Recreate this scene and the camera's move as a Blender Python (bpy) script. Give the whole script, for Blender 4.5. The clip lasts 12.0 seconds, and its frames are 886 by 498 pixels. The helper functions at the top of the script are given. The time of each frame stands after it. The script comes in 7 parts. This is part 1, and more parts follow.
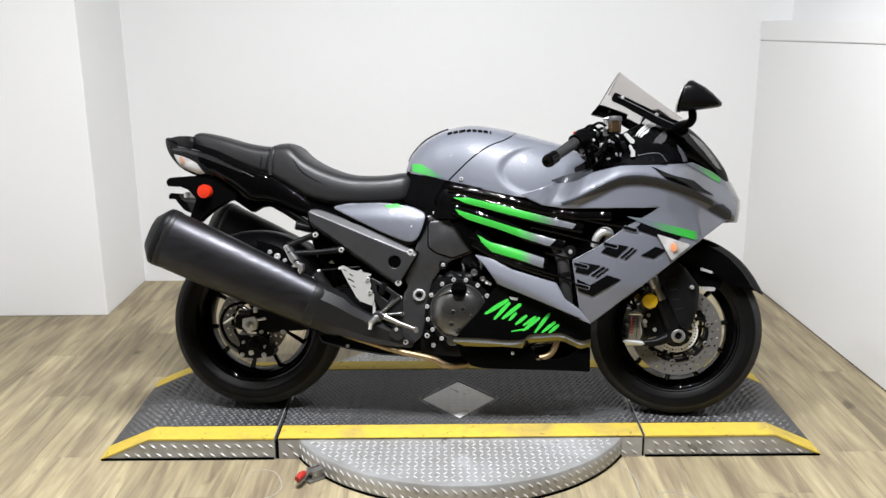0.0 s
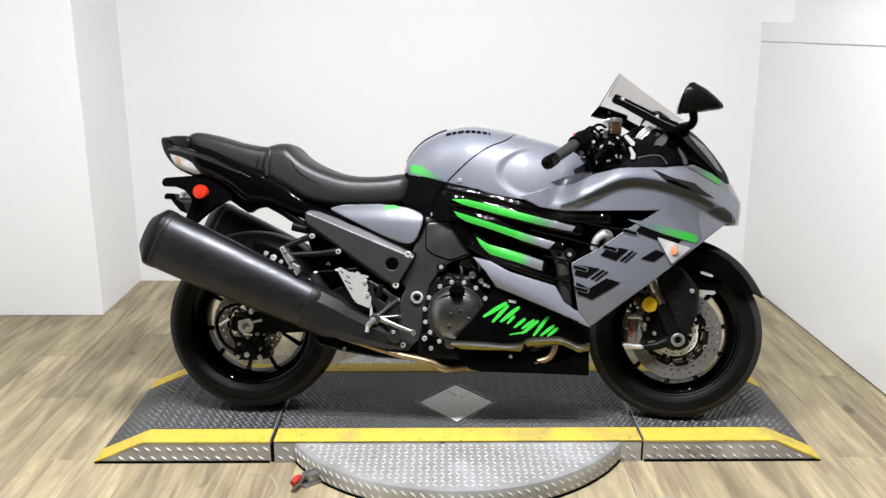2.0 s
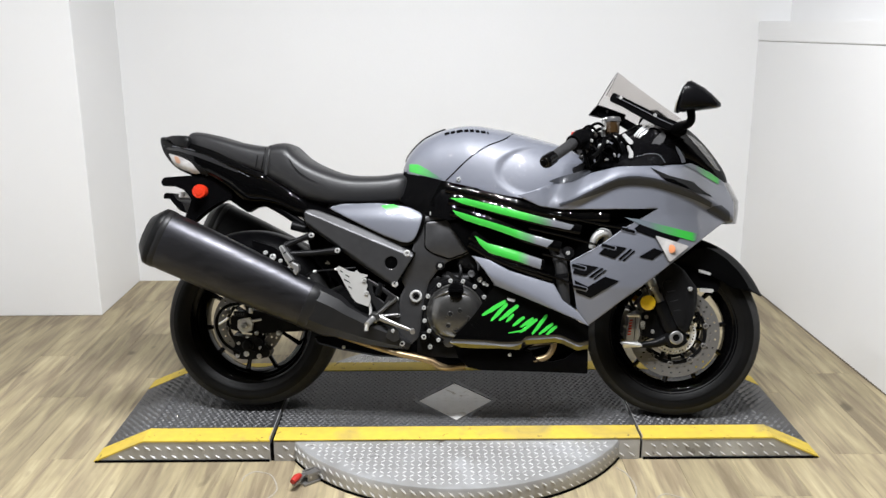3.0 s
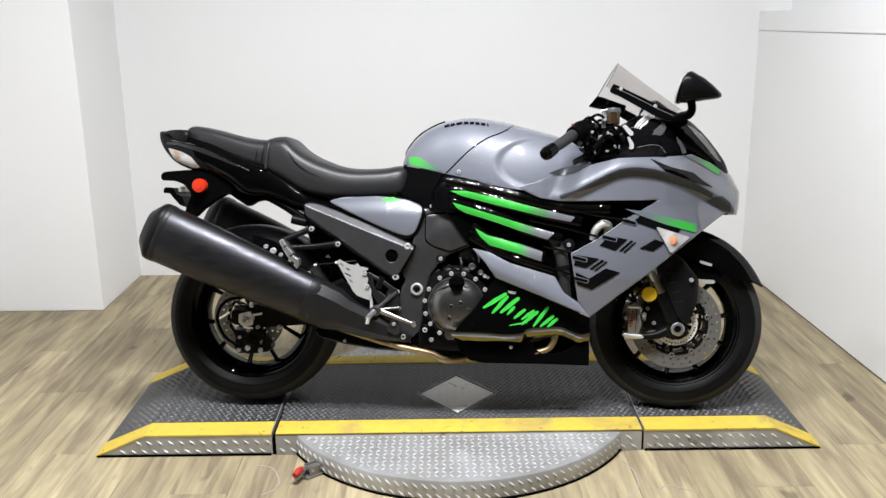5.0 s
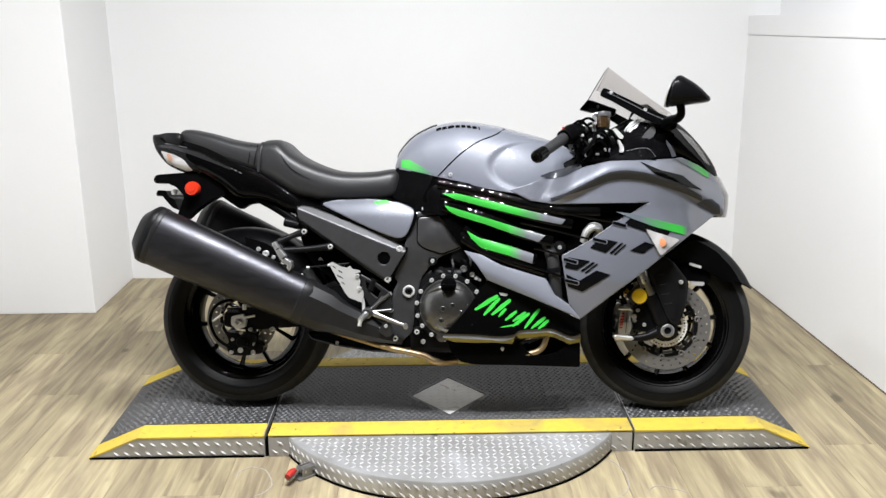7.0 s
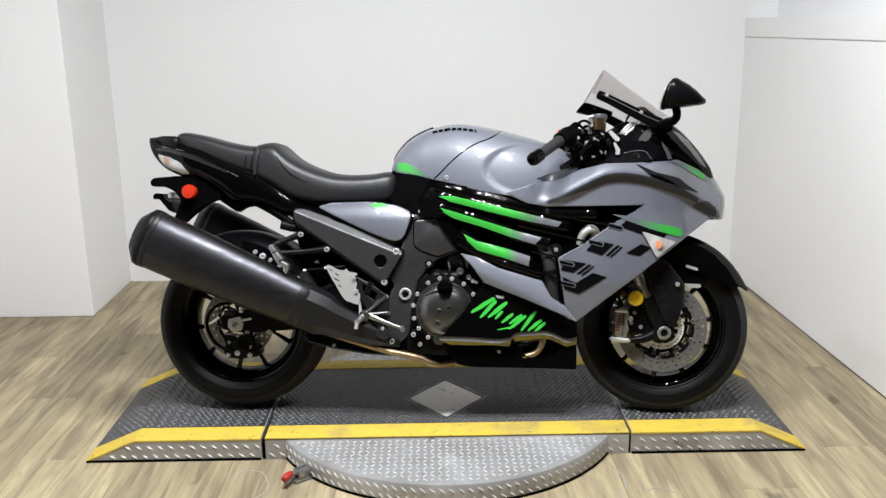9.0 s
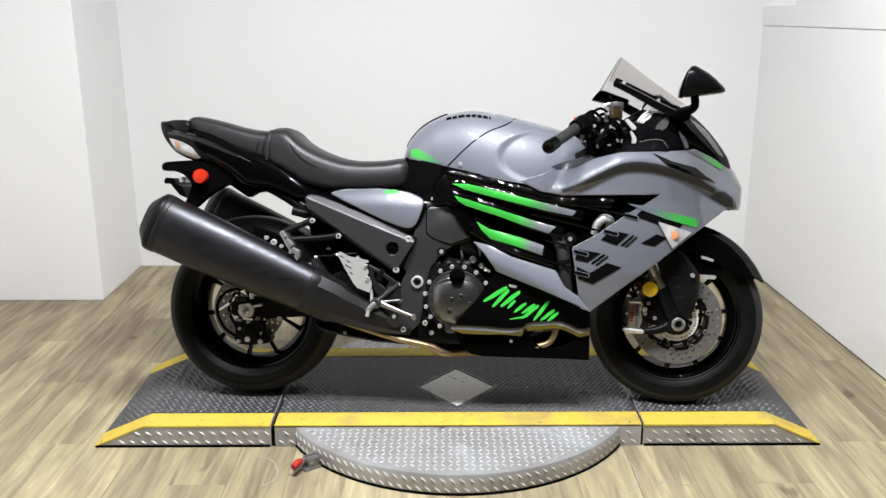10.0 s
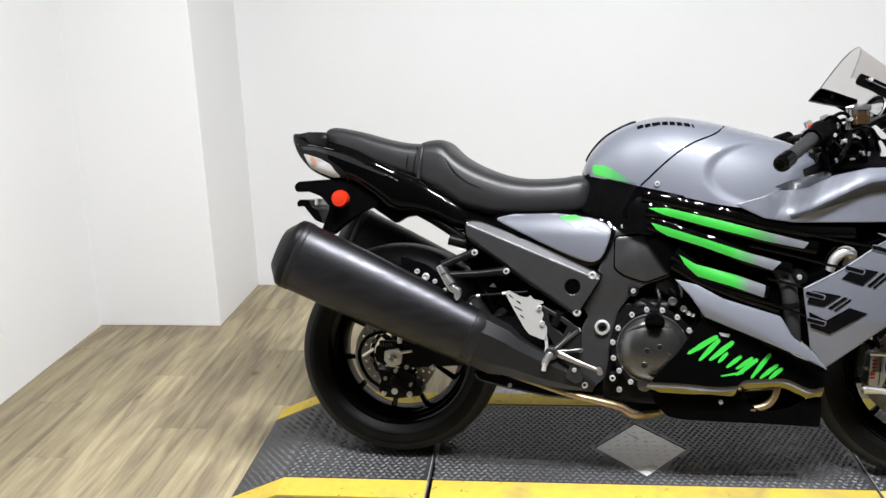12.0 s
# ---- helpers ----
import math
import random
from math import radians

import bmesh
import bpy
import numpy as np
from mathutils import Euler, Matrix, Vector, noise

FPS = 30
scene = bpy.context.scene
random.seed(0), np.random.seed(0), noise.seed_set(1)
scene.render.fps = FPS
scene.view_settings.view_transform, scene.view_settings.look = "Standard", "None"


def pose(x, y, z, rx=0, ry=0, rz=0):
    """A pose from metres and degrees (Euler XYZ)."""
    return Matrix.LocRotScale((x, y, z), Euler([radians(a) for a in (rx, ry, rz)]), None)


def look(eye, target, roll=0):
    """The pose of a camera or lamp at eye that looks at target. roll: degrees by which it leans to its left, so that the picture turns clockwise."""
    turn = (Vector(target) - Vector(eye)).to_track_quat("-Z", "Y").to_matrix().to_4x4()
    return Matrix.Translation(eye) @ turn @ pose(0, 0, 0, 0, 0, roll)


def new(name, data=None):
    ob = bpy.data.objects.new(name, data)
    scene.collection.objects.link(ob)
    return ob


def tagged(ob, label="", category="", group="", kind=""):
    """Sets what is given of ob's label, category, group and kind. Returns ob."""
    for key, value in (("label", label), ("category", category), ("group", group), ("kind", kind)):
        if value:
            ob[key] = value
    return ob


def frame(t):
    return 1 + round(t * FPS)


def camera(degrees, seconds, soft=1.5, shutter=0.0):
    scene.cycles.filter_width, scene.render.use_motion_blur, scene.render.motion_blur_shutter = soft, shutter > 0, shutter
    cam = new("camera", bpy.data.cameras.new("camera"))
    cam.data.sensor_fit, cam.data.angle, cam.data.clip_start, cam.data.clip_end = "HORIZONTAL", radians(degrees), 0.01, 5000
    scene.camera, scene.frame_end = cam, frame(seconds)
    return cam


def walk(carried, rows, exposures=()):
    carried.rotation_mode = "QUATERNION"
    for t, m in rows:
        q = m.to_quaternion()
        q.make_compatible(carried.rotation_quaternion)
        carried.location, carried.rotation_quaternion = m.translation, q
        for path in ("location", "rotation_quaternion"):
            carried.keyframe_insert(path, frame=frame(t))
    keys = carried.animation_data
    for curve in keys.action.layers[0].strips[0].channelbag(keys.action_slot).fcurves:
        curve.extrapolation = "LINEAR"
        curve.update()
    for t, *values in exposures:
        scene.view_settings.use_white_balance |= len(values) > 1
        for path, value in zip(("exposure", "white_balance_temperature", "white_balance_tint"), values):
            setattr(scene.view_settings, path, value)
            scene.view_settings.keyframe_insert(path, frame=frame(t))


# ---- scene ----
cam = camera(51.9, 12.0)
PATH = [
    (0, (0.03, -0.06, 1.469), (0.026, 1.874, 0.958), -0.5),
    (0.5, (0.028, -0.043, 1.472), (0.022, 1.893, 0.97), -0.5),
    (1, (0.026, -0.033, 1.475), (0.026, 1.902, 0.969), -0.4),
    (1.5, (0.028, -0.029, 1.474), (0.034, 1.904, 0.96), -0.3),
    (2, (0.029, -0.029, 1.471), (0.03, 1.905, 0.958), -0.2),
    (2.5, (0.03, -0.033, 1.469), (0.028, 1.902, 0.961), -0.1),
    (3, (0.025, -0.039, 1.468), (0.031, 1.895, 0.956), -0.3),
    (5, (0.029, -0.034, 1.468), (0.031, 1.895, 0.94), -0.7),
    (5.5, (0.031, -0.035, 1.47), (0.036, 1.896, 0.947), -0.5),
    (6, (0.027, -0.04, 1.475), (0.04, 1.891, 0.956), -0.6),
    (6.5, (0.031, -0.047, 1.472), (0.045, 1.885, 0.954), -0.7),
    (7, (0.029, -0.054, 1.47), (0.049, 1.877, 0.949), -0.6),
    (9, (0.041, -0.056, 1.473), (0.061, 1.876, 0.956), -0.7),
    (9.5, (0.038, -0.044, 1.474), (0.04, 1.885, 0.945), -0.1),
    (10, (0.029, -0.026, 1.466), (0.029, 1.899, 0.923), -0.2),
    (10.5, (0.027, -0.006, 1.47), (0.036, 1.92, 0.932), -0.3),
    (11, (-0.021, 0.039, 1.46), (-0.025, 1.964, 0.917), 1.3),
    (11.2, (-0.078, 0.072, 1.459), (-0.117, 2.0, 0.927), -0.4),
    (11.4, (-0.132, 0.125, 1.461), (-0.186, 2.047, 0.912), -3.2),
    (11.5, (-0.168, 0.161, 1.469), (-0.213, 2.073, 0.885), -2.9),
    (11.6, (-0.186, 0.208, 1.458), (-0.222, 2.12, 0.874), -2.0),
    (11.8, (-0.22, 0.346, 1.433), (-0.298, 2.27, 0.892), -1.0),
    (12, (-0.241, 0.51, 1.44), (-0.442, 2.422, 0.889), -1.8),
]
EXPOSURES = [(0.0, -0.08), (1.0, 0.02), (2.5, 0.02), (3.0, -0.08), (5.0, -0.10), (6.0, 0.04), (7.0, 0.04), (9.0, -0.22), (9.5, -0.20), (10.0, -0.10), (11.0, 0.04), (12.0, -0.03)]
walk(cam, [(t, look(eye, target, roll)) for t, eye, target, roll in PATH], EXPOSURES)

# ---- world and lamps ----
world = bpy.data.worlds.new("world")
scene.world = world
world.use_nodes = True
world.node_tree.nodes["Background"].inputs[0].default_value = (0.9, 0.93, 1.0, 1)
world.node_tree.nodes["Background"].inputs[1].default_value = 0.02

ROOM_LEFT, ROOM_BACK, ROOM_NEAR, ROOM_TOP = -2.222, 4.85, 1.0, 3.0
ADDED_HALL_X, ADDED_HALL_NEAR = 6.0, -7.0             # unseen dark hall behind the camera, added so reflections stay dark
RIGHT_END = 2.5                             # the near end of the right wall
RIGHT_BACK, RIGHT_NEAR = 1.70, 1.837        # the right wall stands a little out of square
PILLAR_X, PILLAR_Y = -1.656, 4.255
LAMP_SPOTS = [(x, y) for y in (1.75, 2.05) for x in (-0.63, -0.21, 0.21, 0.63)]
LAMP_WATTS = 28.4


# ---- materials ----
def link(tree, a, b):
    tree.links.new(a, b)


def surface(name, base, rough=0.5, metal=0.0, coat=0.0, other=None, scale=20.0, mix=0.5, bump=0.0, bump_scale=200.0,
            wear=0.0, stretch=(1, 1, 1), spec=0.5, coat_rough=0.03):
    """A painted, plastic or metal surface: two colours mixed by noise, uneven roughness, fine relief."""
    m = bpy.data.materials.new(name)
    m.use_nodes = True
    t = m.node_tree
    b = t.nodes["Principled BSDF"]
    b.inputs["Metallic"].default_value = metal
    b.inputs["Coat Weight"].default_value = coat
    b.inputs["Coat Roughness"].default_value = coat_rough
    b.inputs["Specular IOR Level"].default_value = spec
    co = t.nodes.new("ShaderNodeTexCoord")
    mp = t.nodes.new("ShaderNodeMapping")
    mp.inputs["Scale"].default_value = stretch
    link(t, co.outputs["Object"], mp.inputs["Vector"])
    n = t.nodes.new("ShaderNodeTexNoise")
    n.inputs["Scale"].default_value, n.inputs["Detail"].default_value = scale, 5.0
    link(t, mp.outputs[0], n.inputs["Vector"])
    ramp = t.nodes.new("ShaderNodeMapRange")
    ramp.inputs["From Min"].default_value, ramp.inputs["From Max"].default_value = 0.3, 0.7
    ramp.inputs["To Max"].default_value = mix
    link(t, n.outputs["Fac"], ramp.inputs["Value"])
    c = t.nodes.new("ShaderNodeMix")
    c.data_type = "RGBA"
    c.inputs["A"].default_value = (*base, 1)
    c.inputs["B"].default_value = (*(other or [v * 0.8 for v in base]), 1)
    link(t, ramp.outputs[0], c.inputs["Factor"])
    link(t, c.outputs["Result"], b.inputs["Base Color"])
    n2 = t.nodes.new("ShaderNodeTexNoise")
    n2.inputs["Scale"].default_value, n2.inputs["Detail"].default_value = bump_scale, 3.0
    link(t, mp.outputs[0], n2.inputs["Vector"])
    rr = t.nodes.new("ShaderNodeMapRange")
    rr.inputs["To Min"].default_value, rr.inputs["To Max"].default_value = max(0.0, rough - wear), min(1.0, rough + wear)
    link(t, n.outputs["Fac"], rr.inputs["Value"])
    link(t, rr.outputs[0], b.inputs["Roughness"])
    if bump:
        bp = t.nodes.new("ShaderNodeBump")
        bp.inputs["Strength"].default_value, bp.inputs["Distance"].default_value = 1.0, bump
        link(t, n2.outputs["Fac"], bp.inputs["Height"])
        link(t, bp.outputs[0], b.inputs["Normal"])
    return m


def speckled(m, colour, scale, low, high, detail=4.0, stretch=(1, 1, 1), rough=None):
    """Adds dirt, scuffs or stains of their own shape to a material: colour where a noise passes from low to high."""
    t = m.node_tree
    b = t.nodes["Principled BSDF"]
    was = b.inputs["Base Color"].links[0].from_socket
    co = t.nodes.new("ShaderNodeTexCoord")
    mp = t.nodes.new("ShaderNodeMapping")
    mp.inputs["Scale"].default_value = stretch
    link(t, co.outputs["Object"], mp.inputs["Vector"])
    n = t.nodes.new("ShaderNodeTexNoise")
    n.inputs["Scale"].default_value, n.inputs["Detail"].default_value, n.inputs["Distortion"].default_value = scale, detail, 0.8
    link(t, mp.outputs[0], n.inputs["Vector"])
    r = t.nodes.new("ShaderNodeMapRange")
    r.inputs["From Min"].default_value, r.inputs["From Max"].default_value = low, high
    link(t, n.outputs["Fac"], r.inputs["Value"])
    c = t.nodes.new("ShaderNodeMix")
    c.data_type = "RGBA"
    link(t, r.outputs[0], c.inputs["Factor"])
    link(t, was, c.inputs["A"])
    c.inputs["B"].default_value = (*colour, 1)
    link(t, c.outputs["Result"], b.inputs["Base Color"])
    return m


def glowing(name, colour, strength):
    m = bpy.data.materials.new(name)
    m.use_nodes = True
    b = m.node_tree.nodes["Principled BSDF"]
    b.inputs["Base Color"].default_value = (*colour, 1)
    b.inputs["Emission Color"].default_value = (*colour, 1)
    b.inputs["Emission Strength"].default_value = strength
    return m


def clear_sheet(name, tint, gloss_rough=0.03):
    """A thin tinted sheet: light goes straight through, with a little gloss."""
    m = bpy.data.materials.new(name)
    m.use_nodes = True
    t = m.node_tree
    t.nodes.remove(t.nodes["Principled BSDF"])
    tr = t.nodes.new("ShaderNodeBsdfTransparent")
    tr.inputs[0].default_value = (*tint, 1)
    gl = t.nodes.new("ShaderNodeBsdfGlossy")
    gl.inputs["Roughness"].default_value = gloss_rough
    mx = t.nodes.new("ShaderNodeMixShader")
    mx.inputs[0].default_value = 0.05
    link(t, tr.outputs[0], mx.inputs[1])
    link(t, gl.outputs[0], mx.inputs[2])
    link(t, mx.outputs[0], t.nodes["Material Output"].inputs[0])
    return m


def fading(name, first, last, start=0.66, stop=0.86, back=None):
    """Gloss vinyl that fades from one colour to another towards its front end."""
    m = bpy.data.materials.new(name)
    m.use_nodes = True
    t = m.node_tree
    b = t.nodes["Principled BSDF"]
    co = t.nodes.new("ShaderNodeTexCoord")
    xyz = t.nodes.new("ShaderNodeSeparateXYZ")
    link(t, co.outputs["Generated"], xyz.inputs[0])
    n = t.nodes.new("ShaderNodeTexNoise")
    n.inputs["Scale"].default_value = 12.0
    link(t, co.outputs["Object"], n.inputs["Vector"])
    add = t.nodes.new("ShaderNodeMath")
    add.operation = "MULTIPLY_ADD"
    link(t, n.outputs["Fac"], add.inputs[0])
    add.inputs[1].default_value = 0.06
    link(t, xyz.outputs[0], add.inputs[2])
    ramp = t.nodes.new("ShaderNodeValToRGB")
    e = ramp.color_ramp.elements
    e[0].position, e[0].color = start, (*first, 1)
    e[1].position, e[1].color = stop, (*last, 1)
    if back:
        e.new(back).color = (*last, 1)
        e.new(1.0).color = (*first, 1)
    link(t, add.outputs[0], ramp.inputs[0])
    link(t, ramp.outputs[0], b.inputs["Base Color"])
    b.inputs["Roughness"].default_value = 0.4
    b.inputs["Specular IOR Level"].default_value = 0.2
    b.inputs["Coat Weight"].default_value = 1.0
    b.inputs["Coat Roughness"].default_value = 0.12
    return m


def plank_material():
    """Oak-look vinyl: each plank its own tone, long grain, pale and grey-brown streaks, knots."""
    m = bpy.data.materials.new("oak_vinyl")
    m.use_nodes = True
    t = m.node_tree
    b = t.nodes["Principled BSDF"]
    info = t.nodes.new("ShaderNodeObjectInfo")
    geo = t.nodes.new("ShaderNodeNewGeometry")
    off = t.nodes.new("ShaderNodeVectorMath")
    off.operation = "MULTIPLY_ADD"
    mul = t.nodes.new("ShaderNodeCombineXYZ")
    for k in range(3):
        link(t, info.outputs["Random"], mul.inputs[k])
    link(t, mul.outputs[0], off.inputs[0])
    off.inputs[1].default_value = (13.0, 29.0, 7.0)
    link(t, geo.outputs["Position"], off.inputs[2])

    def streak(scale, sx, sy, detail, distort):
        mp = t.nodes.new("ShaderNodeMapping")
        mp.inputs["Scale"].default_value = (sx, sy, 1)
        link(t, off.outputs[0], mp.inputs["Vector"])
        n = t.nodes.new("ShaderNodeTexNoise")
        n.inputs["Scale"].default_value, n.inputs["Detail"].default_value, n.inputs["Distortion"].default_value = scale, detail, distort
        link(t, mp.outputs[0], n.inputs["Vector"])
        return n.outputs["Fac"]

    broad, fine, knot, cloud = streak(2.4, 8.5, 0.8, 5, 0.8), streak(9.0, 9.0, 0.6, 6, 0.4), streak(3.2, 3.0, 1.5, 2, 0.0), streak(1.6, 4.6, 1.0, 3, 1.2)
    ramp = t.nodes.new("ShaderNodeValToRGB")
    e = ramp.color_ramp.elements
    e[0].position, e[0].color = 0.30, (0.214, 0.171, 0.109, 1)
    e[1].position, e[1].color = 0.68, (0.420, 0.357, 0.225, 1)
    for p, col in ((0.40, (0.252, 0.204, 0.134, 1)), (0.48, (0.311, 0.259, 0.165, 1)), (0.57, (0.365, 0.307, 0.189, 1))):
        x = e.new(p)
        x.color = col
    both = t.nodes.new("ShaderNodeMath")
    both.operation = "MULTIPLY_ADD"
    link(t, cloud, both.inputs[0])
    both.inputs[1].default_value = 0.24
    both_less = t.nodes.new("ShaderNodeMath")
    both_less.operation = "SUBTRACT"
    both_less.inputs[1].default_value = 0.12
    link(t, broad, both_less.inputs[0])
    link(t, both_less.outputs[0], both.inputs[2])
    link(t, both.outputs[0], ramp.inputs[0])
    grain = t.nodes.new("ShaderNodeMapRange")
    grain.inputs["From Min"].default_value, grain.inputs["From Max"].default_value = 0.3, 0.7
    grain.inputs["To Min"].default_value, grain.inputs["To Max"].default_value = 0.84, 1.12
    link(t, fine, grain.inputs["Value"])
    tone = t.nodes.new("ShaderNodeMapRange")
    tone.inputs["To Min"].default_value, tone.inputs["To Max"].default_value = 0.78, 1.06
    link(t, info.outputs["Random"], tone.inputs["Value"])
    kn = t.nodes.new("ShaderNodeMapRange")
    kn.inputs["From Min"].default_value, kn.inputs["From Max"].default_value = 0.70, 0.78
    kn.inputs["To Min"].default_value, kn.inputs["To Max"].default_value = 1.0, 0.55
    link(t, knot, kn.inputs["Value"])
    v1 = t.nodes.new("ShaderNodeMath")
    v1.operation = "MULTIPLY"
    link(t, grain.outputs[0], v1.inputs[0])
    link(t, tone.outputs[0], v1.inputs[1])
    v2 = t.nodes.new("ShaderNodeMath")
    v2.operation = "MULTIPLY"
    link(t, v1.outputs[0], v2.inputs[0])
    link(t, kn.outputs[0], v2.inputs[1])
    smudge = t.nodes.new("ShaderNodeTexNoise")
    smudge.inputs["Scale"].default_value, smudge.inputs["Detail"].default_value, smudge.inputs["Distortion"].default_value = 3.5, 7.0, 1.2
    link(t, geo.outputs["Position"], smudge.inputs["Vector"])
    dirt = t.nodes.new("ShaderNodeMapRange")
    dirt.inputs["From Min"].default_value, dirt.inputs["From Max"].default_value = 0.55, 0.70
    dirt.inputs["To Min"].default_value, dirt.inputs["To Max"].default_value = 1.0, 0.94
    link(t, smudge.outputs["Fac"], dirt.inputs["Value"])
    v3 = t.nodes.new("ShaderNodeMath")
    v3.operation = "MULTIPLY"
    link(t, v2.outputs[0], v3.inputs[0])
    link(t, dirt.outputs[0], v3.inputs[1])
    hsv = t.nodes.new("ShaderNodeHueSaturation")
    hsv.inputs["Saturation"].default_value = 1.02
    link(t, ramp.outputs[0], hsv.inputs["Color"])
    link(t, v3.outputs[0], hsv.inputs["Value"])
    link(t, hsv.outputs[0], b.inputs["Base Color"])
    b.inputs["Roughness"].default_value = 0.52
    b.inputs["Specular IOR Level"].default_value = 0.28
    bp = t.nodes.new("ShaderNodeBump")
    bp.inputs["Strength"].default_value, bp.inputs["Distance"].default_value = 0.6, 0.0006
    link(t, fine, bp.inputs["Height"])
    link(t, bp.outputs[0], b.inputs["Normal"])
    return m


WALL = surface("white_wall_paint", (0.80, 0.80, 0.80), 0.55, other=(0.765, 0.765, 0.765), scale=1.3, mix=0.6, bump=0.0004, bump_scale=60)
CEILING = surface("grey_ceiling_paint", (0.30, 0.30, 0.296), 0.8, other=(0.26, 0.26, 0.256), scale=2.0, bump=0.001, bump_scale=120)
# dark tone of the added walls, for dark reflections
ADDED_HALL = surface("added_hall_grey", (0.10, 0.10, 0.102), 0.8, other=(0.08, 0.08, 0.082), scale=1.5)
JOINT = surface("dark_joint", (0.13, 0.105, 0.075), 0.8)
OAK = plank_material()
TREAD = surface("worn_bright_tread", (0.84, 0.84, 0.84), 0.30, 0.35, other=(0.66, 0.66, 0.66), scale=28, mix=0.9, wear=0.08)
ALU = speckled(speckled(surface("tread_aluminium", (0.42, 0.42, 0.42), 0.42, 0.5, other=(0.30, 0.295, 0.285), scale=9, mix=0.8, wear=0.14, bump=0.0002, bump_scale=300), (0.56, 0.57, 0.59), 4, 0.5, 0.75), (0.16, 0.15, 0.14), 26, 0.66, 0.74)
MAT = surface("grey_rubber_mat", (0.022, 0.022, 0.023), 0.42, other=(0.060, 0.060, 0.062), scale=3.2, mix=0.8, wear=0.15, bump=0.0003, bump_scale=260)
YELLOW = speckled(speckled(surface("yellow_safety_paint", (0.60, 0.440, 0.060), 0.55, other=(0.46, 0.34, 0.07), scale=34, mix=0.6, wear=0.1, bump=0.0002, spec=0.12), (0.10, 0.08, 0.04), 30, 0.66, 0.72), (0.30, 0.24, 0.10), 5, 0.56, 0.78)
GREY = surface("metallic_grey_paint", (0.134, 0.142, 0.170), 0.48, 0.15, 1.0, other=(0.121, 0.129, 0.155), scale=3, mix=0.5, bump=0.00002, bump_scale=900)
GLOSS = surface("gloss_black_paint", (0.0012, 0.0012, 0.0013), 0.12, 0.0, 0.35, other=(0.0020, 0.0020, 0.0021), scale=4, spec=0.0, coat_rough=0.02)
BELLY_PAINT = surface("deep_gloss_black_paint", (0.0012, 0.0012, 0.0013), 0.08, 0.0, 0.8, other=(0.0020, 0.0020, 0.0021), scale=4, spec=0.55, coat_rough=0.02)
SATIN = surface("satin_black_plastic", (0.0014, 0.0014, 0.0016), 0.34, other=(0.003, 0.003, 0.0032), scale=40, spec=0.02, wear=0.08, bump=0.00012, bump_scale=700)
DARK = surface("black_cast_metal", (0.004, 0.004, 0.0044), 0.36, 0.25, other=(0.010, 0.010, 0.0105), spec=0.12, scale=30, wear=0.1, bump=0.0003, bump_scale=400)
FRAME = surface("charcoal_frame_coating", (0.056, 0.056, 0.0585), 0.38, 0.6, other=(0.038, 0.038, 0.040), scale=30, mix=0.6, wear=0.06, bump=0.0001, bump_scale=900)
COVER = surface("bronze_grey_engine_cover", (0.140, 0.139, 0.137), 0.30, 0.92, other=(0.082, 0.081, 0.080), scale=35, wear=0.07, bump=0.00015, bump_scale=800)
SILENCER = surface("dark_brushed_silencer_skin", (0.062, 0.062, 0.069), 0.42, 1.0, other=(0.042, 0.042, 0.046), scale=60, mix=0.7, wear=0.14, bump=0.00012, bump_scale=700, stretch=(0.2, 1, 1))
SHIELD = surface("grey_black_heat_shield", (0.013, 0.013, 0.0138), 0.42, 0.4, other=(0.006, 0.006, 0.0065), scale=25, wear=0.06, bump=0.0001, bump_scale=700)
VINYL = surface("black_seat_vinyl", (0.012, 0.012, 0.013), 0.42, other=(0.014, 0.014, 0.015), scale=12, spec=0.45, wear=0.06, bump=0.0003, bump_scale=650)
TYRE = surface("tyre_rubber", (0.0030, 0.0030, 0.0031), 0.44, other=(0.0065, 0.0065, 0.0066), scale=9, spec=0.12, wear=0.1, bump=0.0004, bump_scale=300)
STEEL = surface("brake_steel", (0.27, 0.262, 0.25), 0.32, 0.7, other=(0.19, 0.183, 0.175), scale=30, wear=0.08, bump=0.0001, bump_scale=500)
SILVER = surface("silver_alloy", (0.50, 0.50, 0.50), 0.30, 0.85, other=(0.40, 0.40, 0.40), scale=30, wear=0.08)
PLATE = speckled(surface("dull_tread_plate", (0.84, 0.84, 0.83), 0.40, 0.0, other=(0.74, 0.73, 0.71), scale=30, wear=0.1), (0.42, 0.37, 0.31), 18, 0.60, 0.72)
BOLT = surface("zinc_bolt", (0.72, 0.72, 0.71), 0.34, 0.55, other=(0.50, 0.50, 0.49), scale=90, mix=0.8, wear=0.1)
RIM = surface("lacquered_black_rim", (0.0012, 0.0012, 0.0013), 0.1, 0.0, 0.35, spec=0.0, coat_rough=0.03)
TREAD_RUBBER = surface("scrubbed_tread_rubber", (0.016, 0.016, 0.0163), 0.75, other=(0.030, 0.0297, 0.0294), scale=60, mix=0.8, spec=0.25, wear=0.1, bump=0.0006, bump_scale=420)
PALE = surface("bright_alloy_plate", (0.74, 0.74, 0.73), 0.38, 0.7, other=(0.64, 0.64, 0.63), scale=25, wear=0.06)
HEADER = speckled(surface("heat_tinted_header_pipe", (0.40, 0.30, 0.165), 0.42, 0.9, other=(0.24, 0.175, 0.105), scale=12, mix=0.8, wear=0.1), (0.12, 0.075, 0.04), 14, 0.55, 0.72)
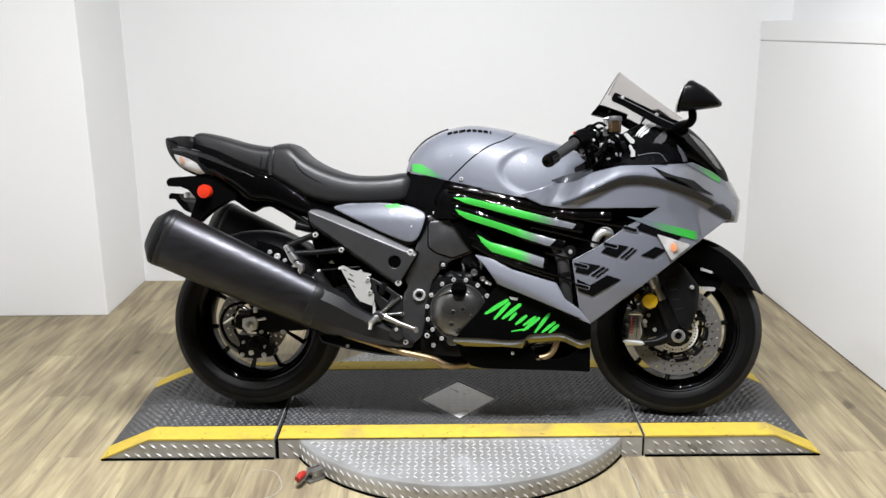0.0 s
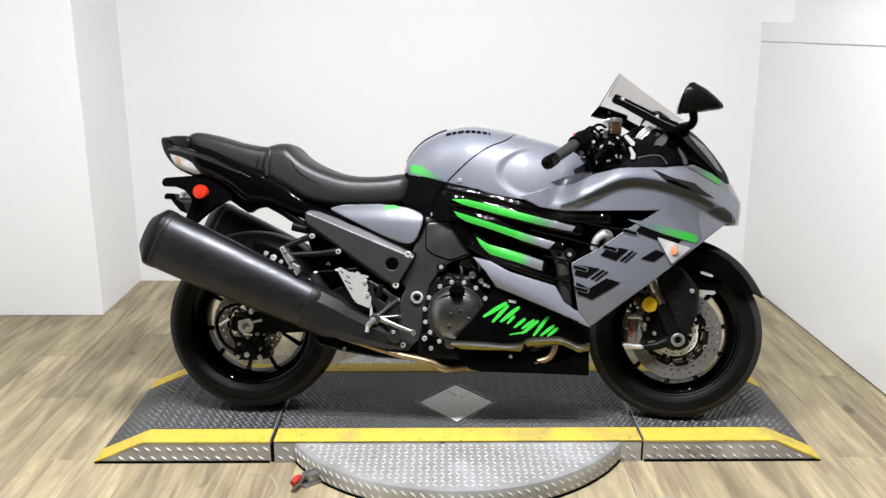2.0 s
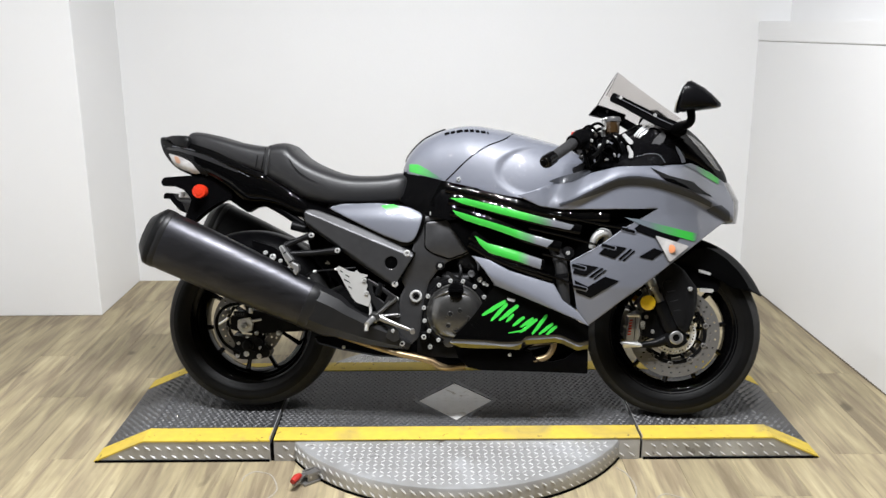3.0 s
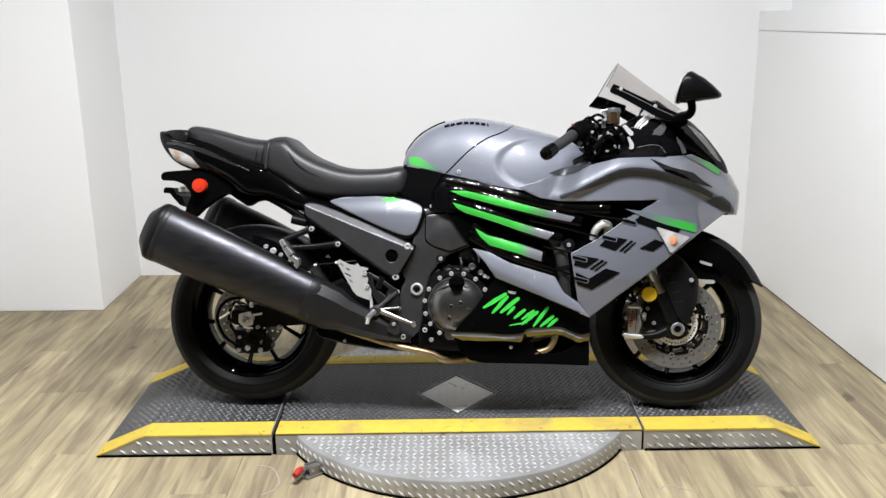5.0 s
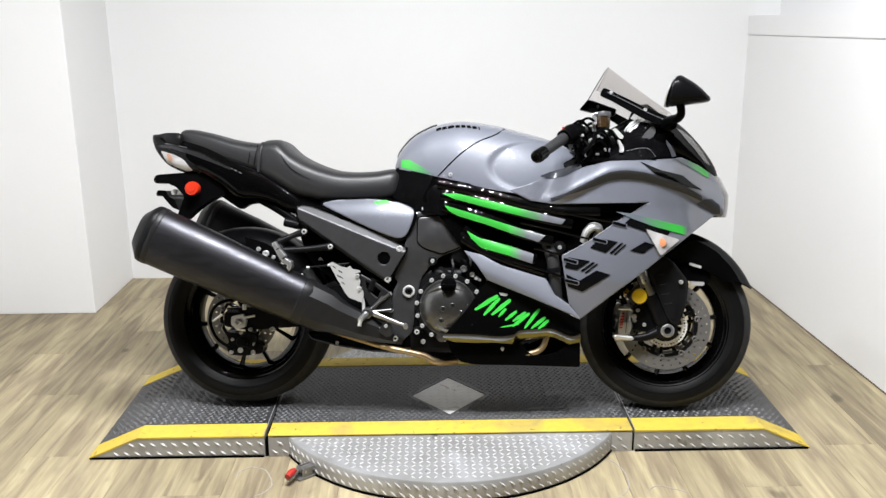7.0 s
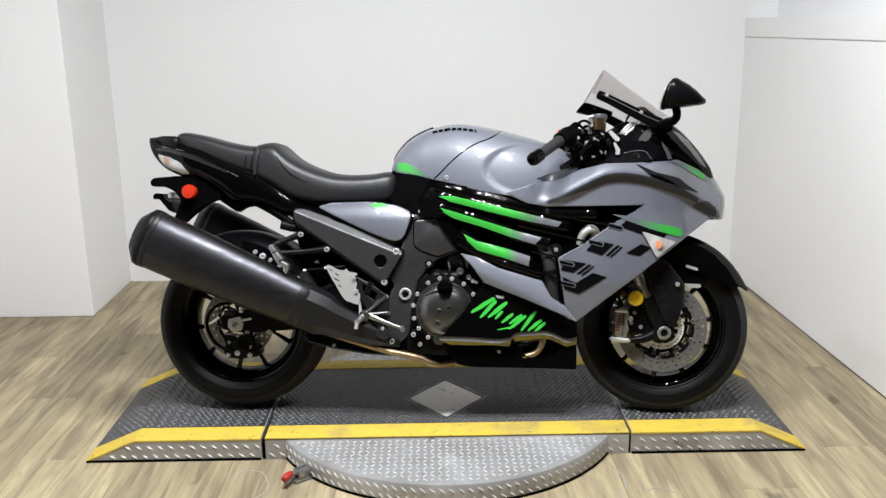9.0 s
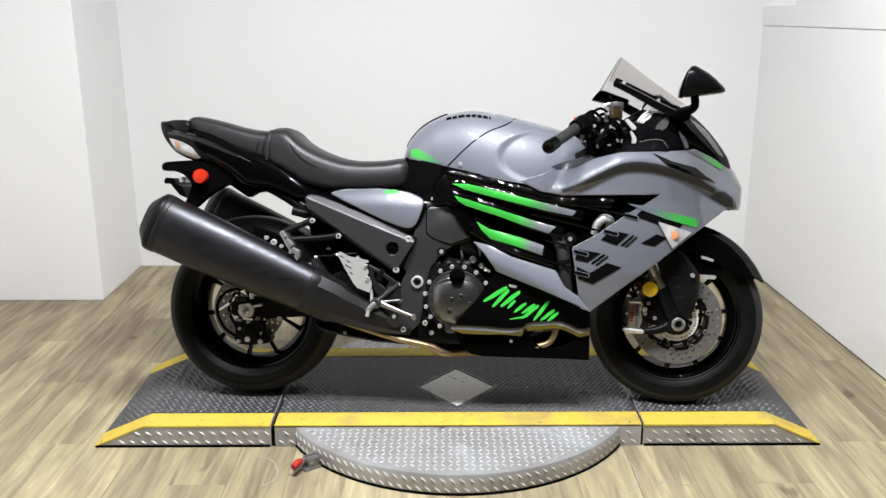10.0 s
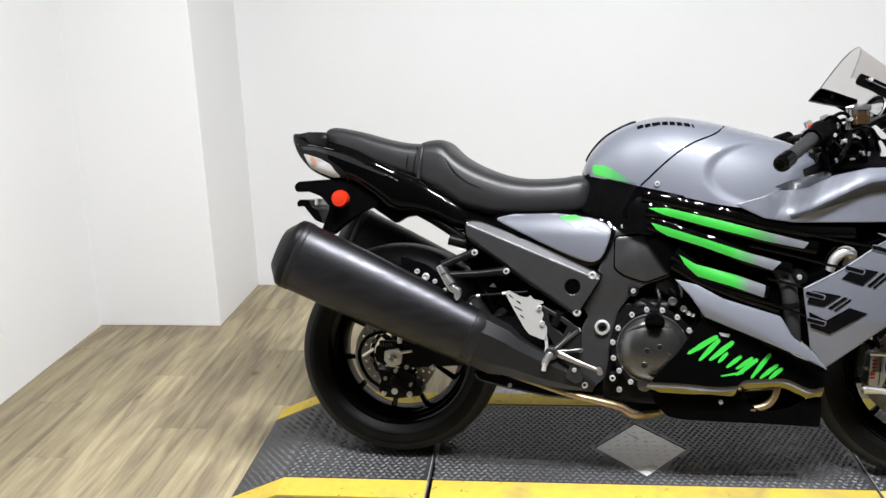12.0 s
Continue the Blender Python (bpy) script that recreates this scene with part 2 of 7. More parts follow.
FADE_IN = fading("green_fading_in", (0.105, 0.125, 0.142), (0.030, 0.34, 0.040), 0.34, 0.80, 0.92)
FADE_OUT = fading("green_fading_out", (0.030, 0.34, 0.040), (0.105, 0.125, 0.142), 0.28, 1.0)
GREEN = surface("lime_green_vinyl", (0.040, 0.46, 0.050), 0.3, 0.0, 0.6, other=(0.030, 0.38, 0.040), scale=8)
STRIPE = fading("fading_green_vinyl", (0.032, 0.33, 0.038), (0.125, 0.130, 0.145))
DECAL = surface("black_decal", (0.003, 0.003, 0.0034), 0.3, 0.0, 0.08, other=(0.0045, 0.0045, 0.005), scale=20, spec=0.0)
RED = surface("red_reflector", (0.50, 0.030, 0.008), 0.22, 0.0, 0.6, other=(0.45, 0.02, 0.01), scale=160, mix=0.6, bump=0.0003, bump_scale=900)
AMBER = surface("amber_reflector", (1.0, 0.68, 0.010), 0.40, 0.0, 0.6, other=(0.88, 0.50, 0.012), scale=160, mix=0.6, bump=0.0003, bump_scale=900)
DIMBULB = surface("dim_orange_bulb", (0.40, 0.22, 0.14), 0.3)
ORANGE = surface("orange_bulb", (0.62, 0.22, 0.09), 0.3, other=(0.50, 0.30, 0.20), scale=60)
MAT_TOP = surface("worn_mat_tread", (0.075, 0.075, 0.077), 0.48, other=(0.150, 0.150, 0.153), scale=4, mix=0.8, wear=0.12, bump=0.0003, bump_scale=260)
GLINT = surface("lacquered_black_rib", (0.0012, 0.0012, 0.0013), 0.1, 0.0, 0.38, spec=0.0, coat_rough=0.02)
GUARD = surface("grey_black_guard_plastic", (0.0045, 0.0045, 0.0048), 0.40, other=(0.008, 0.008, 0.0085), scale=30, spec=0.14, wear=0.06, bump=0.0002, bump_scale=600)
# dark grey for the painted tail sheen and the fork guard ribs
SHOULDER = surface("shoulder_sheen_and_rib_grey", (0.012, 0.012, 0.013), 0.30, 0.0, 0.4, other=(0.016, 0.016, 0.017), scale=8, spec=0.3)
RESIDUE = surface("grey_tape_residue", (0.34, 0.32, 0.28), 0.6, other=(0.24, 0.21, 0.17), scale=60, mix=0.9)
LENS = surface("clear_lamp_lens", (0.52, 0.51, 0.50), 0.12, 0.0, 0.8, other=(0.26, 0.25, 0.25), scale=22, mix=0.9, bump=0.0004, bump_scale=180)
STRIP_GREY = surface("smoky_grey_sheet", (0.055, 0.052, 0.048), 0.15, 0.0, 0.8, other=(0.03, 0.029, 0.027), scale=15)
POD = surface("satin_mirror_shell", (0.0035, 0.0035, 0.004), 0.24, other=(0.005, 0.005, 0.0055), scale=20, spec=0.08, wear=0.06)
PANEL = surface("grey_black_inner_panel", (0.002, 0.002, 0.0024), 0.16, other=(0.005, 0.005, 0.0055), scale=12, spec=0.10, wear=0.05)
GRIP = surface("grip_rubber", (0.016, 0.016, 0.017), 0.5, other=(0.026, 0.026, 0.027), scale=60, spec=0.3, bump=0.0006, bump_scale=420)
# graphite parts, and the shade painted along the fairing crease
GRAPHITE = surface("graphite_and_crease_shade", (0.044, 0.047, 0.055), 0.42, 0.1, 0.3, other=(0.036, 0.038, 0.045), scale=4, spec=0.12, coat_rough=0.2)
HEADLAMP = surface("dim_headlamp_lens", (0.05, 0.05, 0.051), 0.1, 0.0, 1.0, other=(0.12, 0.12, 0.118), scale=25, mix=0.6)
SMOKE = clear_sheet("smoked_screen", (0.82, 0.80, 0.79))
SMOKE_EDGE = surface("smoked_screen_edge", (0.10, 0.095, 0.09), 0.15, 0.0, 0.5)
CAPGREY = surface("grey_cap_plastic", (0.055, 0.055, 0.057), 0.4, other=(0.04, 0.04, 0.041), scale=50)
BOWL = surface("amber_fluid_bowl", (0.030, 0.017, 0.007), 0.2, 0.0, 0.5)
REDGRIP = surface("red_handle_rubber", (0.42, 0.022, 0.014), 0.5, other=(0.28, 0.014, 0.010), scale=40)
# grey for small marks and lines, and for the painted cockpit edge highlights
GREYSTRIPE = surface("grey_marks_and_highlights", (0.095, 0.10, 0.115), 0.45, 0.1, 0.8)
MIRROR = surface("mirror_glass", (0.85, 0.86, 0.87), 0.02, 1.0)
GLOW = glowing("lamp_face", (1.0, 0.97, 0.92), 6.0)


# ---- mesh helpers ----
def part(name, bm, material, parent=None, label="", sharp=38.0, smooth=True):
    """Links a bmesh as one mesh object under a thing or a part."""
    bmesh.ops.recalc_face_normals(bm, faces=bm.faces)
    me = bpy.data.meshes.new(name)
    bm.to_mesh(me)
    bm.free()
    me.materials.append(material)
    if smooth:
        me.polygons.foreach_set("use_smooth", [True] * len(me.polygons))
        me.set_sharp_from_angle(angle=radians(sharp))
    ob = new(name, me)
    ob.parent = parent
    if label:
        tagged(ob, label)
    return ob


def empty(name, m, label, category, **more):
    ob = new(name)
    ob.empty_display_size = 0.1
    ob.matrix_basis = m
    return tagged(ob, label, category, **more)


def P(u, l, w):
    """A place on the motorcycle: forward from the rear axle, out to its right side, up."""
    return Vector((u, -l, w))


def box(x0, x1, y0, y1, z0, z1, bevel=0.0, seg=2):
    bm = bmesh.new()
    bmesh.ops.create_cube(bm, size=1.0)
    for v in bm.verts:
        v.co = Vector(((x0 + x1) / 2 + v.co.x * (x1 - x0), (y0 + y1) / 2 + v.co.y * (y1 - y0), (z0 + z1) / 2 + v.co.z * (z1 - z0)))
    if bevel:
        bmesh.ops.bevel(bm, geom=bm.edges[:], offset=bevel, segments=seg, affect="EDGES", profile=0.6)
    return bm


def join(*meshes):
    out = bmesh.new()
    for bm in meshes:
        me = bpy.data.meshes.new("tmp")
        bm.to_mesh(me)
        bm.free()
        out.from_mesh(me)
        bpy.data.meshes.remove(me)
    return out


def moved(bm, m):
    bm.transform(m)
    return bm


def rings(loops, close_ends=True, cyclic=True):
    """A skin over rings of equally many points."""
    bm = bmesh.new()
    vs = [[bm.verts.new(p) for p in ring] for ring in loops]
    n = len(vs[0])
    for a, b in zip(vs, vs[1:]):
        for k in range(n if cyclic else n - 1):
            bm.faces.new((a[k], a[(k + 1) % n], b[(k + 1) % n], b[k]))
    if close_ends:
        bm.faces.new(vs[0][::-1])
        bm.faces.new(vs[-1])
    return bm


def smooth_path(pts, steps=6):
    """Catmull-Rom through the points."""
    pts = [Vector(p) for p in pts]
    if len(pts) < 3:
        return pts
    ext = [2 * pts[0] - pts[1], *pts, 2 * pts[-1] - pts[-2]]
    out = []
    for a, b, c, d in zip(ext, ext[1:], ext[2:], ext[3:]):
        for k in range(steps):
            t = k / steps
            out.append(0.5 * (2 * b + (c - a) * t + (2 * a - 5 * b + 4 * c - d) * t * t + (3 * b - a - 3 * c + d) * t ** 3))
    return out + [pts[-1]]


def tube(pts, radius, seg=10, steps=5, flat=1.0):
    """A round bar along a smooth path; radius one number or one for each point; flat squeezes it sideways."""
    path = smooth_path(pts, steps)
    n = len(path)
    if isinstance(radius, (int, float)):
        rad = [radius] * n
    else:
        rad = [float(v) for v in np.interp(np.linspace(0, 1, n), np.linspace(0, 1, len(radius)), radius)]
    loops, up = [], None
    for k, p in enumerate(path):
        d = (path[min(k + 1, n - 1)] - path[max(k - 1, 0)]).normalized()
        if up is None:
            up = Vector((0, 0, 1)) if abs(d.z) < 0.9 else Vector((1, 0, 0))
        side = d.cross(up).normalized()
        up = side.cross(d).normalized()
        loops.append([p + rad[k] * (flat * math.cos(a) * side + math.sin(a) * up) for a in (2 * math.pi * j / seg for j in range(seg))])
    return rings(loops)


def lathe(profile, seg=48, centre=(0, 0, 0), close=False, caps=True):
    """Turns (sideways, radius) pairs about the motorcycle's sideways axis through the centre (u, l, w)."""
    u0, l0, w0 = centre
    loops = [[P(u0 + r * math.cos(a), l0 + s, w0 + r * math.sin(a)) for a in (2 * math.pi * k / seg for k in range(seg))] for s, r in profile]
    if close:
        loops.append(loops[0])
        bm = rings(loops, False)
        bmesh.ops.remove_doubles(bm, verts=bm.verts, dist=1e-6)
        return bm
    return rings(loops, caps)


def fillet(pts, r=0.008, n=3):
    """Rounds the corners of an outline."""
    out = []
    m = len(pts)
    for k in range(m):
        a, b, c = Vector(pts[k - 1][:2]), Vector(pts[k][:2]), Vector(pts[(k + 1) % m][:2])
        ra = min(r, (a - b).length * 0.45)
        rc = min(r, (c - b).length * 0.45)
        p, q = b + (a - b).normalized() * ra, b + (c - b).normalized() * rc
        for j in range(n + 1):
            t = j / n
            out.append(((1 - t) ** 2 * p + 2 * t * (1 - t) * b + t * t * q)[:])
    return out


def filled(outline, holes=()):
    """Flat triangles inside an outline, less the holes, in the (u, w) plane at l = 0."""
    bm = bmesh.new()
    for ring in (outline, *holes):
        vs = [bm.verts.new((p[0], 0, p[1])) for p in ring]
        for a, b in zip(vs, vs[1:] + vs[:1]):
            bm.edges.new((a, b))
    bmesh.ops.triangle_fill(bm, use_beauty=True, use_dissolve=False, edges=bm.edges[:], normal=(0, 1, 0))
    return bm


def slab(outline, lat, thick=0.004, cell=0.03, side=1, r=0.008, holes=(), edge=0.0015, ease=0.0, sink=0.5):
    """A curved panel: an outline in side view laid on the surface l = lat(u, w), with thickness and an eased rim."""
    bm = filled(fillet(outline, r) if r else outline, holes)
    if ease:
        bmesh.ops.inset_region(bm, faces=bm.faces[:], use_boundary=True, use_even_offset=True, thickness=ease, depth=0.0)
    if callable(lat):
        us, ws = [v.co.x for v in bm.verts], [v.co.z for v in bm.verts]
        for axis, lo, hi in ((0, min(us), max(us)), (2, min(ws), max(ws))):
            no = Vector((axis == 0, 0, axis == 2))
            k = math.ceil(lo / cell)
            while k * cell < hi:
                bmesh.ops.bisect_plane(bm, geom=bm.verts[:] + bm.edges[:] + bm.faces[:], dist=1e-5, plane_co=no * k * cell, plane_no=no)
                k += 1
    f = lat if callable(lat) else (lambda u, w: lat)
    for v in bm.verts:
        v.co.y = -side * f(v.co.x, v.co.z)
        if ease and v.is_boundary:
            v.co.y += side * ease * sink
    rim = [e for e in bm.edges if e.is_boundary]
    for drop in (edge, thick - edge):
        if drop <= 0:
            continue
        made = bmesh.ops.extrude_edge_only(bm, edges=rim)["geom"]
        for v in (g for g in made if isinstance(g, bmesh.types.BMVert)):
            v.co.y += side * drop
        rim = [g for g in made if isinstance(g, bmesh.types.BMEdge)]
    return bm


def circle(u, w, r, n=16):
    return [(u + r * math.cos(2 * math.pi * k / n), w + r * math.sin(2 * math.pi * k / n)) for k in range(n)]


def along(table):
    """A smooth function from pairs (x, y)."""
    pts = smooth_path([(x, y, 0.0) for x, y in table], 8)
    xs, ys = [p.x for p in pts], [p.y for p in pts]
    return lambda x: float(np.interp(x, xs, ys))


def step(x):
    x = min(1.0, max(0.0, x))
    return x * x * (3 - 2 * x)


class Hull:
    """A body drawn over stations (u, top, bottom, half width); power squares its section."""

    def __init__(self, stations, p=0.75, q=0.8, dent=None, fine=8):
        a = smooth_path([(s[0], s[1], s[2]) for s in stations], fine)
        c = smooth_path([(s[0], s[3], 0) for s in stations], fine)
        self.u, self.t, self.b, self.h = [v.x for v in a], [v.y for v in a], [v.z for v in a], [max(v.y, 0.002) for v in c]
        self.p, self.q, self.dent = p, q, dent

    def at(self, u):
        return (float(np.interp(u, self.u, k)) for k in (self.t, self.b, self.h))

    def mesh(self, seg=28, u0=None, u1=None, half=False):
        lo, hi = u0 if u0 is not None else self.u[0], u1 if u1 is not None else self.u[-1]
        loops = []
        for u, t, b, h in zip(self.u, self.t, self.b, self.h):
            if not lo - 1e-6 <= u <= hi + 1e-6:
                continue
            ring = []
            for k in range(seg + 1 if half else seg):
                g = math.pi * k / seg * (1 if half else 2)
                cs, sn = math.cos(g), math.sin(g)
                l = h * math.copysign(abs(cs) ** self.p, cs)
                w = b + (t - b) * abs(sn) ** self.q if half else (t + b) / 2 + (t - b) / 2 * math.copysign(abs(sn) ** self.q, sn)
                if self.dent:
                    l -= math.copysign(self.dent(u, w), l) * (abs(l) / h) ** 0.5
                ring.append(P(u, l, w))
            loops.append(ring)
        return rings(loops)

    def lat(self, lift=0.001, half=False):
        def f(u, w):
            t, b, h = self.at(u)
            if half:
                s = min(0.999, max(0.0, (w - b) / max(t - b, 1e-4))) ** (1 / self.q)
            else:
                s = min(0.999, abs(2 * w - t - b) / max(t - b, 1e-4)) ** (1 / self.q)
            l = h * math.sqrt(max(0.0, 1 - s * s)) ** self.p
            return l - (self.dent(u, w) if self.dent else 0.0) * (l / h) ** 0.5 + lift
        return f


def bolt(u, l, w, r, parent, material=None, tall=0.006, name="bolt"):
    r *= 0.86
    prof = [(-0.01, r), (tall * 0.7, r), (tall, r * 0.82), (tall, r * 0.50), (tall * 0.1, r * 0.44)]
    return part(name, lathe(prof, 14, (u, l, w)), material or BOLT, parent)


# ---- the room ----
def plain(name, bm, material, label, category, smooth=False):
    return tagged(part(name, bm, material, None, "", smooth=smooth), label, category, kind="structure")


def prism(outline, z0, z1, bevel=0.0):
    """A plan outline raised from z0 to z1."""
    bm = bmesh.new()
    face = bm.faces.new([bm.verts.new((x, y, z0)) for x, y in outline])
    up = bmesh.ops.extrude_face_region(bm, geom=[face])["geom"]
    for v in (g for g in up if isinstance(g, bmesh.types.BMVert)):
        v.co.z = z1
    if bevel:
        bmesh.ops.bevel(bm, geom=bm.edges[:], offset=bevel, segments=2, affect="EDGES")
    return bm


def right_x(y):
    return RIGHT_BACK + (RIGHT_NEAR - RIGHT_BACK) * (ROOM_BACK - y) / (ROOM_BACK - ROOM_NEAR)


plain("wall_back", box(PILLAR_X, RIGHT_BACK + 0.35, ROOM_BACK, ROOM_BACK + 0.12, 0, ROOM_TOP), WALL, "white painted back wall behind the motorcycle", "wall")
plain("wall_left", box(ROOM_LEFT - 0.12, ROOM_LEFT, ROOM_NEAR, PILLAR_Y, 0, ROOM_TOP), WALL, "white painted side wall", "wall")
plain("wall_pillar", box(ROOM_LEFT - 0.12, PILLAR_X, PILLAR_Y, ROOM_BACK + 0.12, 0, ROOM_TOP, 0.006), WALL, "white painted boxed-out corner pillar", "pillar")
# unseen dark walls, added to shape the light and the reflections
plain("wall_added_near", box(-ADDED_HALL_X, ADDED_HALL_X, ADDED_HALL_NEAR - 0.12, ADDED_HALL_NEAR, 0, 3.6), ADDED_HALL, "unseen dark wall, added to keep reflections dark", "wall")
for s, n in ((-1, "wall_added_left"), (1, "wall_added_right")):
    plain(n, box(s * ADDED_HALL_X - 0.06, s * ADDED_HALL_X + 0.06, ADDED_HALL_NEAR, ROOM_NEAR if s < 0 else RIGHT_END, 0, 3.6), ADDED_HALL, "unseen dark wall, added to keep reflections dark", "wall")
plain("wall_added_return", box(-ADDED_HALL_X, ROOM_LEFT - 0.12, ROOM_NEAR, ROOM_NEAR + 0.1, 0, 3.6), ADDED_HALL, "unseen dark wall, added beside the booth", "wall")
plain("wall_added_return_right", box(right_x(RIGHT_END) + 0.4, ADDED_HALL_X, RIGHT_END, RIGHT_END + 0.1, 0, 3.6), ADDED_HALL, "unseen dark wall, added beside the booth", "wall")


def ledge(y):
    """Height of the underside of the ledge board, which climbs a little towards the room."""
    return 1.292 + 0.020 * (ROOM_BACK - y)


def right_block(out, low, high, bevel=0.0):
    """A length of the right wall: out is how far its face stands behind the wall line, low and high give its heights."""
    bm = bmesh.new()
    plan = [(right_x(RIGHT_END) + out, RIGHT_END), (right_x(RIGHT_END) + 0.4, RIGHT_END), (right_x(ROOM_BACK) + 0.35, ROOM_BACK), (right_x(ROOM_BACK) + out, ROOM_BACK)]
    loops = [[bm.verts.new((x, y, f(y))) for x, y in plan] for f in (low, high)]
    bm.faces.new(loops[0])
    bm.faces.new(loops[1])
    for k in range(4):
        bm.faces.new((loops[0][k], loops[0][k - 1], loops[1][k - 1], loops[1][k]))
    if bevel:
        bmesh.ops.bevel(bm, geom=bm.edges[:], offset=bevel, segments=2, affect="EDGES")
    return bm


plain("wall_right", right_block(0.0, lambda y: 0.0, ledge), WALL, "white painted side wall below a ledge", "wall")
plain("wall_right_upper", right_block(0.16, lambda y: ledge(y) + 0.10, lambda y: ROOM_TOP), WALL, "white painted wall set back above the ledge", "wall")
plain("trim", right_block(-0.004, lambda y: ledge(y) + 0.0015, lambda y: ledge(y) + 0.1, 0.004), WALL, "white wooden ledge board along the wall", "trim", True)
plain("baseboard", prism([(right_x(RIGHT_END) - 0.003, RIGHT_END), (right_x(RIGHT_END) - 0.0005, RIGHT_END), (right_x(ROOM_BACK) - 0.0005, ROOM_BACK - 0.001), (right_x(ROOM_BACK) - 0.003, ROOM_BACK - 0.001)], 0.0, 0.006), JOINT, "dark dirty joint along the foot of the wall", "baseboard")
# the ceiling is out of view; its grey sets how much light bounces
plain("ceiling", box(-ADDED_HALL_X, ADDED_HALL_X, ADDED_HALL_NEAR, ROOM_BACK + 0.12, ROOM_TOP, ROOM_TOP + 0.1), CEILING, "unseen grey ceiling, its tone set for bounced light", "ceiling")
floor = plain("floor", box(-ADDED_HALL_X, ADDED_HALL_X, ADDED_HALL_NEAR, ROOM_BACK + 0.12, -0.12, -0.006), JOINT, "light oak plank floor with grey-brown streaks", "floor")


def ceiling_lamp(x, y):
    lamp = empty("ceiling_light", Matrix.Translation((x, y, ROOM_TOP)), "round white recessed ceiling spotlight, switched on", "ceiling light", group="ceiling spotlights")
    ring = rings([[Vector((r * math.cos(a), r * math.sin(a), z)) for a in (2 * math.pi * k / 24 for k in range(24))] for r, z in ((0.065, 0.0), (0.065, -0.012), (0.055, -0.02), (0.045, -0.02), (0.043, -0.004))], False)
    part("trim_ring", ring, PALE, lamp)
    face = rings([[Vector((r * math.cos(a), r * math.sin(a), -0.006)) for a in (2 * math.pi * k / 24 for k in range(24))] for r in (0.043, 0.02)], True)
    part("diffuser", face, GLOW, lamp)
    data = bpy.data.lights.new("spot_light", "AREA")
    data.shape, data.size, data.energy, data.color = "DISK", 0.08, LAMP_WATTS, (0.968, 0.985, 1.02)
    ob = new("spot_light", data)
    ob.matrix_basis = Matrix.Translation((0, 0, -0.03))
    ob.parent = lamp


for x, y in LAMP_SPOTS:
    ceiling_lamp(x, y)

# ---- the turntable with its ramps ----
DECK, CX, CY, CR = 0.075, 0.077, 3.047, 0.626
FRONT, REAR = 2.735, 3.415
STRIP = 0.093


def lozenge(bm, x, y, z, turn, length, wide, tall, axes):
    """One raised bar of tread plate or mat: a low hipped bump. axes: along, across, out."""
    ax, ay, az = axes
    c, s = math.cos(turn), math.sin(turn)
    d, e = ax * c + ay * s, ay * c - ax * s
    o = Vector((x, y, z))
    base = [bm.verts.new(o + d * a + e * b) for a, b in ((-length / 2, 0), (-length * 0.2, -wide / 2), (length * 0.2, -wide / 2), (length / 2, 0), (length * 0.2, wide / 2), (-length * 0.2, wide / 2))]
    top = [bm.verts.new(o + d * a + az * tall) for a in (-length * 0.28, length * 0.28)]
    for f in ((0, 1, -1), (1, 2, -2, -1), (2, 3, -2), (3, 4, -2), (4, 5, -1, -2), (5, 0, -1)):
        bm.faces.new([top[k + 2] if k < 0 else base[k] for k in f])


def tread(inside, x0, x1, y0, y1, z, pitch, length, wide, tall, turn=45, deep=1.0, woven=False):
    """Tread bumps of two alternating directions over an area; woven ones join into zigzag rows."""
    bm = bmesh.new()
    nx, ny = int((x1 - x0) / pitch), int((y1 - y0) / (pitch * deep))
    for i in range(nx + 1):
        for j in range(ny + 1):
            x, y = x0 + (i + (0.5 * (j % 2) if woven else 0.5)) * pitch, y0 + (j + 0.5) * pitch * deep
            if x < x1 and y < y1 and inside(x, y):
                lozenge(bm, x, y, z(x) if callable(z) else z, math.radians(turn if (i if woven else i + j) % 2 else -turn), length, wide, tall,
                        (Vector((1, 0, 0)), Vector((0, 1, 0)), Vector((0, 0, 1))))
    return bm


def face_tread(x0, x1, y, high):
    """Two rows of tread bars on an upright face that looks towards the room."""
    bm = bmesh.new()
    pitch = 0.036
    for i in range(int((x1 - x0) / pitch) + 1):
        for j, z in enumerate((0.018, 0.050)):
            x = x0 + (i + 0.5 * j + 0.3) * pitch
            if x < x1 - 0.012 and z < high(x) - 0.012:
                lozenge(bm, x, y, z, math.radians(-35), 0.030, 0.0062, 0.0032, (Vector((1, 0, 0)), Vector((0, 0, 1)), Vector((0, -1, 0))))
    return bm


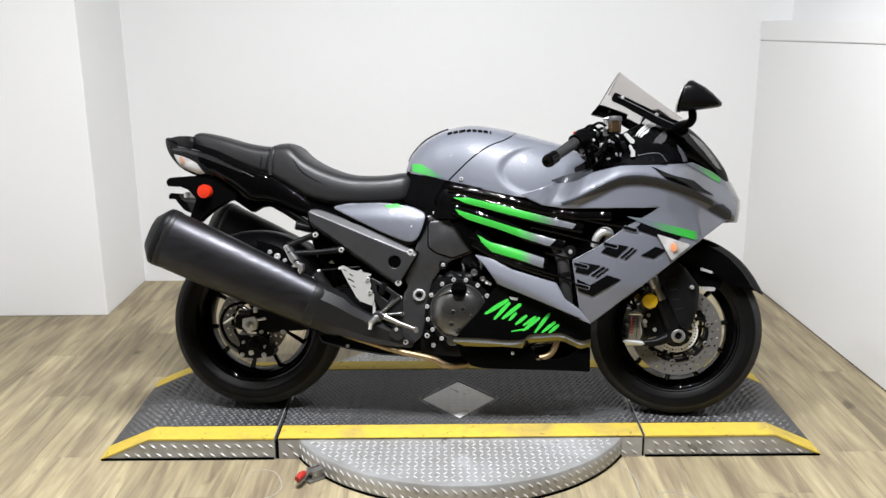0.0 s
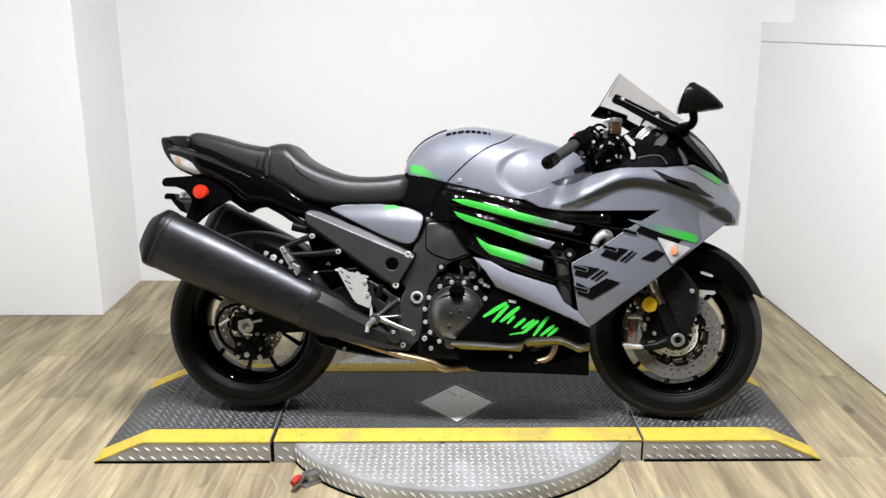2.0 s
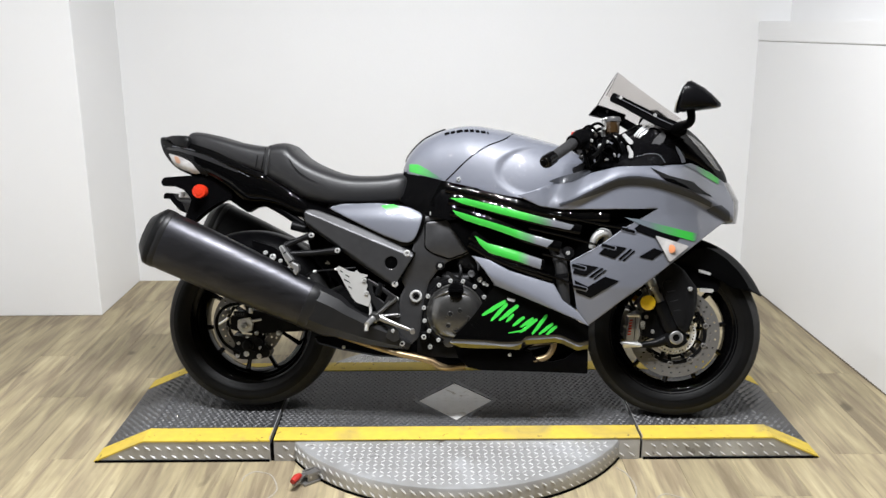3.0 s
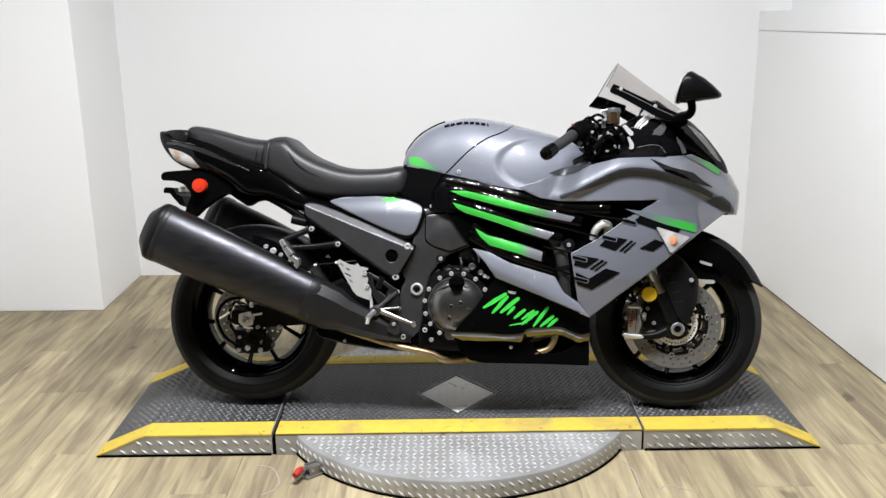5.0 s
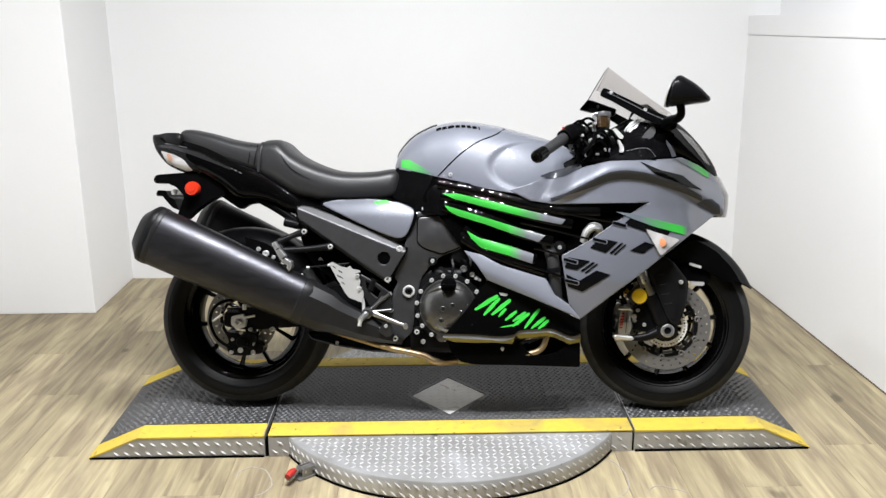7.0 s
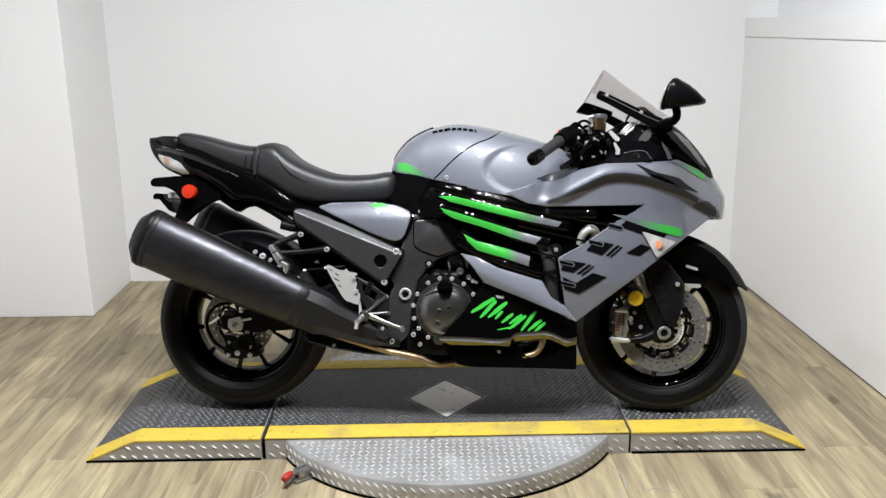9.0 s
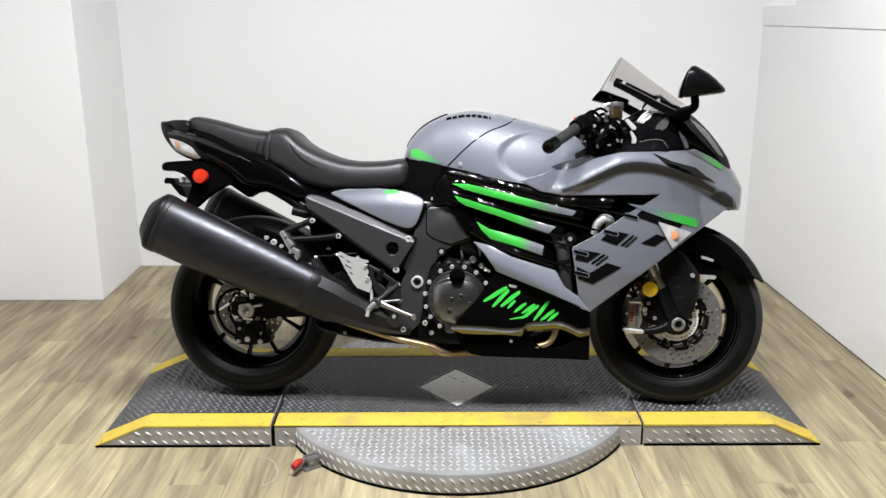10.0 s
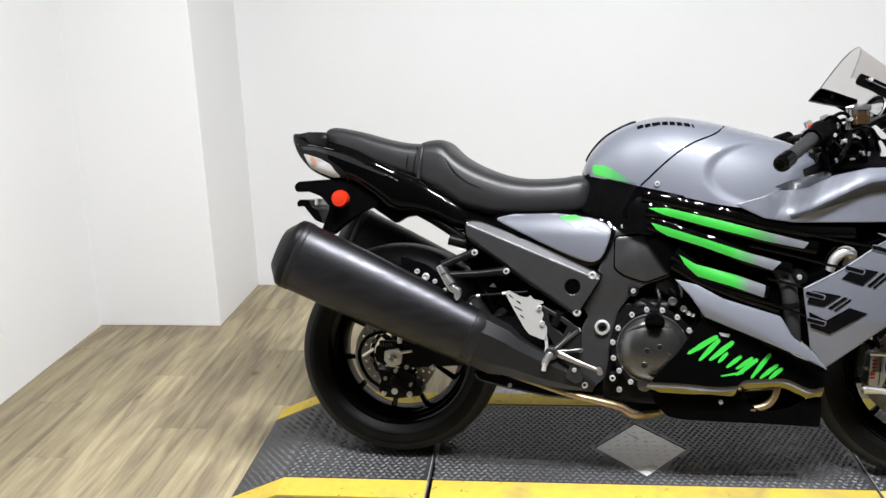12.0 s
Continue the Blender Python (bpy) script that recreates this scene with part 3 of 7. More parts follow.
def section(x0, x1, slope_at, tip, name, label):
    """A platform end: a flat part and a slope down to the floor at tip."""
    thing = empty(name, Matrix.Identity(4), label, "ramp", group="turntable ramps")
    sgn = 1 if tip > slope_at else -1
    flat = x0 if sgn > 0 else x1

    def high(x):
        return DECK * max(0.04, min(1.0, (tip - x) / (tip - slope_at)))

    def strip(ya, yb, za, zb, bevel=0.0):
        xs = [flat, slope_at, tip]
        bm = bmesh.new()
        top = [[bm.verts.new((x, y, high(x) + zb)) for x in xs] for y in (ya, yb)]
        low = [[bm.verts.new((x, y, (high(x) + za) if za > -0.01 else 0.001)) for x in xs] for y in (ya, yb)]
        for k in (0, 1):
            bm.faces.new((top[0][k], top[0][k + 1], top[1][k + 1], top[1][k]))
            bm.faces.new((low[0][k], low[1][k], low[1][k + 1], low[0][k + 1]))
            for y in (0, 1):
                bm.faces.new((top[y][k], low[y][k], low[y][k + 1], top[y][k + 1]))
        for k in (0, 2):
            bm.faces.new((top[0][k], top[1][k], low[1][k], low[0][k]))
        return bm

    part("body", strip(FRONT, REAR, -1, -0.003), ALU, thing, smooth=False)
    part("mat", strip(FRONT + 0.012, REAR - 0.012, -0.0025, 0.0015), MAT, thing, "grey rubber mat with a worn tread", smooth=False)
    lo, hi = min(flat, tip), max(flat, tip)
    part("mat_tread", tread(lambda x, y: True, lo + 0.01, hi - 0.02, FRONT + STRIP + 0.008, REAR - STRIP, lambda x: high(x) + 0.0012, 0.0190, 0.0225, 0.0076, 0.0034, 30, 0.85, True), MAT_TOP, thing, smooth=False)["kind"] = "stuff"
    for ya, yb in ((FRONT - 0.002, FRONT + STRIP), (REAR - STRIP + 0.01, REAR + 0.002)):
        part("edge_strip", strip(ya, yb, -0.002, 0.0032), YELLOW, thing, "scuffed yellow safety strip", smooth=False)
    # black strip drawn as the shadow line under the raised platform edge
    part("shadow_strip", box(lo + 0.004, hi - 0.004, FRONT - 0.004, FRONT + 0.02, 0.0, 0.0075, 0.001), SATIN, thing, "black strip for the shadow line at the floor")
    # black filler stands in for the shade down in the open gap
    side_x = flat + (0.001 if sgn < 0 else -0.012)
    part("gap_shade", box(side_x, side_x + 0.011, FRONT + 0.004, REAR - 0.004, 0.001, DECK - 0.012), SATIN, thing, "dark filler for the shade in the gap")
    part("gap_edge", box(flat + 0.0005 if sgn > 0 else flat - 0.0035, flat + 0.0035 if sgn > 0 else flat - 0.0005, FRONT + 0.002, REAR - 0.002, 0.03, DECK + 0.004), ALU, thing, "bare metal edge beside the gap", smooth=False)
    part("side_tread", face_tread(lo + 0.01, hi, FRONT - 0.0002, high), TREAD, thing, smooth=False)["kind"] = "stuff"


section(-1.141, -0.548, -0.972, -1.141, "ramp", "tread-plate ramp with a grey rubber mat and yellow edges")
section(0.6965, 1.293, 1.133, 1.293, "ramp", "tread-plate ramp with a grey rubber mat and yellow edges")

table = empty("turntable", Matrix.Translation((CX, CY, 0)), "round tread-plate turntable with a rubber-matted lane", "turntable")
HALF = 0.612


def centred(bm):
    return moved(bm, Matrix.Translation((-CX, -CY, 0)))


disc_ring = [[Vector((CX + r * math.cos(a), CY + r * math.sin(a), z)) for a in (2 * math.pi * k / 96 for k in range(96))] for r, z in
             ((CR - 0.01, 0.0), (CR - 0.002, 0.004), (CR, 0.01), (CR, DECK - 0.009), (CR - 0.003, DECK - 0.005))]
part("deck", centred(rings(disc_ring)), ALU, table, "scuffed aluminium tread-plate disc")
# black ring drawn as the shadow line round the foot of the disc
part("rim_shadow", centred(rings([[Vector((CX + r * math.cos(a), CY + r * math.sin(a), z)) for a in (2 * math.pi * k / 96 for k in range(96))] for r, z in ((CR + 0.002, 0.0), (CR + 0.003, 0.005), (CR + 0.001, 0.0075), (CR - 0.004, 0.0078))], False)), SATIN, table, "black strip for the shadow line at the floor")
part("lane", centred(box(CX - HALF, CX + HALF, FRONT, REAR, 0.001, DECK - 0.003)), ALU, table, smooth=False)
DIA = 0.137
diamond = [(CX - DIA, CY), (CX, CY + 0.165), (CX + DIA, CY), (CX, CY - 0.165)]


def in_diamond(x, y, grow=0.0):
    return abs(x - CX) / (DIA + grow) + abs(y - CY) / (0.165 + grow) < 1.0


mat_bm = bmesh.new()
for ring in ([(CX - HALF, FRONT + 0.012), (CX + HALF, FRONT + 0.012), (CX + HALF, REAR - 0.012), (CX - HALF, REAR - 0.012)], diamond):
    vs = [mat_bm.verts.new((x, y, DECK + 0.0015)) for x, y in ring]
    for a, b in zip(vs, vs[1:] + vs[:1]):
        mat_bm.edges.new((a, b))
bmesh.ops.triangle_fill(mat_bm, use_beauty=True, edges=mat_bm.edges[:], normal=(0, 0, 1))
rim = bmesh.ops.extrude_edge_only(mat_bm, edges=[e for e in mat_bm.edges if e.is_boundary])["geom"]
for v in (g for g in rim if isinstance(g, bmesh.types.BMVert)):
    v.co.z -= 0.004
part("mat", centred(mat_bm), MAT, table, "grey rubber mat with a worn tread", smooth=False)
part("mat_tread", centred(tread(lambda x, y: not in_diamond(x, y, 0.014), CX - HALF + 0.004, CX + HALF - 0.006, FRONT + STRIP + 0.008, REAR - STRIP, DECK + 0.0012, 0.0190, 0.0225, 0.0076, 0.0034, 30, 0.85, True)),
     MAT_TOP, table, smooth=False)["kind"] = "stuff"
part("diamond_plate", centred(prism([(CX + (x - CX) * 0.985, CY + (y - CY) * 0.985) for x, y in diamond], DECK - 0.0028, DECK - 0.0008)), PLATE, table, "bright tread-plate diamond", smooth=False)
part("diamond_tread", centred(tread(lambda x, y: in_diamond(x, y, -0.012), CX - DIA, CX + DIA, CY - 0.16, CY + 0.16, DECK - 0.0010, 0.028, 0.026, 0.0080, 0.0012, 0)), PLATE, table, smooth=False)["kind"] = "stuff"
for ya, yb in ((FRONT - 0.002, FRONT + STRIP), (REAR - STRIP + 0.01, REAR + 0.002)):
    part("edge_strip", centred(box(CX - HALF, CX + HALF, ya, yb, DECK + 0.0005, DECK + 0.0047, 0.001)), YELLOW, table, "scuffed yellow safety strip")


def on_apron(x, y):
    return math.hypot(x - CX, y - CY) < CR - 0.02 and (y < FRONT - 0.012 or y > REAR + 0.012)


part("deck_tread", centred(tread(on_apron, CX - CR, CX + CR, CY - CR, CY + CR, DECK - 0.0052, 0.0235, 0.0245, 0.0044, 0.0028)), TREAD, table, smooth=False)["kind"] = "stuff"
rim_bm = bmesh.new()
for k in range(118):
    a = -math.pi * (0.06 + 0.88 * k / 117)
    o = Vector((math.cos(a), math.sin(a), 0))
    side = Vector((-math.sin(a), math.cos(a), 0))
    p = o * (CR - 0.0002)
    if CY + p.y < FRONT - 0.01:
        lozenge(rim_bm, p.x, p.y, 0.018 if k % 2 else 0.050, math.radians(-40), 0.030, 0.0062, 0.0032, (side, Vector((0, 0, 1)), o))
part("rim_tread", rim_bm, TREAD, table, smooth=False)["kind"] = "stuff"
part("side_tread", centred(join(face_tread(CX - HALF + 0.01, CX - 0.53, FRONT - 0.0002, lambda x: DECK), face_tread(CX + 0.54, CX + HALF, FRONT - 0.0002, lambda x: DECK))), TREAD, table, smooth=False)["kind"] = "stuff"

# ---- the toggle clamp on the floor beside the turntable ----
clamp = empty("toggle_clamp", pose(-0.415, 2.588, 0.0, 0, 0, 38), "steel toggle clamp with a red handle grip", "clamp")
part("base", box(-0.012, 0.062, -0.024, 0.024, 0.0, 0.008, 0.002), STEEL, clamp)
for s in (-1, 1):
    part("cheek", box(0.004, 0.058, s * 0.016 - 0.003, s * 0.016 + 0.003, 0.006, 0.036, 0.002), STEEL, clamp)
part("arm", box(0.0, 0.075, -0.010, 0.010, 0.022, 0.034, 0.003), STEEL, clamp)
part("lever", moved(box(-0.06, 0.01, -0.008, 0.008, -0.004, 0.004, 0.002), pose(0.0, 0, 0.032, 0, -8, 28)), STEEL, clamp)
part("grip", tube([(-0.018, -0.006, 0.036), (-0.036, -0.016, 0.038), (-0.056, -0.028, 0.036)], [0.009, 0.0115, 0.009], 12), REDGRIP, clamp, "red rubber grip")
for s in (-1, 1):
    part("pin", moved(lathe([(-0.022, 0.004), (0.022, 0.004)], 10), Matrix.Translation((0.03 + s * 0.016, 0, 0.024))), SILVER, clamp)

# ---- the motorcycle ----
bike = empty("motorcycle", pose(-0.6545, 3.029, DECK + 0.003, 0, 0, -4.2) @ pose(0, 0, 0, -12.8, 0, 0), "grey, black and lime-green sport motorcycle parked on the matted turntable", "motorcycle")

# wheels
RW, FW = (0.006, 0.0, 0.3065), (1.491, 0.0, 0.297)


def wheel(name, centre, radius, half, rim_r, steer, spokes, phase):
    m = Matrix.Translation(P(*centre)) @ pose(0, 0, 0, 0, 0, steer)
    hub_r = 0.042
    hub = moved(lathe([(-half * 0.8, 0.012), (-half * 0.8, hub_r * 0.8), (-half * 0.45, hub_r), (half * 0.45, hub_r), (half * 0.8, hub_r * 0.8), (half * 0.8, 0.012)], 32), m)
    ob = part(name, hub, GLOSS, bike, "gloss-black cast wheel with thin spokes")
    side = [(half * k, rim_r + (radius - rim_r) * q) for k, q in ((0.74, -0.02), (0.80, 0.06), (0.93, 0.24), (1.0, 0.46), (0.985, 0.60), (0.90, 0.78), (0.72, 0.905), (0.45, 0.975), (0.2, 0.998))]
    prof = [(-a, b) for a, b in side] + side[::-1]
    part("tyre", moved(lathe(prof, 96, caps=False), m), TYRE, ob, "black road tyre with worn tread")
    band = [(half * k, rim_r + (radius - rim_r) * q + 0.0006) for k, q in ((0.972, 0.648), (0.962, 0.664), (0.90, 0.785), (0.72, 0.909), (0.45, 0.977), (0.2, 1.0))]
    part("tread_band", moved(lathe([(-a, b) for a, b in band] + band[::-1], 96, caps=False), m), TREAD_RUBBER, ob, "scrubbed grey-black tread")
    for sd in (1, -1):
        part("bead_line", moved(lathe([(sd * half * 0.985, rim_r + (radius - rim_r) * 0.30), (sd * half * 0.992, rim_r + (radius - rim_r) * 0.32), (sd * half * 0.99, rim_r + (radius - rim_r) * 0.34)], 96, caps=False), m), TYRE, ob)
    rw = half * 0.80
    rim = [(-rw, rim_r + 0.004), (-rw, rim_r + 0.014), (-rw + 0.006, rim_r + 0.016), (-rw + 0.010, rim_r + 0.006), (-rw + 0.020, rim_r - 0.008), (-rw * 0.45, rim_r - 0.026), (rw * 0.45, rim_r - 0.026),
           (rw - 0.020, rim_r - 0.008), (rw - 0.010, rim_r + 0.006), (rw - 0.006, rim_r + 0.016), (rw, rim_r + 0.014), (rw, rim_r + 0.004), (rw - 0.014, rim_r - 0.014), (rw * 0.4, rim_r - 0.036), (-rw * 0.4, rim_r - 0.036), (-rw + 0.014, rim_r - 0.014)]
    part("rim", moved(lathe(rim, 96, close=True), m), RIM, ob)
    for k in range(spokes):
        a = math.radians(phase + 360 / spokes * k)
        lean = 0.16 * (1 if k % 2 else -1)
        pts = [P(r * math.cos(a + lean * (1 - r / rim_r)), s, r * math.sin(a + lean * (1 - r / rim_r))) for r, s in ((hub_r * 0.8, half * 0.16), (rim_r * 0.5, half * 0.20), (rim_r - 0.026, half * 0.16))]
        part("spoke", moved(tube(pts, [0.011, 0.0058, 0.0095], 8, 4, 1.5), m), GLOSS, ob)
    return ob, m


def disc_rotor(parent, m, off, outer, inner, rows, bobbins, label):
    holes = []
    for k in range(bobbins * 3):
        a = 2 * math.pi * k / (bobbins * 3)
        for j, q in enumerate(rows):
            b = a + j * 0.06
            r = inner + (outer - inner) * q
            holes.append(circle(r * math.cos(b), r * math.sin(b), 0.0040, 6))
    bm = filled(circle(0, 0, outer, 72), [circle(0, 0, inner, 60), *holes])
    for v in bm.verts:
        v.co.y = -off - 0.0025
    edges = [e for e in bm.edges if e.is_boundary]
    made = bmesh.ops.extrude_edge_only(bm, edges=edges)["geom"]
    for v in (g for g in made if isinstance(g, bmesh.types.BMVert)):
        v.co.y += 0.005
    part("brake_disc", moved(bm, m), STEEL, parent, label)
    part("disc_carrier", moved(lathe([(off - 0.004, inner - 0.003), (off + 0.003, inner - 0.003), (off + 0.003, inner - 0.014), (off - 0.004, inner - 0.014)], 60, close=True), m), DARK, parent)
    for k in range(bobbins):
        a = 2 * math.pi * (k + 0.35) / bobbins
        c = (inner * 0.98 * math.cos(a), off, inner * 0.98 * math.sin(a))
        part("bobbin", moved(lathe([(-0.004, 0.0100), (0.004, 0.0100), (0.0055, 0.0085), (0.0055, 0.0055), (0.001, 0.0045)], 14, c), m), STEEL, parent)


rear, rm = wheel("rear_wheel", RW, 0.3055, 0.095, 0.214, 0.0, 10, 8)
front, fm = wheel("front_wheel", FW, 0.298, 0.060, 0.214, -3.7, 10, 10)
disc_rotor(rear, rm, 0.105, 0.125, 0.082, (0.3, 0.7), 8, "drilled steel rear brake disc")
for s in (1, -1):
    disc_rotor(front, fm, s * 0.070, 0.154, 0.112, (0.27, 0.68), 10, "drilled steel front brake disc")
for k in range(5):
    a = math.radians(72 * k + 30)
    part("carrier_arm", moved(tube([P(r * math.cos(a), 0.062, r * math.sin(a)) for r in (0.04, 0.075, 0.108)], [0.014, 0.008, 0.009], 8, 3), fm), DARK, front)
ring_holes = [circle(0.066 * math.cos(2 * math.pi * k / 40), 0.066 * math.sin(2 * math.pi * k / 40), 0.0034, 6) for k in range(40)]
abs_ring = filled(circle(0, 0, 0.074, 60), [circle(0, 0, 0.055, 48), *ring_holes])
for v in abs_ring.verts:
    v.co.y = -0.080
part("sensor_ring", moved(abs_ring, fm), PLATE, front, "perforated silver sensor ring")
AX = (1.486, 0.0, 0.285)
part("axle", join(lathe([(0.085, 0.023), (0.124, 0.023), (0.127, 0.020), (0.127, 0.013), (0.112, 0.0115)], 28, AX), lathe([(-0.11, 0.012), (0.10, 0.012)], 16, AX)), SILVER, front, "hollow silver wheel axle")

# fork, guard, fender, front brake
RAKE = Vector((-0.405, 0, 0.914))


def on_fork(d, l):
    o = P(1.486, l, 0.283) + RAKE * d
    return o


for s in (1, -1):
    part("fork_slider", tube([on_fork(0.026, s * 0.1), on_fork(0.04, s * 0.1), on_fork(0.135, s * 0.1)], [0.026, 0.030, 0.027], 20, 3), DARK, bike)
    part("fork_stanchion", tube([on_fork(0.12, s * 0.1), on_fork(0.74, s * 0.1)], 0.0215, 20), SILVER, bike, "silver fork stanchion")
    part("axle_clamp", lathe([(0.078 * s, 0.034), (0.082 * s, 0.038), (0.116 * s, 0.036), (0.119 * s, 0.031)], 24, AX), DARK, bike)
    guard = [(1.418, 0.486), (1.436, 0.525), (1.453, 0.541), (1.476, 0.540), (1.508, 0.515), (1.558, 0.452), (1.549, 0.375), (1.522, 0.303), (1.510, 0.303), (1.483, 0.326), (1.440, 0.419)]
    part("fork_guard", slab(guard, lambda u, w: 0.128 - 0.9 * max(0, abs(u - 1.49 + (w - 0.43) * 0.25) - 0.02) ** 1.3, 0.05, 0.02, s, 0.010, ease=0.004, sink=0.7), GUARD, bike, "black plastic fork guard")
    part("guard_channel", slab([(1.434, 0.476), (1.466, 0.484), (1.514, 0.362), (1.511, 0.325), (1.486, 0.325), (1.446, 0.419)], 0.1305, 0.004, 0.1, s, 0.006), GUARD, bike)
    for k in range(4):
        a, b = (1.444 + 0.0093 * k, 0.475 - 0.0323 * k), (1.467 + 0.0103 * k, 0.481 - 0.0330 * k)
        part("guard_rib", slab([a, b, (b[0] + 0.002, b[1] - 0.0035), (a[0] + 0.002, a[1] - 0.0035)], 0.1318, 0.003, 0.1, s, 0.001), SHOULDER, bike)
    part("reflector", lathe([(s * 0.12, 0.020), (s * 0.136, 0.026), (s * 0.141, 0.025), (s * 0.144, 0.018), (s * 0.145, 0.003)], 28, (1.387, 0, 0.404)), AMBER, bike, "round amber side reflector")
    part("reflector_bracket", slab([(1.375, 0.42), (1.40, 0.425), (1.435, 0.46), (1.43, 0.40), (1.40, 0.39)], 0.118, 0.006, 0.1, s, 0.005), DARK, bike)
    body = [(1.325, 0.353), (1.338, 0.360), (1.360, 0.360), (1.366, 0.350), (1.368, 0.340), (1.361, 0.324), (1.362, 0.316), (1.368, 0.302), (1.366, 0.286), (1.360, 0.274), (1.360, 0.264), (1.325, 0.264), (1.316, 0.272), (1.317, 0.290), (1.322, 0.321)]
    cal = part("front_caliper", slab(body, lambda u, w: 0.122 - 0.10 * abs(w - 0.312) - 0.25 * max(0.0, u - 1.345), 0.060, 0.012, s, 0.006, ease=0.006, sink=0.9), SILVER, bike, "silver radial brake caliper")
    for (u0, w0), (u1, w1), r, m in (((1.309, 0.262), (1.364, 0.257), 0.0085, PALE), ((1.321, 0.359), (1.360, 0.358), 0.0050, PALE)):
        part("caliper_pin", tube([P(u0, s * 0.118, w0), P(u0 + 0.002, s * 0.118, w0), P(u1 - 0.002, s * 0.116, w1), P(u1, s * 0.116, w1)], [r * 0.8, r, r, r * 0.8], 14), m, cal, "bright steel pin")
    for u, w, r in ((1.374, 0.331, 0.0085), (1.374, 0.322, 0.0045), (1.315, 0.318, 0.0055), (1.364, 0.350, 0.0050)):
        part("caliper_bolt", lathe([(s * 0.095, r), (s * 0.1135, r), (s * 0.115, r * 0.8), (s * 0.115, r * 0.5), (s * 0.112, r * 0.4)], 12, (u, 0, w)), PALE, cal)
    part("caliper_seam", tube([P(1.348, s * 0.1205, 0.352), P(1.3475, s * 0.1225, 0.320), P(1.345, s * 0.1200, 0.274)], 0.0010, 6), DARK, cal)
    for k in range(6):
        u, w = 1.334 - 0.0012 * k, 0.343 - 0.0095 * k
        part("red_mark", slab([(u - 0.0055, w), (u + 0.0055, w + 0.0015), (u + 0.0055, w - 0.0030), (u - 0.0055, w - 0.0045)], 0.1236 - 0.10 * abs(w - 0.314), 0.002, 0.1, s, 0.0008), RED, cal, "faded red marking bar")
    part("caliper_carrier", slab([(1.372, 0.365), (1.40, 0.372), (1.425, 0.352), (1.448, 0.325), (1.46, 0.30), (1.43, 0.275), (1.375, 0.285)], 0.098, 0.02, 0.1, s, 0.01), DARK, cal)
    for u, w in ((1.388, 0.352), (1.377, 0.316), (1.410, 0.302)):
        bolt(u, s * 0.098, w, 0.008, cal) if s > 0 else None
    part("caliper_arm", tube([P(1.47, s * 0.098, 0.284), P(1.42, s * 0.10, 0.262), P(1.37, s * 0.10, 0.256), P(1.318, s * 0.10, 0.254)], [0.020, 0.015, 0.010, 0.007], 10), DARK, bike)
    part("link_pin", tube([P(1.310, s * 0.104, 0.254), P(1.365, s * 0.104, 0.256)], 0.0085, 12), PALE, bike)
    part("brake_hose", tube([P(1.345, s * 0.11, 0.375), P(1.33, s * 0.12, 0.42), P(1.35, s * 0.10, 0.50), P(1.34, s * 0.08, 0.60)], 0.0055, 8), SATIN, bike)


def fender_skin(a):
    """Half width and radius of the front fender over its sweep, from back to tip."""
    k = (a - 25) / 114
    return 0.046 + 0.046 * math.sin(math.pi * min(1, 0.25 + k * 0.75)) ** 0.7, 0.322 + 0.012 * math.sin(math.pi * k)


loops = []
for k in range(33):
    a = 25 + 114 * k / 32
    h, r = fender_skin(a)
    ring = []
    for j in range(25):
        g = -1 + 2 * j / 24
        q = abs(g) ** 2.6
        deep = (0.055 + 0.045 * math.sin(math.pi * min(1, k / 26))) * min(1, 0.12 + k / 4.5)
        rr = r - deep * q
        ring.append(P(FW[0] + rr * math.cos(math.radians(a)), h * math.copysign(abs(g) ** 0.55, g), FW[2] + rr * math.sin(math.radians(a))))
    loops.append(ring)
fender = rings(loops, False, False)
back = bmesh.ops.extrude_edge_only(fender, edges=[e for e in fender.edges if e.is_boundary])["geom"]
for v in (g for g in back if isinstance(g, bmesh.types.BMVert)):
    c = Vector((FW[0], v.co.y, FW[2]))
    v.co = c + (v.co - c) * 0.985
fo = part("front_fender", moved(fender, Matrix.Translation(P(*FW)) @ pose(0, 0, 0, 0, 0, -3.7) @ Matrix.Translation(-P(*FW))), GLOSS, bike, "gloss-black front fender")
part("fender_badge", slab([(1.562, 0.518), (1.602, 0.506), (1.600, 0.497), (1.560, 0.509)], 0.103, 0.006, 0.1, 1, 0.003), PALE, fo, "small pale badge strip")
part("fender_stay", slab([(1.568, 0.452), (1.612, 0.450), (1.616, 0.444), (1.610, 0.437), (1.568, 0.439)], 0.090, 0.008, 0.1, 1, 0.005), PALE, fo)
for s in (1, -1):
    part("fender_arm", slab([(1.50, 0.52), (1.56, 0.52), (1.64, 0.47), (1.63, 0.44), (1.55, 0.455), (1.52, 0.47)], 0.082, 0.012, 0.1, s, 0.01), SATIN, fo)
bolt(1.528, 0.128, 0.452, 0.0085, bike, PALE)

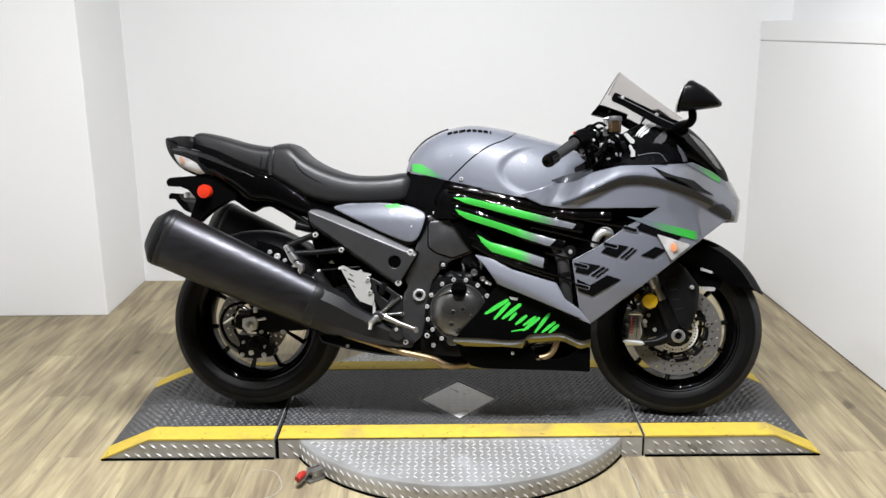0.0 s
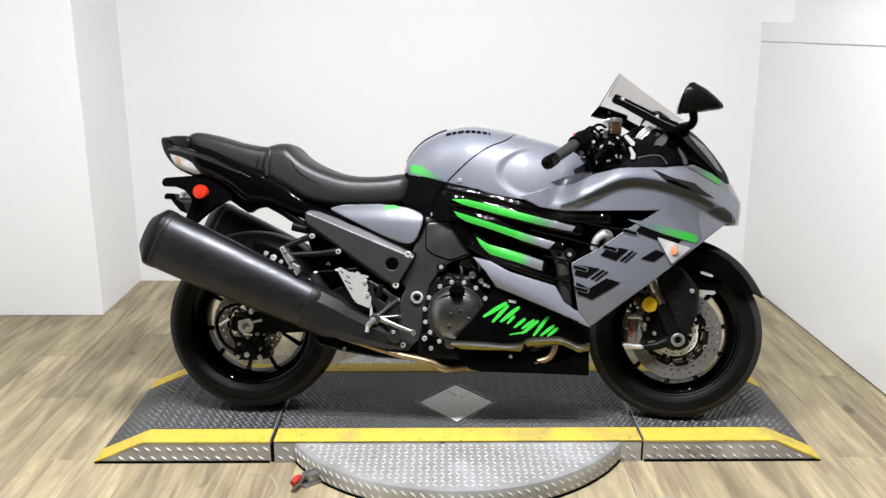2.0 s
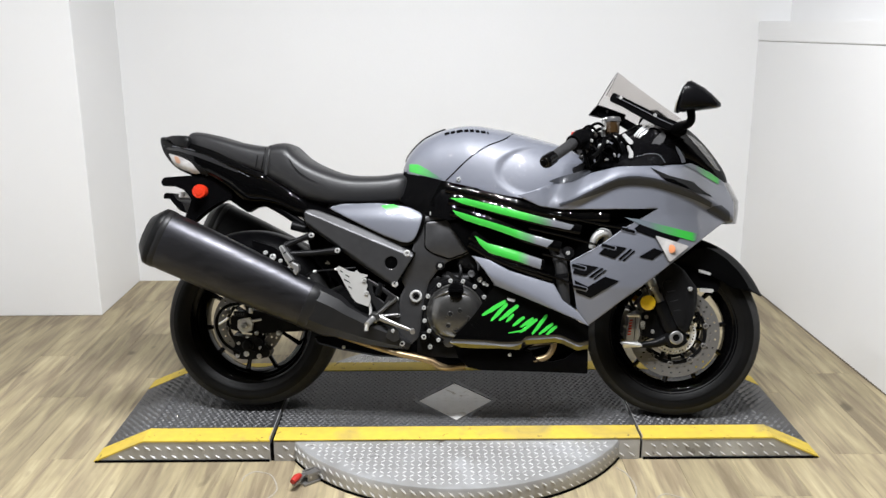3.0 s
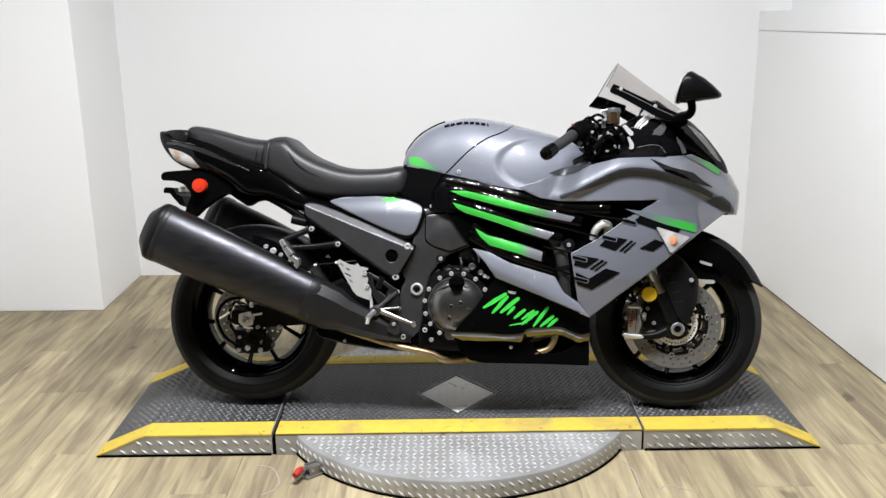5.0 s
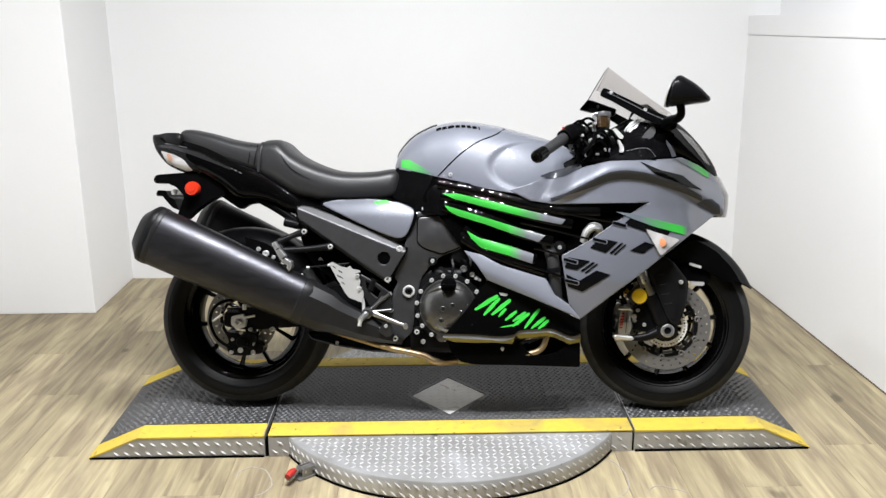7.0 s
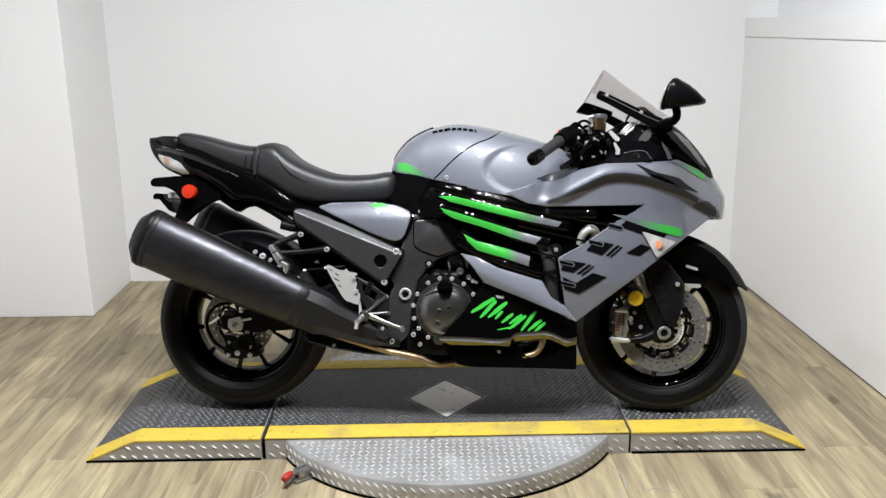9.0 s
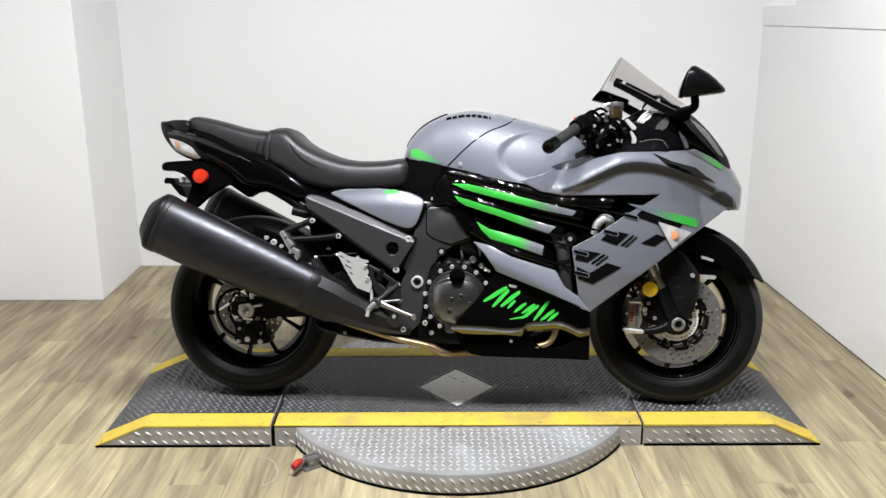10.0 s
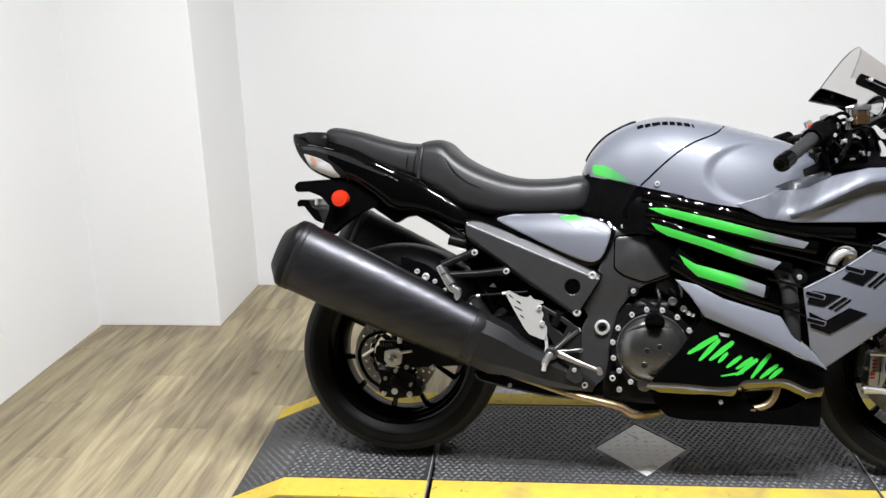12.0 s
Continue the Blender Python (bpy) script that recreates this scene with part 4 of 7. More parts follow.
# swingarm, rear brake, hugger
for s in (1, -1):
    arm = [(-0.05, 0.285), (-0.05, 0.335), (0.02, 0.352), (0.16, 0.375), (0.34, 0.43), (0.52, 0.45), (0.56, 0.40), (0.54, 0.33), (0.40, 0.305), (0.20, 0.285), (0.04, 0.272)]
    part("swingarm", slab(arm, 0.135, 0.032, 0.1, s, 0.014), DARK, bike, "black cast swingarm")
    bl = part("axle_block", slab([(-0.019, 0.322), (0.022, 0.331), (0.034, 0.308), (0.028, 0.284), (-0.003, 0.277), (-0.020, 0.294)], 0.152, 0.02, 0.1, s, 0.004), PALE, bike, "pale axle adjuster block")
    part("axle_nut", lathe([(s * 0.150, 0.0125), (s * 0.160, 0.0125), (s * 0.163, 0.009), (s * 0.158, 0.005)], 6, (0.006, 0, 0.303)), SILVER, bl)
part("adjuster_bolt", tube([P(0.028, 0.145, 0.318), P(0.062, 0.145, 0.325)], 0.005, 8), SILVER, bike)
part("sensor_plug", box(0.016, 0.030, -0.142, -0.132, 0.344, 0.363, 0.002), PALE, bike)
part("adjuster_block", box(-0.036, 0.012, -0.150, -0.130, 0.334, 0.352, 0.004), GUARD, bike)
for k in range(5):
    part("adjuster_mark", box(-0.032 + 0.008 * k, -0.030 + 0.008 * k, -0.1512, -0.1495, 0.337, 0.346), GREYSTRIPE, bike)
part("cross_brace", box(0.28, 0.42, -0.12, 0.12, 0.34, 0.43, 0.02), DARK, bike)
rc = part("rear_caliper", slab([(-0.045, 0.268), (0.0, 0.262), (0.052, 0.262), (0.070, 0.238), (0.094, 0.215), (0.088, 0.192), (0.02, 0.182), (-0.028, 0.186), (-0.040, 0.21), (-0.030, 0.235)], 0.142, 0.055, 0.1, 1, 0.010), DARK, bike, "black rear brake caliper below the axle")
for u, w, r in ((-0.018, 0.240, 0.007), (0.045, 0.276, 0.008), (0.012, 0.264, 0.007), (0.060, 0.224, 0.008), (0.010, 0.203, 0.011), (0.055, 0.196, 0.010), (-0.022, 0.196, 0.009), (0.122, 0.277, 0.010), (-0.03, 0.375, 0.009)):
    bolt(u, 0.142, w, r, rc)
part("piston_cover", lathe([(0.130, 0.020), (0.148, 0.020), (0.152, 0.015), (0.152, 0.003)], 20, (0.015, 0, 0.232)), DARK, rc)
part("rear_brake_hose", tube([P(-0.012, 0.150, 0.205), P(-0.07, 0.150, 0.245), P(-0.095, 0.150, 0.31), P(-0.065, 0.15, 0.365), P(0.02, 0.145, 0.385), P(0.18, 0.13, 0.41)], 0.0055, 10), SATIN, bike)
part("hose_fitting", tube([P(-0.085, 0.152, 0.305), P(-0.050, 0.155, 0.328)], 0.0045, 8), PALE, bike)
part("sensor_lead", tube([P(0.04, 0.155, 0.27), P(0.075, 0.16, 0.255), P(0.06, 0.158, 0.215), P(0.02, 0.155, 0.225)], 0.003, 8), SATIN, bike)
hl = []
for k in range(22):
    a = math.radians(38 + 88 * k / 21)
    ring = []
    for j in range(17):
        g = -1 + 2 * j / 16
        rr = 0.316 + 0.004 * math.sin(math.pi * k / 21) - 0.075 * abs(g) ** 3
        ring.append(P(rr * math.cos(a), 0.115 * math.copysign(abs(g) ** 0.7, g), 0.311 + rr * math.sin(a)))
    hl.append(ring)
hugger = rings(hl, False, False)
hb = bmesh.ops.extrude_edge_only(hugger, edges=[e for e in hugger.edges if e.is_boundary])["geom"]
for v in (g for g in hb if isinstance(g, bmesh.types.BMVert)):
    c = Vector((0, v.co.y, 0.311))
    v.co = c + (v.co - c) * 0.985
part("rear_hugger", hugger, SATIN, bike, "black rear tyre hugger")
part("hugger_wing", slab([(0.02, 0.60), (0.10, 0.575), (0.18, 0.52), (0.17, 0.49), (0.10, 0.52), (0.03, 0.56)], 0.125, 0.01, 0.1, 1, 0.01), SATIN, bike)
for u, w, r in ((0.072, 0.556, 0.009), (0.098, 0.541, 0.013), (0.125, 0.528, 0.008), (0.155, 0.505, 0.006)):
    bolt(u, 0.128, w, r, bike)

# silencers and pipes
for s in (1, -1):
    def along_pipe(d):
        """Axis of the silencer: from its tail (0) to the front of its shield (1)."""
        return P((-0.300 if s > 0 else -0.262) + 0.58 * d, s * (0.262 - 0.045 * d), 0.628 - 0.258 * d + (0.0 if s > 0 else 0.030))

    axis = (along_pipe(1) - along_pipe(0)).normalized()
    out = Vector((0, -s, 0))
    out = (out - axis * out.dot(axis)).normalized()
    upw = axis.cross(out) * (1 if axis.cross(out).z > 0 else -1)

    def pipe(stations, seg=36, power=0.78):
        loops = []
        for d, high, wide in stations:
            o = along_pipe(d)
            loops.append([o + upw * high * math.copysign(abs(math.sin(a)) ** power, math.sin(a)) + out * wide * math.copysign(abs(math.cos(a)) ** power, math.cos(a)) for a in (2 * math.pi * k / seg for k in range(seg))])
        return rings(loops)

    sil = part("silencer", pipe([(0.085, 0.097, 0.074), (0.10, 0.098, 0.075), (0.35, 0.096, 0.073), (0.7, 0.087, 0.067), (0.93, 0.078, 0.061)]), SILENCER if s > 0 else DARK, bike, "dark brushed-metal tapered silencer")
    part("end_cap", pipe([(0.020, 0.040, 0.030), (0.006, 0.052, 0.040), (0.008, 0.060, 0.046), (0.050, 0.094, 0.072), (0.058, 0.099, 0.076), (0.084, 0.102, 0.078), (0.090, 0.100, 0.0765)], 16, 0.80), GUARD, sil, "faceted black end cap")
    part("collar", pipe([(0.084, 0.099, 0.0755), (0.088, 0.1005, 0.077), (0.112, 0.0995, 0.0765), (0.117, 0.0975, 0.075)], 36), SHIELD, sil, "grey collar ring")
    part("outlet", pipe([(0.012, 0.030, 0.026), (0.03, 0.030, 0.026)]), DARK, sil)
    part("ring", pipe([(0.925, 0.079, 0.062), (0.928, 0.081, 0.064), (0.975, 0.079, 0.0625), (0.98, 0.077, 0.060)]), SHIELD, sil)
    joint = [(along_pipe(0.97), 0.079, 0.062), (along_pipe(1.08), 0.076, 0.057), (P(0.36, s * 0.215, 0.335), 0.062, 0.045), (P(0.44, s * 0.205, 0.302), 0.050, 0.036), (P(0.52, s * 0.195, 0.275), 0.036, 0.028), (P(0.586, s * 0.185, 0.250), 0.016, 0.016)]
    part("pipe_shield", rings([[o + upw * hh * math.copysign(abs(math.sin(a)) ** 0.7, math.sin(a)) + out * ww * math.copysign(abs(math.cos(a)) ** 0.7, math.cos(a)) for a in (2 * math.pi * (k + 0.5) / 10 for k in range(10))] for o, hh, ww in joint]), SHIELD, sil, "grey-black faceted pipe heat shield", 24)
    part("shield_seam", tube([P(0.318, s * 0.259, 0.405), P(0.324, s * 0.263, 0.370), P(0.338, s * 0.257, 0.328)], 0.0022, 6), DARK, sil)
    part("shield_slot", tube([P(0.285, s * 0.252, 0.309), P(0.312, s * 0.255, 0.312), P(0.338, s * 0.254, 0.320)], [0.001, 0.004, 0.001], 6), GLOSS, sil)
    part("mid_pipe", tube([P(0.34, s * 0.17, 0.280), P(0.459, s * 0.19, 0.246), P(0.536, s * 0.198, 0.226), P(0.613, s * 0.20, 0.211), P(0.661, s * 0.195, 0.198), P(0.699, s * 0.185, 0.178), P(0.76, s * 0.12, 0.172)], [0.012, 0.010, 0.010, 0.0105, 0.011, 0.012, 0.016], 14), HEADER, bike, "heat-tinted exhaust pipe")
part("collector", box(0.72, 1.06, -0.12, 0.12, 0.165, 0.215, 0.02), HEADER, bike)
bolt(0.561, 0.205, 0.259, 0.011, bike)
part("under_arm", slab([(0.235, 0.262), (0.30, 0.268), (0.38, 0.262), (0.52, 0.232), (0.62, 0.205), (0.60, 0.190), (0.46, 0.197), (0.34, 0.216), (0.25, 0.238)], 0.105, 0.05, 0.1, 1, 0.01, ease=0.006, sink=0.8), BELLY_PAINT, bike, "gloss-black lower swingarm link")
bolt(0.345, 0.107, 0.228, 0.007, bike)

# seat, tail
def one_hull(name, stations, material, label, p=0.75, q=0.8, steps=5, seg=32):
    h = Hull(stations, p, q)
    return h, part(name, h.mesh(seg), material, bike, label)


one_hull("passenger_seat", [(-0.236, 0.944, 0.934, 0.05), (-0.222, 0.966, 0.925, 0.085), (-0.196, 0.980, 0.905, 0.104), (-0.118, 0.967, 0.880, 0.118), (-0.035, 0.945, 0.850, 0.128), (0.030, 0.933, 0.825, 0.134), (0.082, 0.930, 0.812, 0.137)], VINYL, "black vinyl passenger seat", 0.6, 0.55)
one_hull("rider_seat", [(0.066, 0.926, 0.812, 0.135), (0.078, 0.934, 0.805, 0.139), (0.100, 0.941, 0.79, 0.143), (0.130, 0.942, 0.775, 0.148), (0.150, 0.934, 0.762, 0.151), (0.174, 0.911, 0.750, 0.154), (0.205, 0.888, 0.732, 0.157), (0.256, 0.862, 0.718, 0.161), (0.330, 0.837, 0.708, 0.165), (0.398, 0.828, 0.708, 0.165), (0.480, 0.831, 0.712, 0.163), (0.525, 0.838, 0.716, 0.160), (0.548, 0.838, 0.726, 0.153), (0.562, 0.830, 0.742, 0.140), (0.570, 0.812, 0.765, 0.115)], VINYL, "black vinyl rider seat, dished", 0.62, 0.5)
for s in (1, -1):
    part("seat_seam", tube([P(u, s * l, w) for u, l, w in ((0.136, 0.112, 0.934), (0.147, 0.138, 0.905), (0.165, 0.1525, 0.870), (0.192, 0.1585, 0.838), (0.225, 0.161, 0.815), (0.262, 0.162, 0.798))], [0.0004, 0.0012, 0.0014, 0.0013, 0.0010, 0.0004], 6), SATIN, bike)
    part("seat_strap", tube([P(0.086, s * 0.118, 0.927), P(0.085, s * 0.134, 0.912), P(0.082, s * 0.1435, 0.880), P(0.076, s * 0.1445, 0.825)], 0.0028, 8, 4, 1.6), VINYL, bike)
    part("seat_seam", tube([P(0.060, s * 0.1395, 0.845), P(0.067, s * 0.136, 0.890), P(0.070, s * 0.122, 0.918)], 0.0014, 6), SATIN, bike)
    part("seat_seam", tube([P(0.038, s * 0.137, 0.850), P(0.044, s * 0.134, 0.890), P(0.046, s * 0.122, 0.917)], 0.0012, 6), SATIN, bike)
tail, tail_ob = one_hull("tail_cowl", [(-0.338, 0.960, 0.950, 0.03), (-0.322, 0.963, 0.925, 0.075), (-0.298, 0.960, 0.885, 0.105), (-0.260, 0.955, 0.846, 0.122), (-0.200, 0.942, 0.820, 0.131), (-0.130, 0.925, 0.806, 0.136), (-0.070, 0.905, 0.770, 0.138), (0.0, 0.875, 0.720, 0.141), (0.06, 0.85, 0.716, 0.143), (0.12, 0.81, 0.706, 0.146), (0.18, 0.775, 0.68, 0.148), (0.22, 0.74, 0.675, 0.14)], GLOSS, "gloss-black tail cowl", 0.45, 0.6)
part("tail_spoiler", slab([(-0.320, 0.946), (-0.306, 0.958), (-0.270, 0.963), (-0.206, 0.960), (-0.200, 0.940), (-0.206, 0.918), (-0.250, 0.926), (-0.306, 0.934)], lambda u, w: 0.085 + 0.05 * step((u + 0.32) / 0.1) - 0.6 * max(0.0, w - 0.945), 0.17, 0.02, 1, 0.006, ease=0.004, sink=0.6), GUARD, tail_ob, "black grab spoiler behind the seat")
for s in (1, -1):
    part("lamp_bezel", slab([(-0.298, 0.921), (-0.290, 0.894), (-0.262, 0.852), (-0.228, 0.831), (-0.192, 0.819), (-0.155, 0.816), (-0.130, 0.822), (-0.150, 0.849), (-0.184, 0.873), (-0.224, 0.896), (-0.272, 0.912)], tail.lat(0.0012), 0.004, 0.012, s, 0.006), GUARD, tail_ob, "black tail lamp surround")
    lamp = part("tail_lamp", slab([(-0.276, 0.899), (-0.223, 0.884), (-0.190, 0.867), (-0.161, 0.829), (-0.184, 0.827), (-0.224, 0.841), (-0.255, 0.856)], tail.lat(0.0035), 0.006, 0.012, s, 0.006), LENS, tail_ob, "clear tail signal lens")
    part("bulb", slab([(-0.255, 0.890), (-0.237, 0.886), (-0.228, 0.862), (-0.246, 0.864)], tail.lat(0.0045), 0.003, 0.02, s, 0.008), DIMBULB, lamp)
    part("tail_ridge", tube([P(u, s * (tail.lat(0.0)(u, w) + 0.0002), w) for u, w in ((-0.300, 0.926), (-0.250, 0.922), (-0.205, 0.914), (-0.178, 0.908))], [0.0008, 0.0018, 0.0016, 0.0008], 8), GREYSTRIPE, tail_ob, "thin grey edge line")
    # lighter strip paints the sheen of the tail's upper facets
    part("shoulder_sheen", slab([(-0.284, 0.919), (-0.236, 0.917), (-0.179, 0.903), (-0.122, 0.888), (-0.069, 0.866), (-0.022, 0.843), (-0.022, 0.831), (-0.069, 0.849), (-0.122, 0.869), (-0.176, 0.888), (-0.236, 0.906), (-0.281, 0.911)], tail.lat(0.0016), 0.003, 0.012, s, 0.003), SHOULDER, tail_ob, "dark grey tail shoulder with its sheen painted in")
    part("tail_rail", tube([P(u, s * (tail.lat(0.0)(u, w) + 0.0010), w) for u, w in ((-0.178, 0.906), (-0.124, 0.890), (-0.058, 0.860), (0.028, 0.826), (0.101, 0.800), (0.127, 0.787))], [0.001, 0.004, 0.005, 0.005, 0.004, 0.001], 8), GLINT, tail_ob, "gloss-black ridge under the seat")
    for k in range(9):
        u, w = -0.118 + 0.0155 * k, 0.8815 - 0.0075 * k
        part("tail_dash", slab([(u, w + 0.004), (u + 0.011, w - 0.001), (u + 0.011, w - 0.004), (u, w + 0.001)], tail.lat(0.0015), 0.002, 0.02, s, 0.001, edge=0), GREYSTRIPE, tail_ob)
    part("undertail_rail", tube([P(0.04, s * 0.105, 0.745), P(0.12, s * 0.11, 0.705), P(0.22, s * 0.13, 0.645)], 0.014, 10), SATIN, bike)
    part("red_reflector", lathe([(s * 0.135, 0.0245), (s * 0.158, 0.0248), (s * 0.163, 0.0225), (s * 0.1635, 0.014), (s * 0.165, 0.013), (s * 0.1655, 0.003)], 28, (-0.154, 0, 0.766)), RED, bike, "round red side reflector")
hanger = [(-0.308, 0.800), (-0.296, 0.815), (-0.196, 0.823), (-0.120, 0.815), (-0.065, 0.790), (-0.050, 0.744), (-0.088, 0.735), (-0.138, 0.705), (-0.173, 0.677), (-0.196, 0.655), (-0.222, 0.672), (-0.205, 0.715), (-0.197, 0.740), (-0.225, 0.772), (-0.262, 0.786), (-0.300, 0.784)]
part("plate_hanger", slab(hanger, 0.112, 0.06, 0.1, 1, 0.008), SATIN, bike, "black licence plate hanger")
part("plate_bracket", slab([(-0.308, 0.752), (-0.300, 0.762), (-0.272, 0.760), (-0.262, 0.740), (-0.24, 0.728), (-0.225, 0.69), (-0.25, 0.70), (-0.275, 0.728), (-0.285, 0.742), (-0.306, 0.740)], 0.085, 0.17, 0.1, 1, 0.004), SATIN, bike)
part("plate_lamp", box(-0.252, -0.232, -0.09, 0.05, 0.745, 0.765, 0.005), PALE, bike)
part("tail_box", slab([(-0.10, 0.80), (-0.07, 0.742), (-0.06, 0.735), (0.001, 0.694), (0.030, 0.712), (0.10, 0.722), (0.18, 0.70), (0.18, 0.80)], 0.10, 0.04, 0.1, 1, 0.006), SATIN, bike)
for s in (1, -1):
    part("seat_base", slab([(0.165, 0.748), (0.60, 0.748), (0.60, 0.655), (0.262, 0.655), (0.225, 0.690)], 0.132, 0.13, 0.1, s, 0.008), SATIN, bike)
part("frame_core", box(0.60, 0.90, -0.172, 0.172, 0.44, 0.74, 0.02), SATIN, bike)

# side covers and frame
for s in (1, -1):
    cov = [(0.222, 0.700), (0.236, 0.709), (0.266, 0.705), (0.374, 0.668), (0.590, 0.570), (0.600, 0.560), (0.594, 0.548), (0.540, 0.460), (0.524, 0.455), (0.385, 0.545), (0.229, 0.652)]

    def cover_lat(u, w):
        upper, lower = 0.709 - 0.393 * (u - 0.236), 0.652 - 0.668 * (u - 0.229)
        return 0.198 + 0.03 * step((u - 0.2) / 0.3) - 0.75 * max(0.0, 0.016 - (upper - w)) - 0.9 * max(0.0, 0.014 - (w - lower))

    sc = part("side_cover", slab(cov, cover_lat, 0.02, 0.004, s, 0.010, [circle(0.524, 0.532, 0.0215, 20)], ease=0.003, sink=0.8), FRAME, bike, "charcoal side cover with a round hole")
    mid = (sum(p[0] for p in cov) / len(cov), sum(p[1] for p in cov) / len(cov))
    part("cover_gap", slab([(p[0] + 0.006 * (1 if p[0] > mid[0] else -1) * (abs(p[0] - mid[0]) > 0.08), p[1] + 0.005 * (1 if p[1] > mid[1] - 0.5 * (p[0] - mid[0]) else -1)) for p in cov], lambda u, w: cover_lat(u, w) - 0.006, 0.012, 0.02, s, 0.012), GLOSS, sc)
    part("hole_backing", lathe([(s * 0.18, 0.026), (s * 0.198, 0.026)], 20, (0.524, 0, 0.532)), GLOSS, sc)
    grey = [(0.302, 0.714), (0.352, 0.727), (0.482, 0.731), (0.577, 0.719), (0.628, 0.696), (0.619, 0.655), (0.600, 0.608), (0.575, 0.597), (0.545, 0.604), (0.488, 0.626), (0.415, 0.659)]

    def grey_lat(u, w):
        return 0.182 + 0.018 * step((u - 0.3) / 0.25) + 0.010 * step((0.72 - w) / 0.05) + 0.012 * (1 - min(1.0, abs(w - 0.700 + 0.25 * (u - 0.36)) / 0.075) ** 2)

    part("side_panel_gasket", slab([(0.292, 0.716), (0.34, 0.735), (0.520, 0.738), (0.640, 0.703), (0.632, 0.655), (0.606, 0.604), (0.580, 0.588), (0.548, 0.587), (0.486, 0.609), (0.40, 0.645)], lambda u, w: grey_lat(u, w) - 0.006, 0.02, 0.012, s, 0.02), GLOSS, bike)
    sp = part("side_panel", slab(grey, grey_lat, 0.008, 0.007, s, 0.018, ease=0.004, sink=0.6), GREY, bike, "grey painted side panel under the seat")
    part("green_flash", slab([(0.485, 0.722), (0.528, 0.728), (0.566, 0.709), (0.621, 0.691), (0.611, 0.682), (0.573, 0.699), (0.549, 0.697), (0.532, 0.694), (0.503, 0.71)], lambda u, w: grey_lat(u, w) + 0.0012, 0.002, 0.007, s, 0.003, edge=0), GREEN, sp, "lime-green flash")
    fr = [(0.592, 0.575), (0.612, 0.64), (0.632, 0.690), (0.700, 0.690), (0.735, 0.655), (0.790, 0.570), (0.770, 0.560), (0.715, 0.538), (0.682, 0.512), (0.648, 0.465), (0.632, 0.40), (0.625, 0.33), (0.617, 0.280), (0.580, 0.245), (0.54, 0.275), (0.515, 0.315), (0.520, 0.350), (0.548, 0.385), (0.552, 0.42), (0.570, 0.45), (0.552, 0.470)]
    fp = part("main_frame", slab(fr, lambda u, w: 0.196 + 0.012 * step((w - 0.45) / 0.12), 0.045, 0.025, s, 0.012, ease=0.005, sink=0.6), FRAME, bike, "charcoal coated main frame plate")
    part("panel_gap", slab([(0.633, 0.672), (0.716, 0.680), (0.738, 0.658), (0.788, 0.575), (0.772, 0.563), (0.718, 0.543), (0.659, 0.562), (0.633, 0.581)], 0.2092, 0.01, 0.1, s, 0.012), GLOSS, fp)
    part("frame_panel", slab([(0.637, 0.668), (0.715, 0.676), (0.735, 0.655), (0.784, 0.575), (0.770, 0.568), (0.718, 0.548), (0.661, 0.566), (0.637, 0.584)], 0.2125, 0.01, 0.1, s, 0.010, ease=0.004, sink=0.6), FRAME, fp, "charcoal cover plate")
    part("pivot", lathe([(s * 0.19, 0.021), (s * 0.204, 0.021), (s * 0.207, 0.018), (s * 0.207, 0.0145), (s * 0.197, 0.0135), (s * 0.197, 0.0105)], 28, (0.606, 0, 0.419)), BOLT, fp, "silver swingarm pivot nut")
    part("pivot_core", lathe([(s * 0.19, 0.0105), (s * 0.2035, 0.0105), (s * 0.205, 0.008), (s * 0.205, 0.005), (s * 0.200, 0.0045), (s * 0.200, 0.001)], 20, (0.606, 0, 0.419)), DARK, fp)
    part("tank_side", slab([(0.552, 0.842), (0.575, 0.836), (0.700, 0.806), (0.80, 0.784), (0.80, 0.70), (0.72, 0.675), (0.637, 0.692), (0.60, 0.71), (0.545, 0.735), (0.540, 0.77)], lambda u, w: 0.118 + 0.087 * step((u - 0.54) / 0.16) + 0.03 * step((0.84 - w) / 0.1), 0.02, 0.03, s, 0.01), SATIN, bike, "black plastic tank side cover")
for u, w, l, r in ((0.577, 0.564, 0.224, 0.0125), (0.537, 0.461, 0.222, 0.0125), (0.539, 0.408, 0.20, 0.010), (0.545, 0.355, 0.20, 0.010), (0.253, 0.620, 0.222, 0.010), (0.342, 0.570, 0.222, 0.010), (0.658, 0.698, 0.212, 0.009)):
    bolt(u, l, w, r, bike)
part("frame_nut", lathe([(0.20, 0.015), (0.214, 0.015), (0.217, 0.012), (0.212, 0.006)], 24, (0.687, 0, 0.523)), DARK, bike)
bolt(0.687, 0.212, 0.523, 0.008, bike)

# tank
def knee(u, w):
    """The scooped knee recess in the flank of the tank."""
    d = math.hypot(min(0.0, u - 1.03) / 0.172, (w - 0.840) / 0.096)
    return 0.010 * step((1.0 - d) / 0.20) * step((1.16 - u) / 0.10)


